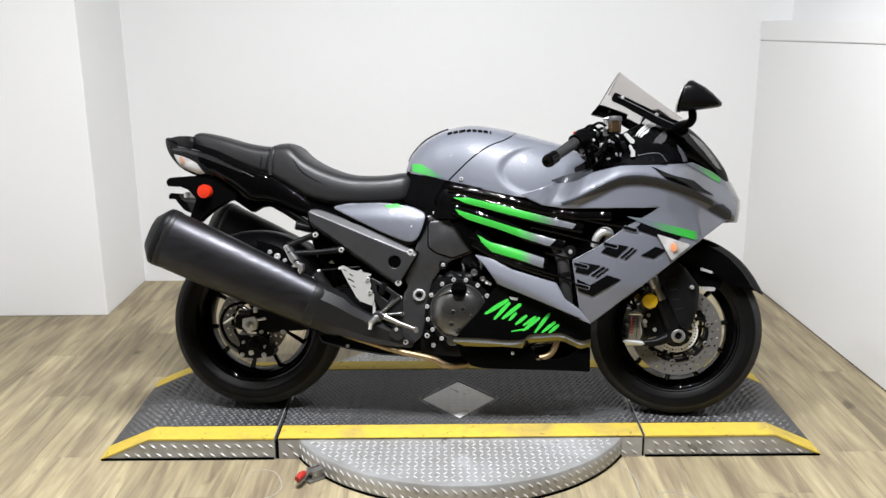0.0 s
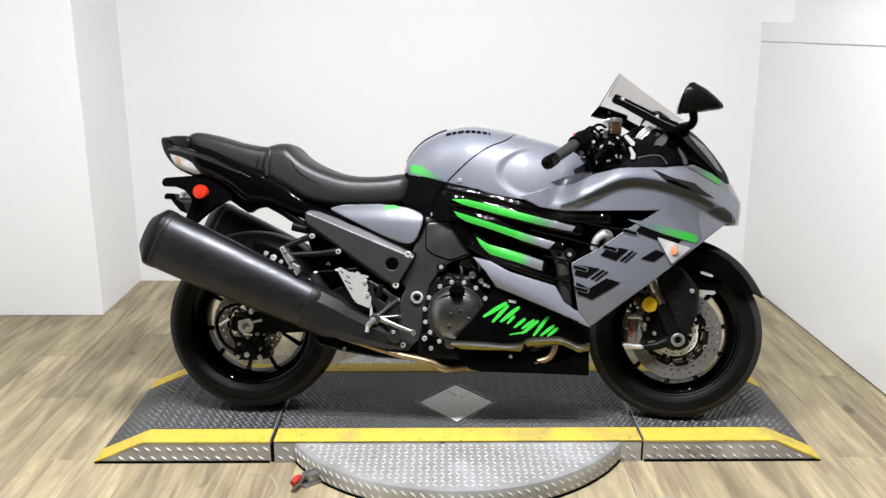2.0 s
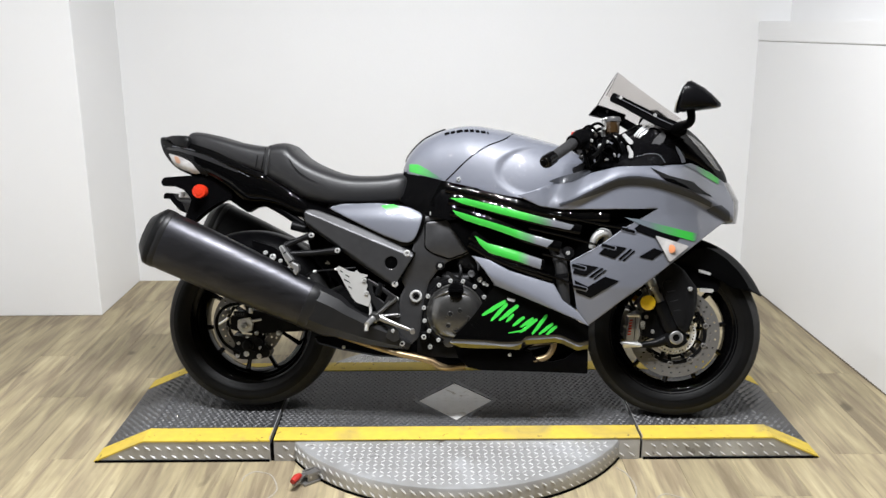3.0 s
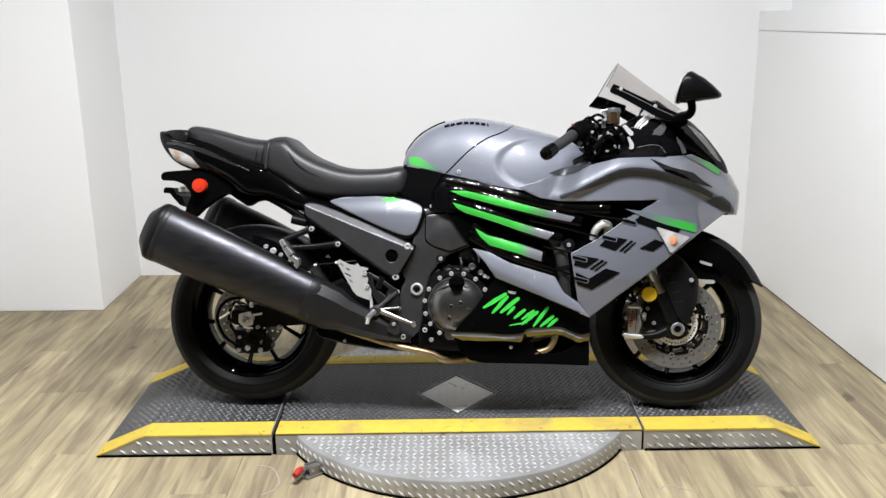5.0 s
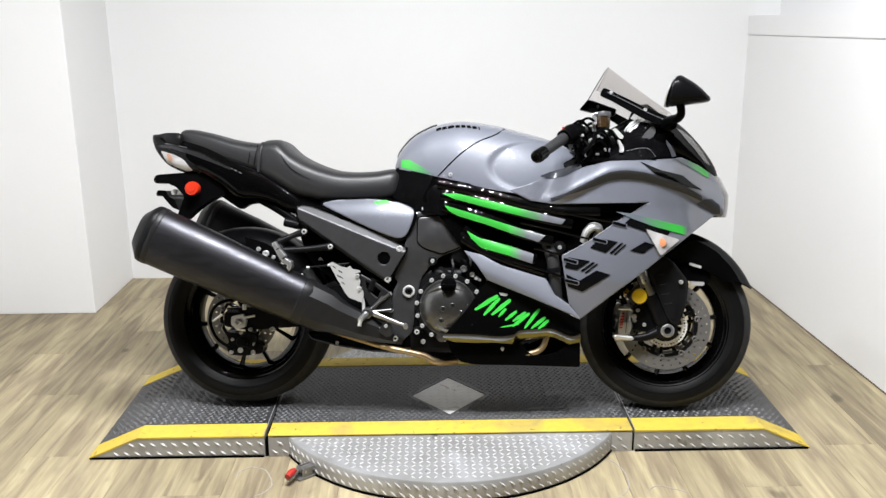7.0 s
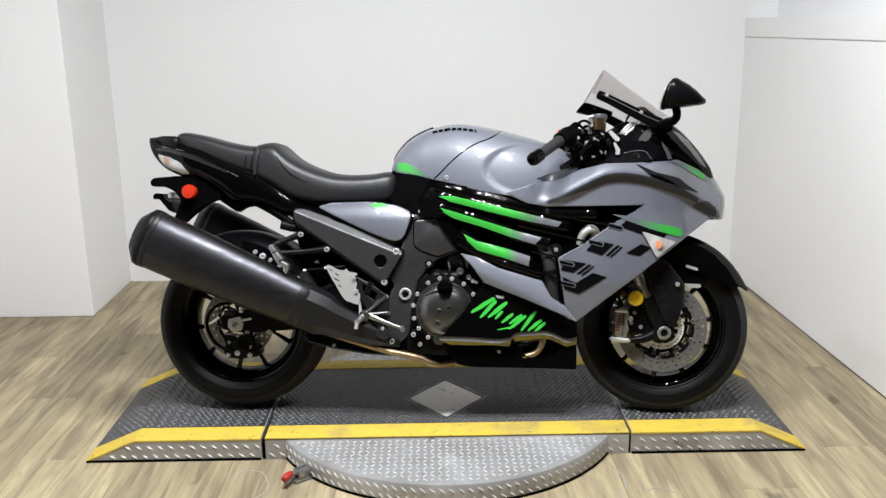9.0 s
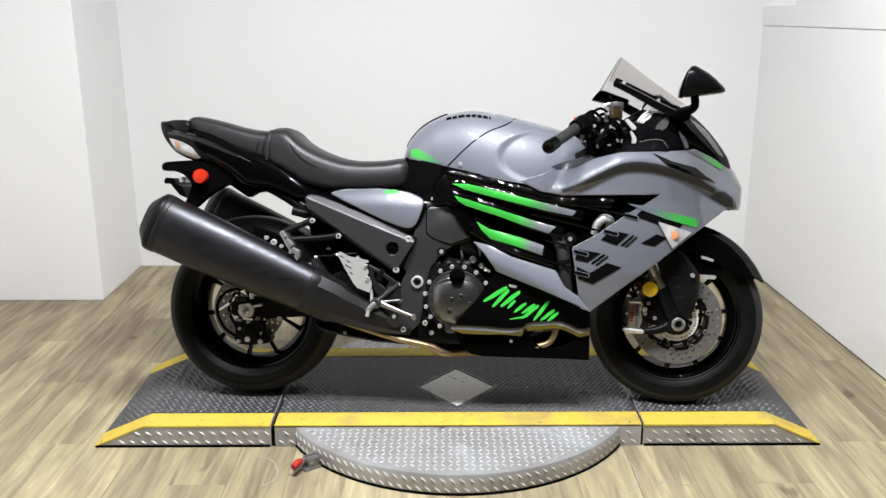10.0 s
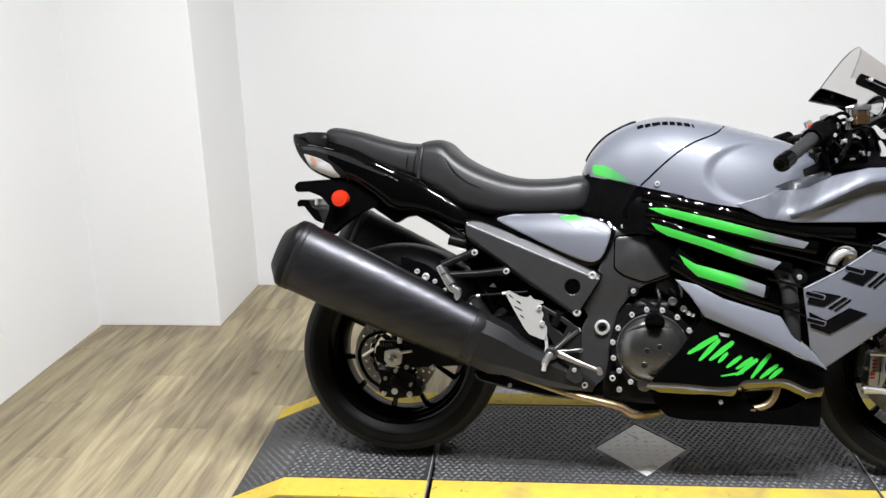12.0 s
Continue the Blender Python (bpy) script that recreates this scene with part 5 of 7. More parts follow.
TANK = [(0.540, 0.846, 0.840, 0.05), (0.549, 0.872, 0.838, 0.090), (0.565, 0.905, 0.834, 0.125), (0.600, 0.945, 0.827, 0.150), (0.645, 0.974, 0.818, 0.168), (0.700, 0.995, 0.806, 0.182), (0.780, 1.006, 0.787, 0.203), (0.880, 0.993, 0.764, 0.222), (0.960, 0.974, 0.752, 0.226), (1.040, 0.953, 0.750, 0.215), (1.110, 0.930, 0.76, 0.19), (1.170, 0.90, 0.78, 0.15)]
tank = Hull(TANK, 0.62, 0.85, knee, 18)
tk = part("fuel_tank", tank.mesh(128, half=True), GREY, bike, "grey painted fuel tank with knee recesses")
tl = tank.lat(0.0, True)
seam = [(0.925, 0.972), (0.905, 0.955), (0.881, 0.942), (0.850, 0.930), (0.824, 0.916), (0.785, 0.888), (0.749, 0.855), (0.722, 0.828), (0.702, 0.809)]
for s in (1, -1):
    part("tank_seam", tube([P(u, s * (tl(u, w) + 0.0002), w) for u, w in seam], 0.0024, 6, 3), SATIN, tk)
    part("green_flash", slab([(0.572, 0.866), (0.604, 0.864), (0.640, 0.845), (0.692, 0.812), (0.640, 0.822), (0.572, 0.840)], tank.lat(0.0012, True), 0.002, 0.012, s, 0.004, edge=0), FADE_OUT, tk, "lime-green flash")
    bolt(0.745, s * (tl(0.745, 0.813) - 0.001), 0.813, 0.0085, tk) if s > 0 else None

def drape(u0, u1, l0, l1, skew):
    """A small flat mark laid on the upper face of the tank."""
    loops = []
    for i in range(5):
        row = []
        for j in range(4):
            l, u = l0 + (l1 - l0) * j / 3, u0 + (u1 - u0) * i / 4 + skew * j / 3
            t, b, h = tank.at(u)
            cs = min(1.0, l / h) ** (1 / tank.p)
            row.append(P(u, l, b + (t - b) * math.sqrt(1 - cs * cs) ** tank.q + 0.0012))
        loops.append(row)
    return rings(loops, False, False)


for s in (1, -1):
    for k, (a, b) in enumerate(((0.0, 0.017), (0.021, 0.036), (0.041, 0.062), (0.067, 0.082), (0.087, 0.101), (0.106, 0.120), (0.125, 0.140), (0.146, 0.151))):
        mark = drape(0.690 + a, 0.690 + b, 0.114 + 0.15 * a, 0.129 + 0.15 * a, 0.003)
        if s < 0:
            mark = moved(mark, Matrix.Diagonal((1, -1, 1, 1)))
        part("badge_bar", mark, DECAL, tk)

def crown(u, l):
    t, b, h = tank.at(u)
    cs = min(1.0, abs(l) / h) ** (1 / tank.p)
    return P(u, l, b + (t - b) * math.sqrt(1 - cs * cs) ** tank.q + 0.0012)


part("tank_trim", tube([crown(u, 0.055) for u in (0.552, 0.558, 0.565, 0.58, 0.60, 0.622, 0.645, 0.668, 0.690)], 0.0034, 8, 3), SATIN, tk)

# engine
part("engine_block", box(0.60, 1.00, -0.19, 0.19, 0.20, 0.50, 0.03, 3), DARK, bike, "black engine block")
part("cylinder_head", moved(box(-0.13, 0.13, -0.20, 0.20, -0.13, 0.13, 0.025, 3), Matrix.Translation(P(0.90, 0, 0.60)) @ pose(0, 0, 0, 0, 20, 0)), DARK, bike)
part("clutch_housing", lathe([(0.16, 0.112), (0.212, 0.112), (0.220, 0.106), (0.220, 0.090)], 48, (0.742, 0, 0.367)), DARK, bike)
cc = part("clutch_cover", lathe([(0.205, 0.096), (0.221, 0.096), (0.224, 0.093), (0.224, 0.087), (0.230, 0.083), (0.240, 0.072), (0.2475, 0.055), (0.2525, 0.034), (0.2545, 0.014), (0.255, 0.004)], 56, (0.740, 0, 0.368)), COVER, bike, "bronze-grey domed clutch cover")
part("cover_rib", tube([P(0.672, 0.232, 0.417), P(0.705, 0.242, 0.434), P(0.745, 0.243, 0.439), P(0.79, 0.236, 0.425)], [0.002, 0.006, 0.006, 0.002], 8), COVER, cc)
for u, w, l in ((0.725, 0.366, 0.2545), (0.757, 0.377, 0.2537), (0.782, 0.352, 0.2485), (0.719, 0.327, 0.2495), (0.744, 0.313, 0.2465)):
    part("cover_boss", lathe([(l - 0.012, 0.0098), (l + 0.0024, 0.0095), (l + 0.0030, 0.0085), (l + 0.0030, 0.0070), (l - 0.004, 0.0065)], 18, (u, 0, w), caps=False), COVER, cc)
    part("cover_recess", lathe([(l - 0.006, 0.0072), (l + 0.0010, 0.0072), (l + 0.0010, 0.001)], 16, (u, 0, w)), SHIELD, cc)
part("filler_cap", join(lathe([(0.235, 0.026), (0.262, 0.026), (0.267, 0.022), (0.267, 0.006)], 24, (0.743, 0, 0.446)), slab([(0.722, 0.450), (0.764, 0.450), (0.764, 0.442), (0.722, 0.442)], 0.277, 0.02, 0.1, 1, 0.003)), SATIN, cc, "black oil filler cap")
for k, a in enumerate((150, 172, 195, 215, 238, 262, 122, 100, 78, 55, 30)):
    bolt(0.742 + 0.108 * math.cos(math.radians(a)), 0.220, 0.367 + 0.108 * math.sin(math.radians(a)), 0.0085, bike)
part("drain_boss", lathe([(0.20, 0.017), (0.225, 0.017), (0.229, 0.012), (0.226, 0.005)], 20, (0.636, 0, 0.285)), SATIN, bike)
bolt(0.636, 0.224, 0.285, 0.010, bike)
part("lower_boss", lathe([(0.20, 0.020), (0.228, 0.018), (0.230, 0.006)], 18, (0.720, 0, 0.270)), COVER, bike)
sump = slab([(0.57, 0.265), (0.62, 0.268), (0.70, 0.262), (0.78, 0.255), (0.80, 0.20), (0.70, 0.185), (0.60, 0.205)], 0.185, 0.37, 0.1, 1, 0.02)
part("sump", sump, GLOSS, bike)
for u, w, r in ((0.655, 0.248, 0.009), (0.76, 0.250, 0.009), (0.835, 0.50, 0.012), (0.845, 0.465, 0.010), (0.80, 0.515, 0.009), (0.87, 0.49, 0.009)):
    bolt(u, 0.195, w, r, bike)
for pts, r in (([P(0.80, 0.18, 0.53), P(0.84, 0.20, 0.50), P(0.86, 0.195, 0.44), P(0.84, 0.19, 0.40)], 0.014), ([P(0.76, 0.17, 0.54), P(0.80, 0.20, 0.515), P(0.815, 0.20, 0.46)], 0.011)):
    part("coolant_hose", tube(pts, r, 12), SATIN, bike)

for u, w, r, mat in ((0.792, 0.497, 0.0125, CAPGREY), (0.821, 0.478, 0.0095, STEEL), (0.834, 0.466, 0.0065, BOLT), (0.845, 0.461, 0.0055, BOLT), (0.822, 0.430, 0.0070, BOLT), (0.806, 0.450, 0.0050, STEEL)):
    part("hose_end", lathe([(0.185, r * 0.8), (0.200, r), (0.212, r), (0.215, r * 0.75), (0.213, r * 0.3)], 14, (u, 0, w)), mat, bike)
part("breather_bracket", slab([(0.705, 0.500), (0.716, 0.505), (0.742, 0.486), (0.770, 0.478), (0.768, 0.470), (0.738, 0.474)], 0.208, 0.006, 0.1, 1, 0.003), GUARD, bike)
part("vent_hose", tube([P(0.752, 0.20, 0.525), P(0.757, 0.212, 0.505), P(0.754, 0.212, 0.485), P(0.760, 0.20, 0.465)], 0.0055, 8), GUARD, bike)

# fairing
wide = along([(0.70, 0.225), (0.85, 0.245), (1.0, 0.256), (1.2, 0.256), (1.30, 0.243), (1.40, 0.213), (1.50, 0.170), (1.60, 0.118), (1.68, 0.080)])
lip = along([(1.05, 0.715), (1.088, 0.731), (1.149, 0.761), (1.198, 0.786), (1.258, 0.815), (1.313, 0.824), (1.374, 0.820), (1.43, 0.808), (1.495, 0.788), (1.557, 0.760), (1.619, 0.726), (1.66, 0.70), (1.70, 0.67)])


def fair(u, w, lift=0.0):
    """Half width of the side fairing, with its overhanging lip and tucked-in ends."""
    top = lip(u)
    l = wide(u) + 0.020 * step((u - 1.06) / 0.10) * step((w - top + 0.030) / 0.030)
    l -= 0.060 * step((w - top) / 0.09) * step((u - 1.0) / 0.1) * (1 - 0.6 * step((u - 1.38) / 0.12))
    l -= 0.22 * max(0.0, 0.46 - w)
    l += 0.006 * math.sin(math.pi * min(1.0, max(0.0, (w - 0.45) / 0.25)))
    return l + lift


def raised(lift):
    return lambda u, w: fair(u, w, lift)


SIDE = [(0.940, 0.760), (1.000, 0.778), (1.059, 0.802), (1.140, 0.822), (1.194, 0.839), (1.267, 0.856), (1.361, 0.860), (1.489, 0.868), (1.515, 0.874), (1.585, 0.847), (1.639, 0.814), (1.666, 0.767), (1.676, 0.745), (1.672, 0.677), (1.640, 0.677),
        (1.546, 0.610), (1.466, 0.552), (1.388, 0.493), (1.276, 0.411), (1.181, 0.335), (1.141, 0.384), (1.129, 0.454), (1.114, 0.546), (1.199, 0.593), (1.294, 0.659), (1.405, 0.721), (1.233, 0.717), (1.088, 0.715), (1.014, 0.725)]
BLADE = [(0.792, 0.561), (0.852, 0.547), (0.917, 0.513), (1.065, 0.469), (1.093, 0.418), (1.141, 0.384), (1.181, 0.335), (1.140, 0.356), (1.020, 0.405), (0.871, 0.463), (0.837, 0.513)]
BELLY = [(0.871, 0.462), (1.020, 0.402), (1.181, 0.331), (1.183, 0.250), (1.160, 0.244), (1.131, 0.250), (1.113, 0.261), (1.081, 0.271), (1.056, 0.263), (1.025, 0.248), (1.000, 0.232), (0.980, 0.234), (0.949, 0.248), (0.893, 0.254), (0.830, 0.252), (0.760, 0.254), (0.722, 0.271), (0.806, 0.367), (0.852, 0.437)]
PAN = [(0.735, 0.262), (0.830, 0.258), (0.893, 0.260), (0.949, 0.254), (0.985, 0.240), (1.000, 0.226), (1.025, 0.206), (1.069, 0.206), (1.107, 0.217), (1.134, 0.236), (1.160, 0.250), (1.183, 0.256), (1.184, 0.166), (1.009, 0.170), (0.828, 0.174), (0.785, 0.182), (0.752, 0.214)]


def blade_lat(u, w):
    mid = 0.535 - 0.46 * (u - 0.79) if u < 1.02 else 0.429 - 0.56 * (u - 1.02)
    d = w - mid
    return 0.256 + 0.008 * step((u - 0.8) / 0.1) - 0.45 * max(0.0, -d - 0.012) - 0.10 * max(0.0, d + 0.004) - 2.5 * max(0.0, d + 0.004) ** 2


crest = along([(0.70, 0.280), (0.83, 0.278), (0.905, 0.272), (0.955, 0.275), (0.978, 0.290), (1.017, 0.294), (1.079, 0.296), (1.11, 0.286), (1.15, 0.270), (1.19, 0.280)])


def belly_lat(u, w):
    """Nearly upright above the crest, tucked in under it."""
    d = crest(u) - w
    l = 0.262 - 0.042 * step((u - 0.80) / 0.36) - 0.10 * max(0.0, -d)
    for start, slope in ((-0.004, 0.45), (0.004, 0.50), (0.024, 0.20), (0.032, 0.15)):
        l -= slope * max(0.0, d - start)
    return l


def band(line, half):
    """The outline of a strip of that half width along a line."""
    pts = [Vector(p) for p in line]
    nor = []
    for k in range(len(pts)):
        d = (pts[min(k + 1, len(pts) - 1)] - pts[max(k - 1, 0)]).normalized()
        nor.append(Vector((-d.y, d.x)))
    return [(p + n * half)[:] for p, n in zip(pts, nor)] + [(p - n * half)[:] for p, n in zip(pts[::-1], nor[::-1])]


SLATS = [([(0.705, 0.783), (0.85, 0.752), (1.01, 0.712), (1.12, 0.692), (1.24, 0.690)], 0.014),
         ([(0.715, 0.745), (0.80, 0.736), (0.905, 0.706), (1.061, 0.667), (1.150, 0.650)], 0.017),
         ([(0.722, 0.708), (0.79, 0.688), (0.905, 0.652), (0.975, 0.620), (1.085, 0.592)], 0.017),
         ([(0.790, 0.630), (0.847, 0.590), (0.93, 0.560), (1.03, 0.532)], 0.018),
         ([(0.785, 0.598), (0.86, 0.556), (0.95, 0.522), (1.06, 0.488)], 0.010)]


def slat_lat(line, half, lift=0.0):
    f = along(line)
    return lambda u, w: 0.236 + 0.012 * step((u - 0.72) / 0.15) + 0.08 * max(-half, min(half, f(u) - w)) + 0.0045 * (1 - min(1.0, abs(f(u) - w) / half) ** 2) + 0.0017 * math.sin(37 * u + 900 * half + 21 * line[0][1]) + 0.0005 * math.sin(103 * u + 40 * line[0][1]) + lift


STRIPES = [(1, [(0.720, 0.749), (0.769, 0.749), (0.894, 0.721), (1.060, 0.680), (1.127, 0.664), (1.114, 0.648), (1.028, 0.664), (0.871, 0.702), (0.760, 0.731)]),
           (2, [(0.728, 0.710), (0.770, 0.698), (0.863, 0.670), (0.983, 0.633), (1.061, 0.612), (1.039, 0.590), (0.946, 0.619), (0.863, 0.648), (0.770, 0.676), (0.742, 0.692)]),
           (3, [(0.803, 0.626), (0.845, 0.602), (0.947, 0.576), (1.024, 0.550), (1.019, 0.518), (0.938, 0.546), (0.850, 0.570), (0.818, 0.600)])]
MARKS = [[(1.317, 0.650), (1.344, 0.674), (1.480, 0.625), (1.463, 0.606), (1.40, 0.622)],
         [(1.237, 0.604), (1.297, 0.592), (1.258, 0.556), (1.207, 0.573)], [(1.270, 0.556), (1.309, 0.589), (1.316, 0.587), (1.278, 0.553)], [(1.284, 0.551), (1.322, 0.584), (1.326, 0.582), (1.289, 0.549)],
         [(1.135, 0.541), (1.206, 0.529), (1.165, 0.499), (1.124, 0.508)], [(1.176, 0.497), (1.215, 0.526), (1.223, 0.524), (1.184, 0.494)], [(1.190, 0.491), (1.229, 0.521), (1.233, 0.519), (1.195, 0.489)],
         [(1.130, 0.485), (1.174, 0.464), (1.228, 0.498), (1.274, 0.484), (1.184, 0.427), (1.136, 0.444)],
         [(1.339, 0.563), (1.390, 0.592), (1.424, 0.580), (1.384, 0.553)]]
BRUSH = [(0.833, 0.366, 0.905, 0.410, 0.0075), (0.862, 0.349, 0.911, 0.401, 0.0070), (0.889, 0.350, 0.947, 0.396, 0.0075), (0.911, 0.344, 0.933, 0.367, 0.0055), (0.933, 0.331, 0.968, 0.358, 0.0060), (0.958, 0.327, 0.998, 0.355, 0.0055), (0.958, 0.311, 1.010, 0.351, 0.0065), (0.997, 0.305, 1.044, 0.365, 0.0065), (1.020, 0.304, 1.063, 0.337, 0.0060), (1.044, 0.303, 1.075, 0.328, 0.0060), (0.918, 0.307, 0.975, 0.316, 0.0028)]

for s in (1, -1):
    side = part("side_fairing", slab(SIDE, fair, 0.006, 0.009, s, 0.006, ease=0.0022, sink=0.8), GREY, bike, "metallic grey side fairing with a creased flank")
    for k, m in enumerate(MARKS):
        part("decal", slab(m, raised(0.0026), 0.002, 0.012, s, 0.001, edge=0), DECAL, side)
    # dark band laid on the flank as the shade of its groove
    low = [(u, lip(u) - 0.026 * step((u - 1.06) / 0.20) * step((1.78 - u) / 0.35) - 0.001) for u in (1.08, 1.12, 1.177, 1.22, 1.267, 1.30, 1.332, 1.38, 1.421, 1.47, 1.521, 1.56, 1.59)]
    part("crease_shade", slab([(1.075, 0.734)] + [(u, lip(u) + 0.001) for u, _ in low[1:]] + low[::-1], raised(0.0030), 0.002, 0.009, s, 0.001, edge=0), GRAPHITE, side, "painted shade along the crease")
    part("vent_slit", slab([(1.371, 0.855), (1.440, 0.828), (1.519, 0.812), (1.556, 0.784), (1.592, 0.764), (1.538, 0.776), (1.477, 0.795), (1.424, 0.812)], raised(0.0034), 0.002, 0.008, s, 0.002, edge=0), GLOSS, side, "narrow black vent slit")
    part("green_flash", slab([(1.290, 0.691), (1.345, 0.684), (1.429, 0.664), (1.548, 0.638), (1.533, 0.613), (1.420, 0.642), (1.345, 0.668)], raised(0.0030), 0.002, 0.009, s, 0.003, edge=0), FADE_IN, side, "lime-green flash")
    part("green_flash", slab([(1.486, 0.869), (1.537, 0.866), (1.581, 0.847), (1.630, 0.818), (1.618, 0.806), (1.581, 0.824), (1.537, 0.847)], raised(0.0030), 0.002, 0.009, s, 0.003, edge=0), FADE_IN, side, "lime-green flash")
    part("chin_insert", slab([(1.573, 0.717), (1.598, 0.732), (1.626, 0.736), (1.657, 0.713), (1.660, 0.682), (1.640, 0.684)], raised(0.0034), 0.002, 0.009, s, 0.004, edge=0), GRAPHITE, side)
    part("edge_line", tube([P(u, s * (fair(u, w) + 0.001), w) for u, w in ((1.118, 0.545), (1.160, 0.569), (1.200, 0.592), (1.245, 0.622), (1.294, 0.657), (1.345, 0.687), (1.400, 0.719))], 0.0007, 6, 3), GREYSTRIPE, side, "thin grey line along the edge of the fairing")
    part("scoop", slab([(1.040, 0.806), (1.078, 0.822), (1.122, 0.834), (1.172, 0.850), (1.182, 0.838), (1.122, 0.806), (1.078, 0.800)], lambda u, w: max(fair(u, w), 0.20) + 0.003, 0.006, 0.02, s, 0.008), GRAPHITE, side, "dark scoop beside the tank")
    sig = part("turn_signal", slab([(1.391, 0.634), (1.512, 0.598), (1.444, 0.545)], raised(0.010), 0.012, 0.02, s, 0.008), LENS, side, "clear triangular turn signal")
    part("bulb", lathe([(s * (fair(1.447, 0.59) + 0.002), 0.016), (s * (fair(1.447, 0.59) + 0.012), 0.014), (s * (fair(1.447, 0.59) + 0.014), 0.004)], 16, (1.447, 0, 0.589)), ORANGE, sig)
    part("lower_blade", slab(BLADE, blade_lat, 0.01, 0.008, s, 0.006, ease=0.003, sink=0.7), GREY, bike, "grey lower fairing blade")
    belly = part("belly_fairing", slab(BELLY, belly_lat, 0.004, 0.006, s, 0.004, edge=0.001), BELLY_PAINT, bike, "gloss-black belly fairing")
    part("port_pipe", tube([P(u, s * 0.185, w) for u, w in ((0.97, 0.200), (1.02, 0.211), (1.045, 0.220), (1.060, 0.236), (1.070, 0.262), (1.073, 0.30))], 0.0105, 12), HEADER, bike, "heat-tinted header pipe behind the belly opening")
    part("belly_pan", slab(PAN, lambda u, w: 0.212 - 0.02 * step((u - 0.8) / 0.3) - 0.25 * max(0.0, 0.21 - w), 0.006, 0.02, s, 0.006), SATIN, belly, "satin-black lower edge of the belly")
    part("port_lining", slab([(0.98, 0.30), (1.15, 0.30), (1.15, 0.19), (0.98, 0.19)], 0.160, 0.004, 0.1, s, 0.01), SATIN, belly)
    for u, w in ((0.923, 0.229),):
        part("belly_bolt", lathe([(s * 0.195, 0.0055), (s * 0.215, 0.0055), (s * 0.216, 0.004), (s * 0.214, 0.002)], 12, (u, 0, w)), PALE, belly)
    for u0, w0, u1, w1, half in BRUSH:
        d = Vector((u1 - u0, w1 - w0)).normalized() * half
        bar = [(u0 - d.y * 0.5, w0 + d.x * 0.5), (u0 + (u1 - u0) * 0.55 - d.y, w0 + (w1 - w0) * 0.55 + d.x), (u1 - d.y * 0.7, w1 + d.x * 0.7), (u1 + d.x * 0.6, w1 + d.y * 0.6), (u1 + d.y * 0.8, w1 - d.x * 0.8), (u0 + (u1 - u0) * 0.4 + d.y, w0 + (w1 - w0) * 0.4 - d.x), (u0 + d.y * 0.6, w0 - d.x * 0.6), (u0 - d.x * 0.8, w0 - d.y * 0.8)]
        part("green_bar", slab(bar, lambda u, w: belly_lat(u, w) + 0.0012, 0.002, 0.01, s, 0.004, edge=0), GREEN, belly)
    part("pale_dash", slab([(0.910, 0.421), (0.940, 0.417), (0.936, 0.408), (0.916, 0.412)], lambda u, w: belly_lat(u, w) + 0.0012, 0.002, 0.02, s, 0.002, edge=0), PALE, belly)
    vent = part("vent_recess", slab([(0.690, 0.808), (0.848, 0.775), (1.015, 0.728), (1.235, 0.722), (1.400, 0.724), (1.310, 0.650), (1.125, 0.535), (1.150, 0.380), (1.066, 0.450), (0.917, 0.495), (0.795, 0.550), (0.715, 0.669), (0.652, 0.733)], lambda u, w: 0.205 + 0.02 * step((0.85 - u) / 0.1), 0.015, 0.03, s, 0.006), GLOSS, bike, "black vented fairing opening")
    for n, (line, half) in enumerate(SLATS):
        part("slat", slab(band(line, half), slat_lat(line, half), 0.014, 0.005, s, 0.006), GLINT, vent, "gloss-black fairing slat")
    for n, stripe in STRIPES:
        line, half = SLATS[n]
        part("green_stripe", slab(stripe, slat_lat(line, half, 0.0016), 0.004, 0.005, s, 0.002, edge=0.0008), STRIPE, vent, "lime-green stripe fading to grey")
    for pts in ([(1.02, 0.702), (1.12, 0.686), (1.189, 0.671), (1.30, 0.653)], [(0.98, 0.652), (1.09, 0.628), (1.18, 0.606), (1.24, 0.597)], [(1.026, 0.568), (1.08, 0.556), (1.127, 0.544), (1.16, 0.52)], [(0.93, 0.53), (1.03, 0.503), (1.10, 0.482), (1.15, 0.462)]):
        part("slat_rod", tube([P(u, s * (0.252 if u < 1.25 else fair(u, w) + 0.002), w) for u, w in pts], 0.0038, 8), GLINT, vent)
    for u, w in ((1.310, 0.647), (1.245, 0.594), (1.150, 0.527), (1.155, 0.458)):
        part("slat_hook", slab(band([(u - 0.03, w + 0.008), (u + 0.018, w - 0.004)], 0.0075), raised(0.003), 0.006, 0.02, s, 0.006), GREY, vent)
        part("hook_slot", slab(band([(u - 0.03, w + 0.008), (u + 0.0145, w - 0.0032)], 0.0048), raised(0.0042), 0.003, 0.02, s, 0.004), DECAL, vent)
    part("hose", tube([P(1.060, s * 0.21, 0.600), P(1.085, s * 0.225, 0.54), P(1.096, s * 0.225, 0.46), P(1.105, s * 0.215, 0.39)], [0.019, 0.022, 0.020, 0.018], 14), GRIP, bike, "black coolant hose behind the slats")
    part("clamp_band", tube([P(1.090, s * 0.225, 0.505), P(1.0925, s * 0.225, 0.490)], 0.0235, 14), DARK, bike)
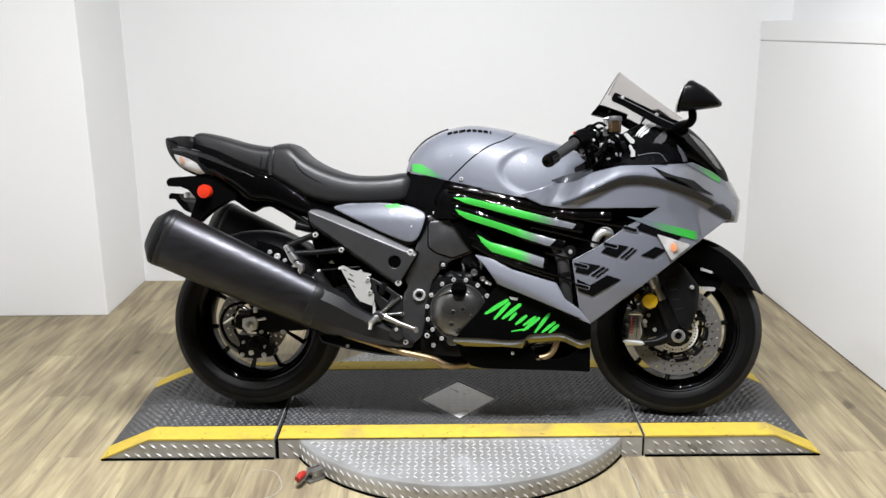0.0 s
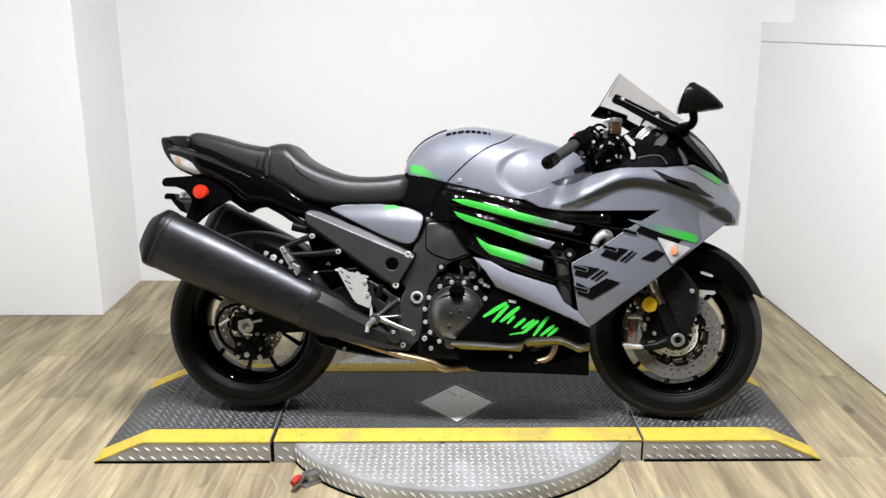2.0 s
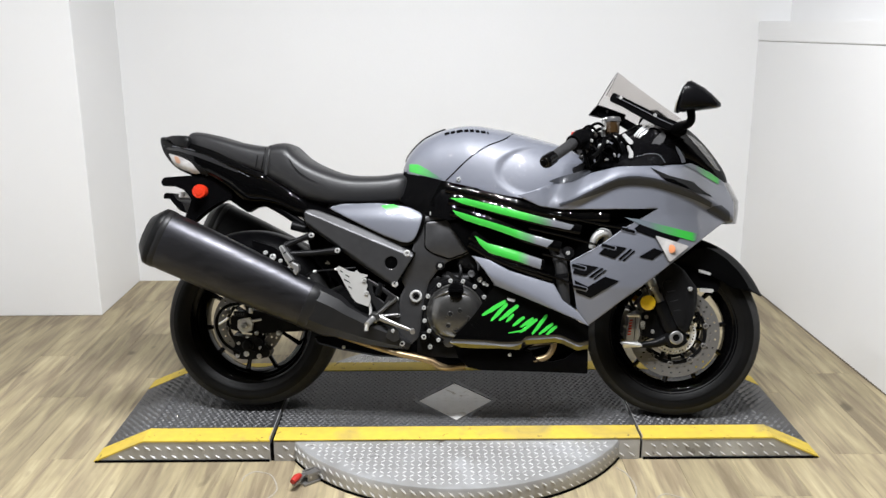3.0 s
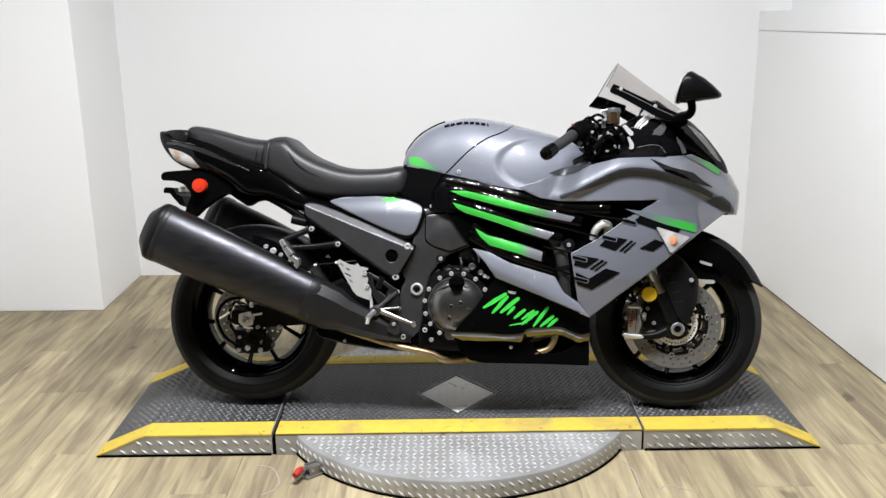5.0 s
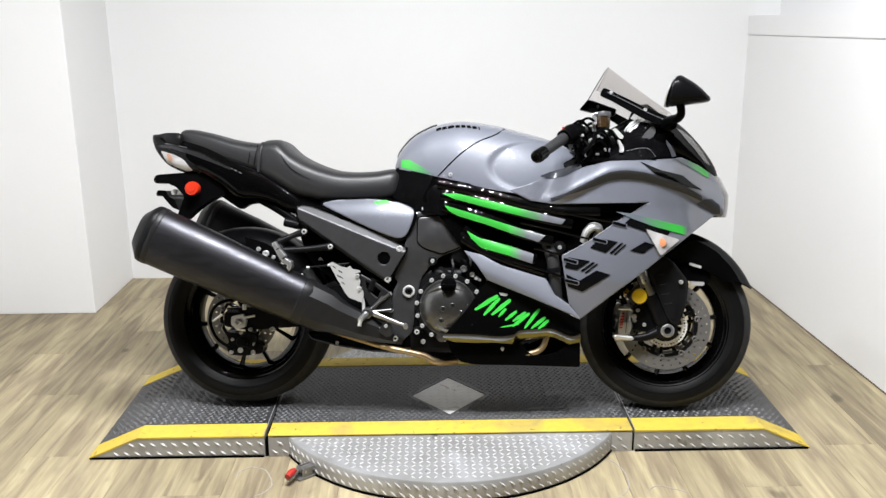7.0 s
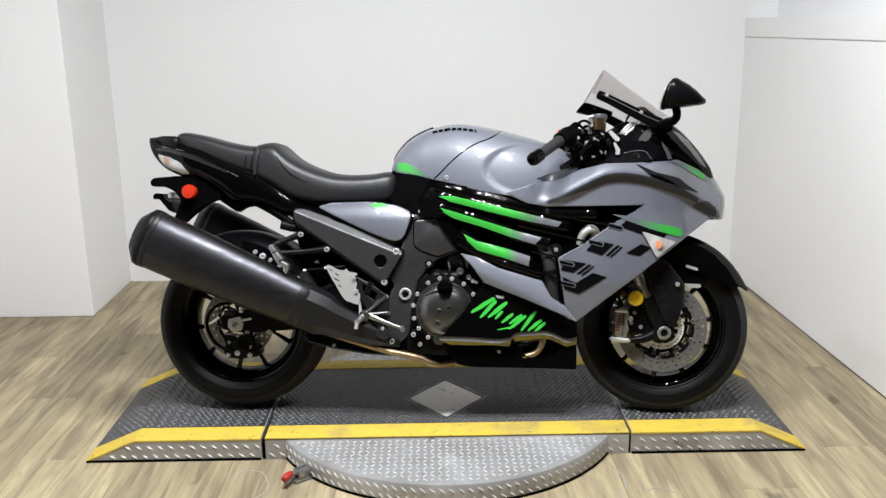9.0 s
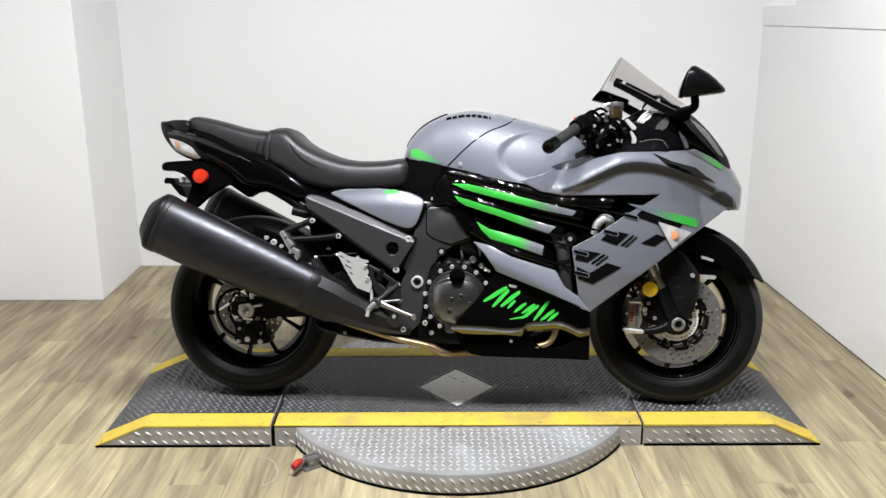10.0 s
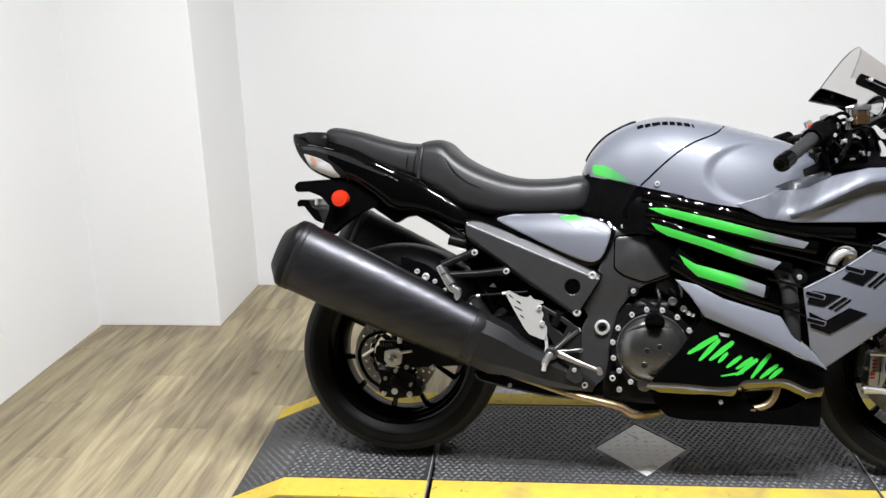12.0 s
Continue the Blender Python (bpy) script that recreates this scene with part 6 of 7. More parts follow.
    part("elbow_pipe", tube([P(1.188, s * 0.215, 0.590), P(1.198, s * 0.225, 0.622), P(1.220, s * 0.228, 0.641), P(1.240, s * 0.220, 0.632), P(1.228, s * 0.20, 0.600)], [0.011, 0.013, 0.0150, 0.013, 0.010], 14), PALE, bike, "pale metal elbow pipe")
    part("frame_boss", lathe([(s * 0.20, 0.022), (s * 0.232, 0.020), (s * 0.234, 0.010), (s * 0.226, 0.008)], 18, (1.110, 0, 0.572)), DARK, bike)
    bolt(1.110, s * 0.230, 0.572, 0.008, bike) if s > 0 else None
    part("inner_panel", slab([(1.052, 0.804), (1.10, 0.808), (1.18, 0.845), (1.295, 0.862), (1.490, 0.868), (1.502, 0.886), (1.474, 0.937), (1.440, 0.968), (1.385, 0.995), (1.32, 0.965), (1.24, 0.92), (1.17, 0.880), (1.12, 0.850), (1.062, 0.840), (1.042, 0.822)], lambda u, w: 0.198 - 0.16 * max(0.0, w - 0.86) - 0.10 * step((1.2 - u) / 0.2) - 0.035 * step((u - 1.40) / 0.12), 0.012, 0.02, s, 0.02, ease=0.006, sink=0.6), PANEL, bike, "grey-black inner cockpit panel")
    part("cockpit_shelf", slab([(1.245, 0.856), (1.303, 0.886), (1.373, 0.901), (1.417, 0.898), (1.428, 0.878), (1.418, 0.866), (1.313, 0.862)], lambda u, w: 0.206 - 0.3 * max(0.0, w - 0.86), 0.012, 0.02, s, 0.012), PANEL, bike, "grey-black cockpit shelf")
    # grey strip painted as the highlight on the panel's front edge
    part("panel_highlight", slab([(1.462, 0.932), (1.478, 0.916), (1.490, 0.895), (1.498, 0.877), (1.484, 0.873), (1.477, 0.895), (1.466, 0.914)], lambda u, w: 0.202 - 0.16 * max(0.0, w - 0.86) - 0.035 * step((u - 1.40) / 0.12), 0.006, 0.02, s, 0.003), GREYSTRIPE, bike, "highlight painted on the panel edge")
    # thin grey line painted as the lit rim of the shelf
    part("shelf_highlight", tube([P(u, s * l, w) for u, l, w in ((1.330, 0.200, 0.892), (1.373, 0.197, 0.901), (1.402, 0.199, 0.899), (1.414, 0.204, 0.886), (1.424, 0.206, 0.872))], 0.0009, 6, 3), GREYSTRIPE, bike)
    part("stalk_block", slab([(1.446, 0.990), (1.488, 0.996), (1.492, 0.972), (1.478, 0.958), (1.450, 0.966)], 0.215, 0.06, 0.1, s, 0.008, ease=0.004), SATIN, bike, "black mirror mounting block")

# nose, headlamp, screen
NOSE = Hull([(1.400, 1.000, 0.86, 0.185), (1.440, 1.020, 0.86, 0.180), (1.479, 1.020, 0.855, 0.165), (1.520, 0.996, 0.85, 0.146), (1.556, 0.967, 0.835, 0.126), (1.590, 0.933, 0.815, 0.106), (1.620, 0.898, 0.79, 0.088), (1.650, 0.858, 0.76, 0.066), (1.668, 0.82, 0.74, 0.04)], 0.55, 0.85)
nc = part("nose_cowl", NOSE.mesh(36), GLOSS, bike, "gloss-black nose cowl under the screen")
for s in (1, -1):
    part("nose_strip", slab([(1.500, 0.972), (1.520, 0.966), (1.557, 0.942), (1.602, 0.893), (1.630, 0.850), (1.608, 0.860), (1.566, 0.905), (1.530, 0.940)], NOSE.lat(0.002), 0.004, 0.012, s, 0.004), STRIP_GREY, nc, "smoky grey strip along the nose edge")
edge_u = along([(0.66, 1.655), (0.68, 1.668), (0.745, 1.674), (0.767, 1.664), (0.814, 1.640), (0.847, 1.60)])
lamp_loops = [[P(edge_u(w) - 0.012 + 0.050 * (1 - g * g), 0.090 * g, w) for g in (-1 + 2 * k / 16 for k in range(17))] + [P(edge_u(w) - 0.05, 0.07 * g, w) for g in (1, 0, -1)] for w in (0.672, 0.69, 0.72, 0.75, 0.78, 0.81, 0.835)]
part("headlamp", rings(lamp_loops), HEADLAMP, bike, "clear headlamp lens at the nose")


def screen_point(d, g):
    c = Vector((1.286 + 0.214 * d, 1.194 - 0.160 * d - 0.010 * d * (1 - d)))
    e = Vector((1.230 + 0.238 * d, 1.092 - 0.122 * d))
    k = abs(g) ** 2.5
    p = c + (e - c) * k
    return P(p.x, (0.195 + 0.010 * d) * g, p.y)


sl = [[screen_point(k / 14, -1 + 2 * j / 24) for j in range(25)] for k in range(15)]
sheet = rings(sl, False, False)
ws = part("windscreen", sheet, SMOKE, bike, "smoked clear windscreen")
part("screen_bead", tube([screen_point(0.0, -1 + 2 * j / 24) for j in range(25)], 0.0016, 6, 2), SMOKE_EDGE, ws)
part("dash_corner", slab([(1.205, 1.070), (1.235, 1.106), (1.256, 1.101), (1.342, 1.070), (1.334, 1.044), (1.248, 1.060)], 0.197, 0.03, 0.1, -1, 0.006), SATIN, bike)
for s in (1, -1):
    part("screen_trim", slab([(1.241, 1.081), (1.252, 1.102), (1.287, 1.086), (1.343, 1.058), (1.398, 1.030), (1.472, 1.000), (1.470, 0.980), (1.425, 0.980), (1.387, 0.996), (1.325, 1.031), (1.278, 1.058), (1.244, 1.073)], lambda u, w: 0.197 + 0.010 * step((u - 1.25) / 0.2), 0.008, 0.03, s, 0.006), SATIN, bike, "black screen edge trim")
    part("trim_line", tube([P(u, s * 0.2065, w) for u, w in ((1.262, 1.086), (1.33, 1.052), (1.40, 1.016), (1.45, 0.994))], 0.0014, 6), GREYSTRIPE, bike)
    for u, w in ((1.276, 1.084), (1.388, 1.027)):
        bolt(u, s * 0.202, w, 0.0065, bike, PALE)
    # mirrors
    stations = [(1.440, 1.024, 1.092, 0.058), (1.450, 1.020, 1.110, 0.070), (1.460, 1.020, 1.112, 0.071), (1.482, 1.022, 1.106, 0.066), (1.510, 1.025, 1.089, 0.056), (1.532, 1.027, 1.070, 0.044), (1.548, 1.029, 1.053, 0.030), (1.558, 1.033, 1.043, 0.010)]
    loops = []
    for u, lo, hi, hw in stations:
        ring = []
        for k in range(24):
            g = 2 * math.pi * k / 24
            cs, sn = math.cos(g), math.sin(g)
            ring.append(P(u + 0.012 * sn * (u < 1.47), s * (0.375 + hw * math.copysign(abs(cs) ** 0.7, cs)), (lo + hi) / 2 + (hi - lo) / 2 * math.copysign(abs(sn) ** 0.7, sn)))
        loops.append(ring)
    turn = Matrix.Translation(P(1.47, s * 0.375, 0)) @ pose(0, 0, 0, 0, 0, -15 * s) @ Matrix.Translation(-P(1.47, s * 0.375, 0))
    mir = part("mirror", moved(rings(loops), turn), POD, bike, "satin-black mirror pod on a stalk")
    part("mirror_glass", moved(rings([[P(1.4385 + 0.012 * math.sin(g), s * (0.375 + q * 0.050 * math.cos(g)), 1.058 + q * 0.029 * math.sin(g)) for g in (2 * math.pi * k / 24 for k in range(24))] for q in (1.0, 0.3)], True), turn), MIRROR, mir)
    part("mirror_frame", moved(tube([P(1.442 + 0.012 * math.sin(g), s * (0.375 + 0.060 * math.cos(g)), 1.059 + 0.037 * math.sin(g)) for g in (2 * math.pi * k / 16 for k in range(17))], 0.006, 8, 2), turn), SATIN, mir)
    part("mirror_edge", moved(tube([P(1.437 + 0.014 * math.sin(g), s * (0.375 + 0.064 * math.cos(g)), 1.061 + 0.043 * math.sin(g)) for g in (2 * math.pi * k / 16 for k in range(17))], 0.0022, 6, 2), turn), PALE, mir, "thin bright mirror edge")
    part("stalk", tube([P(1.474, s * 0.345, 1.030), P(1.480, s * 0.335, 1.004), P(1.477, s * 0.305, 0.990), P(1.466, s * 0.25, 0.988), P(1.455, s * 0.19, 0.982)], [0.013, 0.013, 0.014, 0.016, 0.018], 12), SATIN, mir)

# cockpit
part("instrument_panel", moved(box(-0.05, 0.05, -0.13, 0.13, -0.05, 0.05, 0.02, 3), Matrix.Translation(P(1.34, 0, 0.945)) @ pose(0, 0, 0, 0, -30, 0)), SATIN, bike, "black instrument panel")
part("cockpit_fill", box(1.10, 1.44, -0.12, 0.12, 0.78, 0.90, 0.03), SATIN, bike)
part("top_yoke", moved(box(-0.05, 0.04, -0.14, 0.14, -0.015, 0.015, 0.008), Matrix.Translation(P(1.21, 0, 0.945)) @ pose(0, 0, 0, 0, -23, 0)), DARK, bike)
for s in (1, -1):
    hb = part("handlebar", tube([P(1.205, s * 0.12, 0.965), P(1.165, s * 0.22, 0.955), P(1.121, s * 0.29, 0.930), P(1.027, s * 0.40, 0.861)], 0.011, 12), DARK, bike)
    part("grip", tube([P(1.046, s * 0.378, 0.875), P(1.085, s * 0.333, 0.904), P(1.121, s * 0.290, 0.931)], [0.0165, 0.0175, 0.018], 16), GRIP, hb, "dark grey rubber grip")
    part("grip_flange", tube([P(1.116, s * 0.296, 0.927), P(1.122, s * 0.288, 0.932)], 0.026, 18), SATIN, hb)
    part("bar_end", tube([P(1.021, s * 0.407, 0.857), P(1.028, s * 0.399, 0.862), P(1.049, s * 0.375, 0.877)], [0.018, 0.0215, 0.0205], 18), GLOSS, hb, "gloss-black bar end weight")
    part("bar_end_bore", tube([P(1.0185, s * 0.410, 0.855), P(1.021, s * 0.407, 0.857)], 0.010, 12), SATIN, hb)
    part("switch_housing", join(tube([P(1.124, s * 0.286, 0.933), P(1.140, s * 0.266, 0.944), P(1.166, s * 0.236, 0.956)], [0.024, 0.030, 0.028], 16), moved(box(-0.022, 0.022, -0.022, 0.022, -0.026, 0.026, 0.008), Matrix.Translation(P(1.150, s * 0.255, 0.935)))), SATIN, hb)
    part("kill_switch", moved(box(-0.007, 0.007, -0.006, 0.006, -0.007, 0.007, 0.003), Matrix.Translation(P(1.118, s * 0.270, 0.958))), RED, hb, "small red switch")
    part("lever", tube([P(1.225, s * 0.225, 0.945), P(1.214, s * 0.26, 0.922), P(1.194, s * 0.30, 0.897), P(1.174, s * 0.345, 0.876)], [0.011, 0.009, 0.008, 0.009], 10, 5, 0.6), SATIN, hb, "black control lever")
    part("master_cylinder", tube([P(1.205, s * 0.20, 0.955), P(1.250, s * 0.205, 0.950)], [0.018, 0.016], 14), DARK, hb)
res = part("fluid_reservoir", moved(rings([[Vector((r * math.cos(a), r * math.sin(a), z)) for a in (2 * math.pi * k / 20 for k in range(20))] for r, z in ((0.017, -0.028), (0.022, -0.024), (0.023, 0.014), (0.023, 0.016))]), Matrix.Translation(P(1.250, 0.215, 0.992))), BOWL, bike, "smoked brake fluid reservoir")
part("cap", moved(rings([[Vector((r * math.cos(a), r * math.sin(a), z)) for a in (2 * math.pi * k / 20 for k in range(20))] for r, z in ((0.025, 0.012), (0.026, 0.020), (0.024, 0.027), (0.016, 0.028))]), Matrix.Translation(P(1.250, 0.215, 0.992))), CAPGREY, res, "grey reservoir cap")
for du in (-0.034, -0.027):
    part("reservoir_post", tube([P(1.250 + du, 0.222, 0.955), P(1.250 + du, 0.222, 1.012)], 0.0028, 8), SILVER, bike)
part("reservoir_clip", tube([P(1.212, 0.222, 1.010), P(1.235, 0.228, 1.014), P(1.262, 0.228, 1.012)], 0.003, 8), SILVER, bike)
for s in (1, -1):
    part("fork_cap", moved(rings([[Vector((r * math.cos(a), r * math.sin(a), z)) for a in (2 * math.pi * k / 18 for k in range(18))] for r, z in ((0.026, 0.0), (0.026, 0.025), (0.012, 0.03), (0.012, 0.045), (0.008, 0.047))]), Matrix.Translation(P(1.205, s * 0.10, 0.96)) @ pose(0, 0, 0, 0, -24, 0)), SILVER, bike)
for pts, r in (([(1.16, 0.24, 0.975), (1.20, 0.25, 0.995), (1.24, 0.20, 0.965), (1.27, 0.15, 0.90)], 0.0045), ([(1.14, 0.26, 0.965), (1.17, 0.27, 0.985), (1.21, 0.22, 0.955), (1.24, 0.16, 0.89)], 0.004), ([(1.25, 0.20, 0.93), (1.28, 0.19, 0.91), (1.27, 0.16, 0.87), (1.22, 0.13, 0.84)], 0.0055),
               ([(1.18, 0.23, 0.93), (1.21, 0.24, 0.89), (1.19, 0.20, 0.86), (1.16, 0.15, 0.85)], 0.005), ([(1.15, 0.25, 0.92), (1.165, 0.25, 0.87), (1.18, 0.21, 0.85), (1.24, 0.15, 0.85)], 0.006), ([(1.23, 0.21, 0.97), (1.27, 0.24, 0.955), (1.30, 0.19, 0.92), (1.30, 0.14, 0.87)], 0.005)):
    part("cable", tube([P(*p) for p in pts], r, 8, 6), SATIN, bike)
for k in range(6):
    q = k / 5
    part("cable_sheath", tube([P(1.312 + 0.012 * q, 0.150, 0.915 - 0.004 * q), P(1.318 + 0.012 * q, 0.172 - 0.008 * (k % 2), 0.939 - 0.006 * q), P(1.329 + 0.016 * q, 0.180 - 0.006 * (k % 2), 0.964 - 0.011 * q), P(1.347 + 0.014 * q, 0.178, 0.985 - 0.015 * q), P(1.369 + 0.010 * q, 0.170, 0.997 - 0.009 * q), P(1.392, 0.150, 1.001 - 0.003 * q)], 0.0036, 8),
         (PALE, SILVER, PALE, GREYSTRIPE, PALE, SILVER)[k], bike, "grey braided cable sheath")
part("gauge_bracket", slab([(1.379, 0.928), (1.389, 0.950), (1.416, 0.977), (1.428, 0.963), (1.420, 0.940), (1.398, 0.927)], 0.186, 0.02, 0.1, 1, 0.006), CAPGREY, bike, "grey gauge bracket")
for k in range(14):
    a = 2.4 * k
    c = (1.200 + 0.045 * math.cos(a), 0.205 + 0.02 * math.sin(1.7 * k), 0.925 + 0.040 * math.sin(a))
    part("cable", tube([P(c[0] - 0.03, c[1], c[2] + 0.012 * math.cos(k)), P(c[0], c[1] + 0.015, c[2] + 0.018), P(c[0] + 0.028, c[1] - 0.01, c[2] - 0.012), P(c[0] + 0.035, c[1] - 0.03, c[2] - 0.04)], 0.0035 + 0.0008 * (k % 3), 7, 4), SATIN, bike)
part("bracket", slab([(1.165, 0.90), (1.21, 0.93), (1.27, 0.94), (1.30, 0.90), (1.27, 0.85), (1.19, 0.845), (1.16, 0.87)], 0.165, 0.05, 0.1, 1, 0.012), SATIN, bike, "black control bracket")
part("lever_tab", slab([(1.281, 0.963), (1.291, 0.968), (1.319, 0.941), (1.316, 0.931), (1.305, 0.933)], 0.205, 0.006, 0.1, 1, 0.003), PALE, bike, "bright alloy tab")
part("lever_end", slab([(1.297, 0.926), (1.304, 0.929), (1.320, 0.904), (1.319, 0.887), (1.304, 0.887), (1.307, 0.901)], 0.208, 0.010, 0.1, 1, 0.004), PALE, bike, "bright alloy lever end")
for u, w, l in ((1.178, 0.938, 0.262), (1.195, 0.968, 0.235), (1.222, 0.980, 0.235), (1.232, 0.938, 0.228), (1.208, 0.925, 0.245), (1.26, 0.898, 0.205)):
    bolt(u, l, w, 0.006, bike)

# added silver and grey bits for the glints and small bright parts here
for k in range(9):
    u, w = 1.165 + 0.013 * k, 0.905 + 0.030 * math.sin(2.3 * k)
    part("glint_bit", moved(box(-0.006, 0.006, -0.004, 0.004, -0.003, 0.003, 0.001), Matrix.Translation(P(u, 0.232, w)) @ pose(0, 0, 0, 0, 35 * k, 0)), SILVER if k % 2 else GREYSTRIPE, bike)
for k in range(5):
    part("wire", tube([P(0.80 + 0.012 * k, 0.19, 0.55 - 0.01 * k), P(0.815 + 0.012 * k, 0.205, 0.525 - 0.012 * k), P(0.81 + 0.016 * k, 0.20, 0.49 - 0.012 * k)], 0.0035, 7), (GREYSTRIPE, SATIN, DARK, SATIN, GREYSTRIPE)[k], bike)

# foot controls
for s in (1, -1):
    part("peg_hanger", join(tube([P(0.255, s * 0.212, 0.620), P(0.215, s * 0.222, 0.606), P(0.165, s * 0.235, 0.583)], [0.014, 0.010, 0.012], 10), tube([P(0.344, s * 0.212, 0.570), P(0.27, s * 0.222, 0.562), P(0.185, s * 0.235, 0.556)], [0.014, 0.010, 0.012], 10), tube([P(0.165, s * 0.235, 0.585), P(0.19, s * 0.238, 0.550), P(0.215, s * 0.240, 0.508)], 0.009, 10)), DARK, bike, "dark passenger peg hanger")
    part("passenger_peg", slab([(0.154, 0.580), (0.164, 0.588), (0.183, 0.561), (0.202, 0.540), (0.198, 0.533), (0.220, 0.521), (0.222, 0.503), (0.212, 0.488), (0.204, 0.500), (0.206, 0.510), (0.192, 0.515), (0.176, 0.538)], 0.272, 0.03, 0.1, s, 0.003, ease=0.002), SILVER, bike, "silver folded passenger peg")
    for k in (1, 3):
        part("peg_rib", slab(band([(0.158 + 0.011 * k, 0.574 - 0.0145 * k), (0.169 + 0.011 * k, 0.581 - 0.0145 * k)], 0.0016), 0.2735, 0.002, 0.1, s, 0.0), DARK, bike)
    slots = [[(0.352, 0.508), (0.363, 0.500), (0.364, 0.495), (0.352, 0.503)], [(0.372, 0.493), (0.385, 0.485), (0.385, 0.480), (0.372, 0.488)], [(0.367, 0.477), (0.388, 0.466), (0.389, 0.461), (0.367, 0.472)], [(0.382, 0.454), (0.394, 0.446), (0.394, 0.441), (0.383, 0.449)]]
    part("heel_guard", slab([(0.340, 0.513), (0.351, 0.519), (0.382, 0.503), (0.402, 0.500), (0.411, 0.507), (0.419, 0.496), (0.446, 0.491), (0.447, 0.485), (0.428, 0.480), (0.440, 0.470), (0.447, 0.455), (0.443, 0.438), (0.457, 0.420), (0.457, 0.402), (0.450, 0.384), (0.409, 0.399), (0.396, 0.414), (0.366, 0.465)], 0.238, 0.004, 0.1, s, 0.003, slots), PALE, bike, "pale alloy heel guard with slots")
    pb = part("peg_bracket", slab([(0.440, 0.478), (0.493, 0.450), (0.545, 0.414), (0.553, 0.350), (0.500, 0.340), (0.478, 0.362), (0.447, 0.415)], 0.212, 0.012, 0.1, s, 0.008, [[(0.460, 0.454), (0.488, 0.438), (0.512, 0.420), (0.500, 0.396), (0.480, 0.412), (0.462, 0.428)]], ease=0.002, sink=0.8), SHIELD, bike, "dark grey foot peg bracket plate")
    for pts in ([(0.472, 0.348), (0.500, 0.378), (0.521, 0.402)], [(0.472, 0.350), (0.510, 0.353), (0.549, 0.357)], [(0.470, 0.350), (0.505, 0.380), (0.541, 0.410)]):
        part("bracket_arm", tube([P(u, s * (0.226 - 0.012 * k / 2), w) for k, (u, w) in enumerate(pts)], [0.010, 0.006, 0.006], 10, 4), COVER, pb)
    part("peg_hub", lathe([(s * 0.20, 0.018), (s * 0.240, 0.018), (s * 0.246, 0.013), (s * 0.247, 0.004)], 18, (0.470, 0, 0.348)), COVER, pb)
    part("rider_peg", tube([P(0.468, s * 0.235, 0.346), P(0.462, s * 0.26, 0.340), P(0.456, s * 0.305, 0.332)], [0.012, 0.010, 0.009], 12), SILVER, bike, "bright alloy rider foot peg")
    part("pedal", join(tube([P(0.490, s * 0.232, 0.346), P(0.54, s * 0.242, 0.328), P(0.598, s * 0.245, 0.308)], [0.010, 0.0065, 0.0045], 10, 4, 0.7), tube([P(0.598, s * 0.238, 0.309), P(0.602, s * 0.262, 0.305)], 0.008, 12)), STEEL, bike, "bright alloy pedal")
part("peg_feeler", tube([P(0.457, 0.300, 0.335), P(0.453, 0.300, 0.312)], [0.006, 0.0065], 8), PALE, bike)
part("linkage", slab([(0.508, 0.283), (0.513, 0.300), (0.529, 0.319), (0.549, 0.314), (0.555, 0.275), (0.537, 0.266)], 0.236, 0.02, 0.1, 1, 0.008), COVER, bike)
bolt(0.533, 0.237, 0.305, 0.007, bike)
part("brake_rod", tube([P(0.452, 0.222, 0.395), P(0.456, 0.225, 0.37), P(0.455, 0.228, 0.345)], 0.005, 8), PALE, bike)
for u, w in ((0.436, 0.473), (0.444, 0.430)):
    bolt(u, 0.239, w, 0.008, bike, PALE)
part("rear_master", tube([P(0.49, 0.20, 0.46), P(0.475, 0.205, 0.42)], [0.014, 0.012], 12), DARK, bike)
part("rear_hose", tube([P(0.40, 0.19, 0.512), P(0.350, 0.20, 0.507), P(0.311, 0.20, 0.503), P(0.266, 0.20, 0.498), P(0.237, 0.20, 0.486), P(0.234, 0.20, 0.467)], 0.0030, 8), DARK, bike)
for u, w in ((0.262, 0.497), (0.335, 0.506)):
    part("hose_clip", tube([P(u - 0.005, 0.203, w), P(u + 0.005, 0.203, w + 0.001)], 0.0045, 8), PALE, bike)
part("brake_line_fitting", tube([P(0.238, 0.20, 0.476), P(0.252, 0.20, 0.440)], 0.0048, 8), PALE, bike)
part("reed_bracket", slab([(0.292, 0.523), (0.302, 0.534), (0.312, 0.521)], 0.19, 0.004, 0.1, 1, 0.002), PALE, bike)
part("shock_reservoir", tube([P(0.170, 0.150, 0.652), P(0.222, 0.150, 0.640)], 0.016, 14), DARK, bike)
part("inner_fill", slab([(0.205, 0.70), (0.30, 0.70), (0.56, 0.56), (0.56, 0.34), (0.44, 0.36), (0.34, 0.44), (0.245, 0.52), (0.213, 0.60)], 0.10, 0.2, 0.1, 1, 0.01), SATIN, bike, "black inner bodywork behind the pegs")
part("radiator", box(1.06, 1.11, -0.19, 0.19, 0.30, 0.66, 0.01), SATIN, bike)
part("inner_core", box(0.92, 1.22, -0.17, 0.17, 0.52, 0.80, 0.03), SATIN, bike)


# ---- floor planks ----
PLANK_W, PLANK_L = 0.182, 1.22
plank_meshes = {}


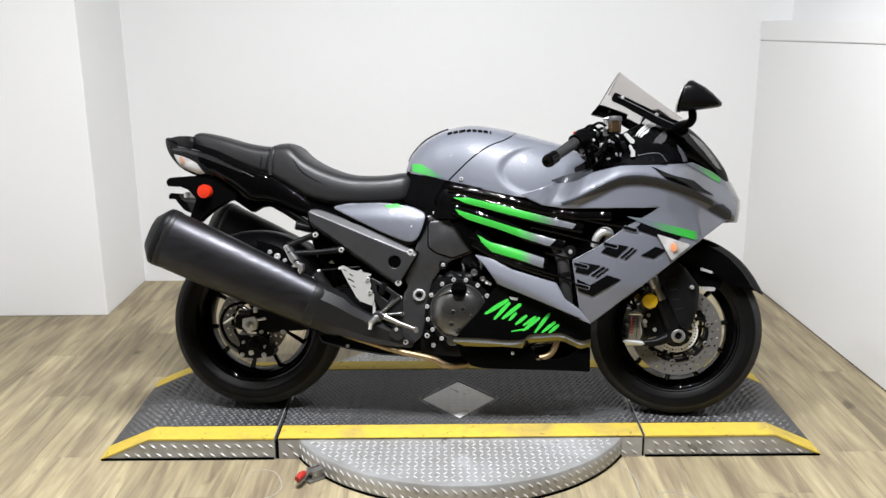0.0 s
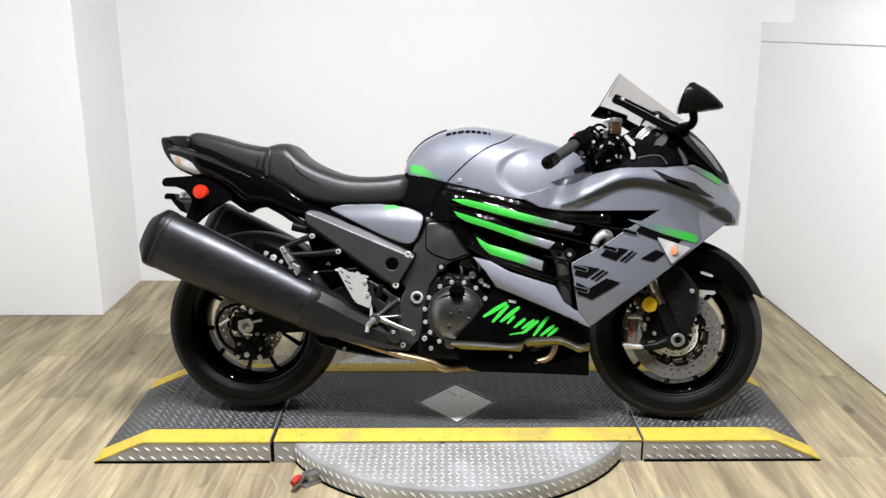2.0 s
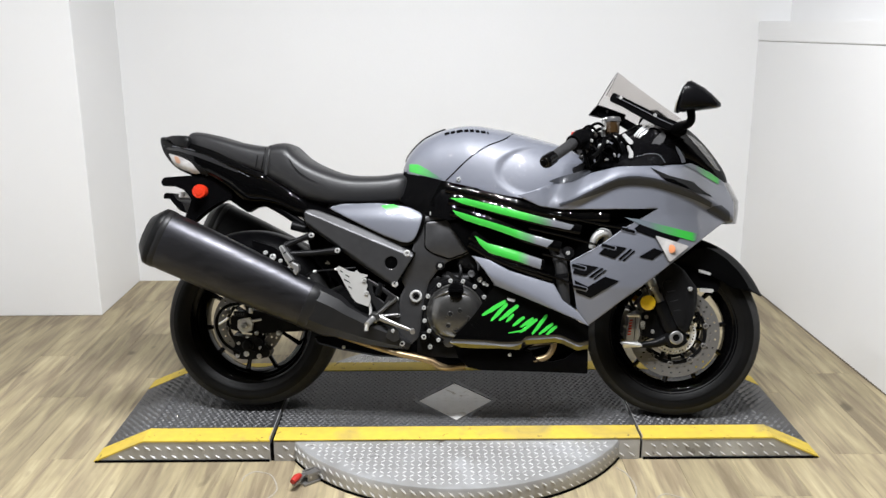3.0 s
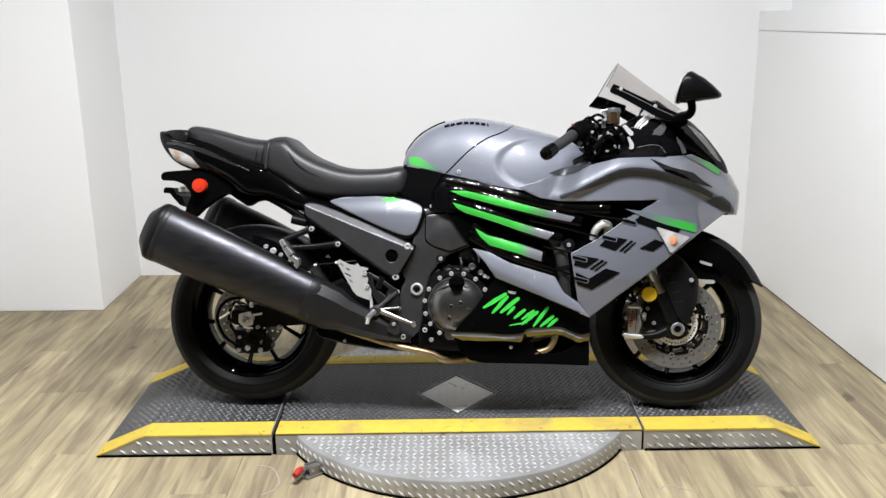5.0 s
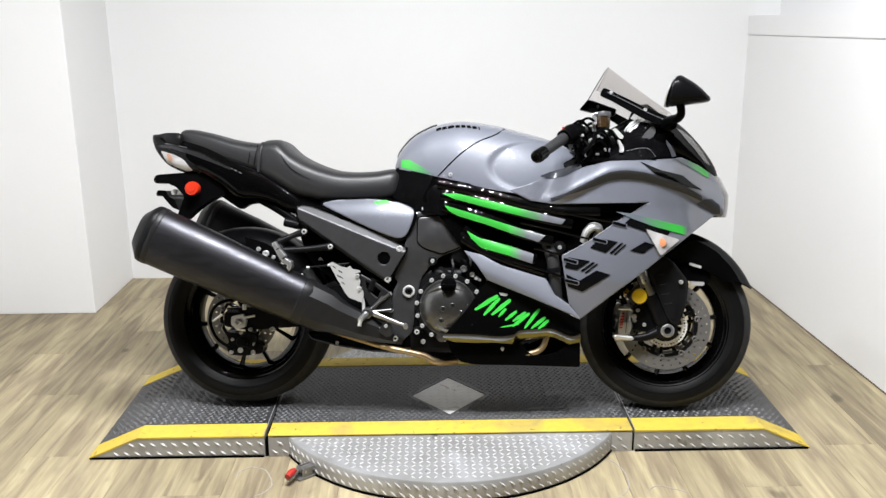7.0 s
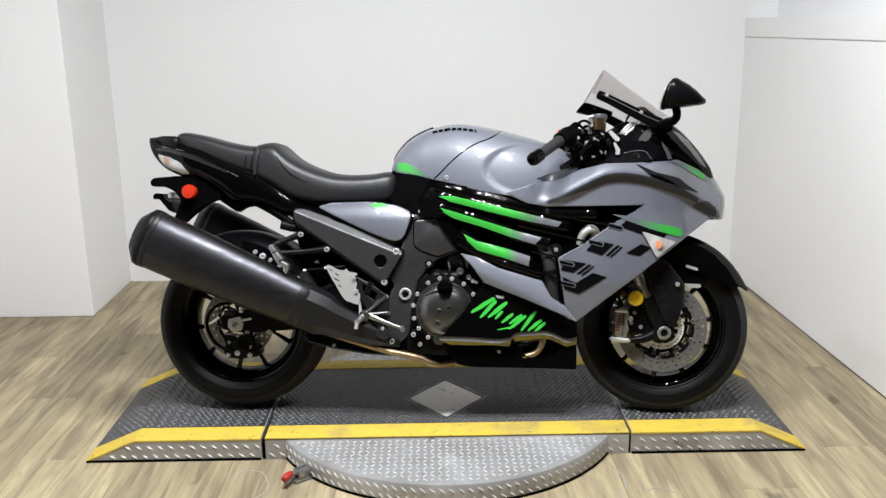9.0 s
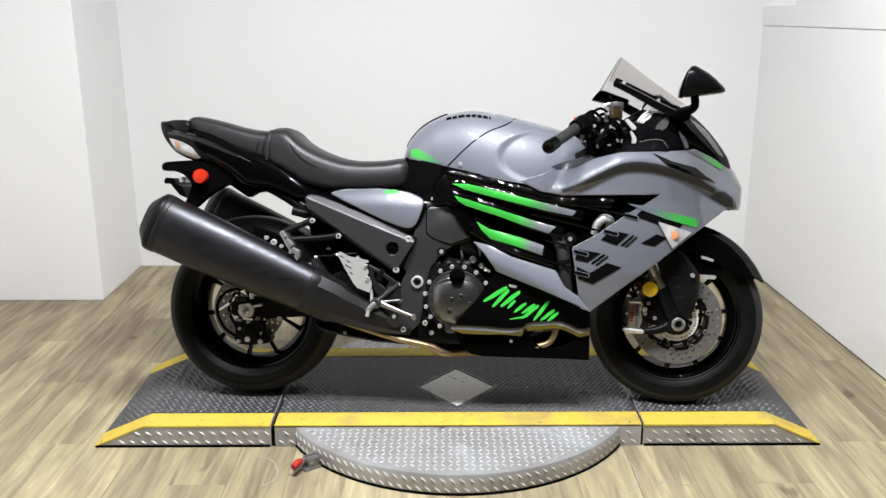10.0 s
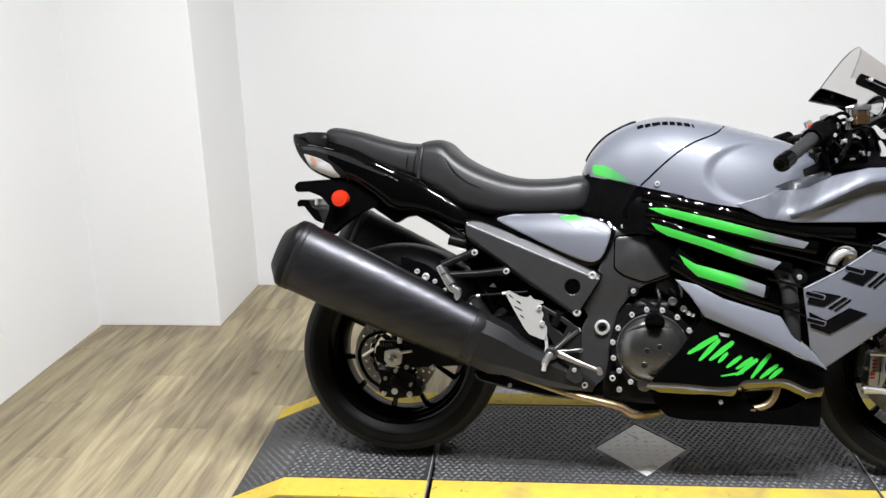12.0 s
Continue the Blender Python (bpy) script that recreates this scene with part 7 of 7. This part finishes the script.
def plank_mesh(length):
    if length not in plank_meshes:
        bm = box(0.0002, PLANK_W - 0.0002, 0.0002, length - 0.0002, -0.0055, 0.0, 0.0008, 1)
        me = bpy.data.meshes.new("plank")
        bm.to_mesh(me)
        bm.free()
        me.materials.append(OAK)
        plank_meshes[length] = me
    return plank_meshes[length]


far = bmesh.new()
x, col = ROOM_LEFT - 0.06 - 21 * PLANK_W, -21
while x < ADDED_HALL_X - PLANK_W:
    y = -7.0 - [0.0, 0.52, 0.93, 0.27, 0.71][col % 5]
    while y < ROOM_BACK:
        stop = min(PLANK_L, round(ROOM_BACK + 0.05 - y, 2))
        near = ROOM_LEFT - 0.07 < x < 2.05 and y > -2.2
        if near:
            ob = new("plank", plank_mesh(stop))
            ob.matrix_basis = Matrix.Translation((x, y, 0))
            ob.parent = floor
        elif y < 2.4:
            far.faces.new([far.verts.new((x + a, y + c, -0.0006)) for a, c in ((0.0003, 0.0003), (PLANK_W - 0.0003, 0.0003), (PLANK_W - 0.0003, stop - 0.0003), (0.0003, stop - 0.0003))])
        y += PLANK_L
    x += PLANK_W
    col += 1
rest = part("far_planks", far, OAK, floor, smooth=False)
rest["kind"] = "stuff"

# ---- curled outlines of old tape left on the planks ----
OUTLINES = [[(-0.617, 2.600), (-0.614, 2.632), (-0.591, 2.662), (-0.560, 2.658), (-0.531, 2.641), (-0.506, 2.590), (-0.496, 2.542), (-0.512, 2.500), (-0.540, 2.478)],
            [(0.600, 2.676), (0.620, 2.650), (0.631, 2.616), (0.638, 2.580), (0.638, 2.543), (0.630, 2.500), (0.612, 2.464), (0.585, 2.440)],
            [(0.684, 2.460), (0.695, 2.486), (0.724, 2.505), (0.762, 2.486), (0.806, 2.462)]]
for k, line in enumerate(OUTLINES):
    path = smooth_path([(x, y, 0.0) for x, y in line], 6)
    mark = bmesh.new()
    rows = []
    for j, p in enumerate(path):
        d = (path[min(j + 1, len(path) - 1)] - path[max(j - 1, 0)]).normalized()
        half = 0.0022 + 0.0016 * noise.noise(Vector((0.7 * j, 3.1 * k, 0.0)))
        n = Vector((-d.y, d.x, 0)) * half
        rows.append([mark.verts.new(p + n + Vector((0, 0, z))) for z in (0.0004, 0.0009)] + [mark.verts.new(p - n + Vector((0, 0, z))) for z in (0.0009, 0.0004)])
    for a, b in zip(rows, rows[1:]):
        for j in range(3):
            mark.faces.new((a[j], a[j + 1], b[j + 1], b[j]))
    part("tape_residue", mark, RESIDUE, floor, "grey curled outline of old tape", smooth=False)
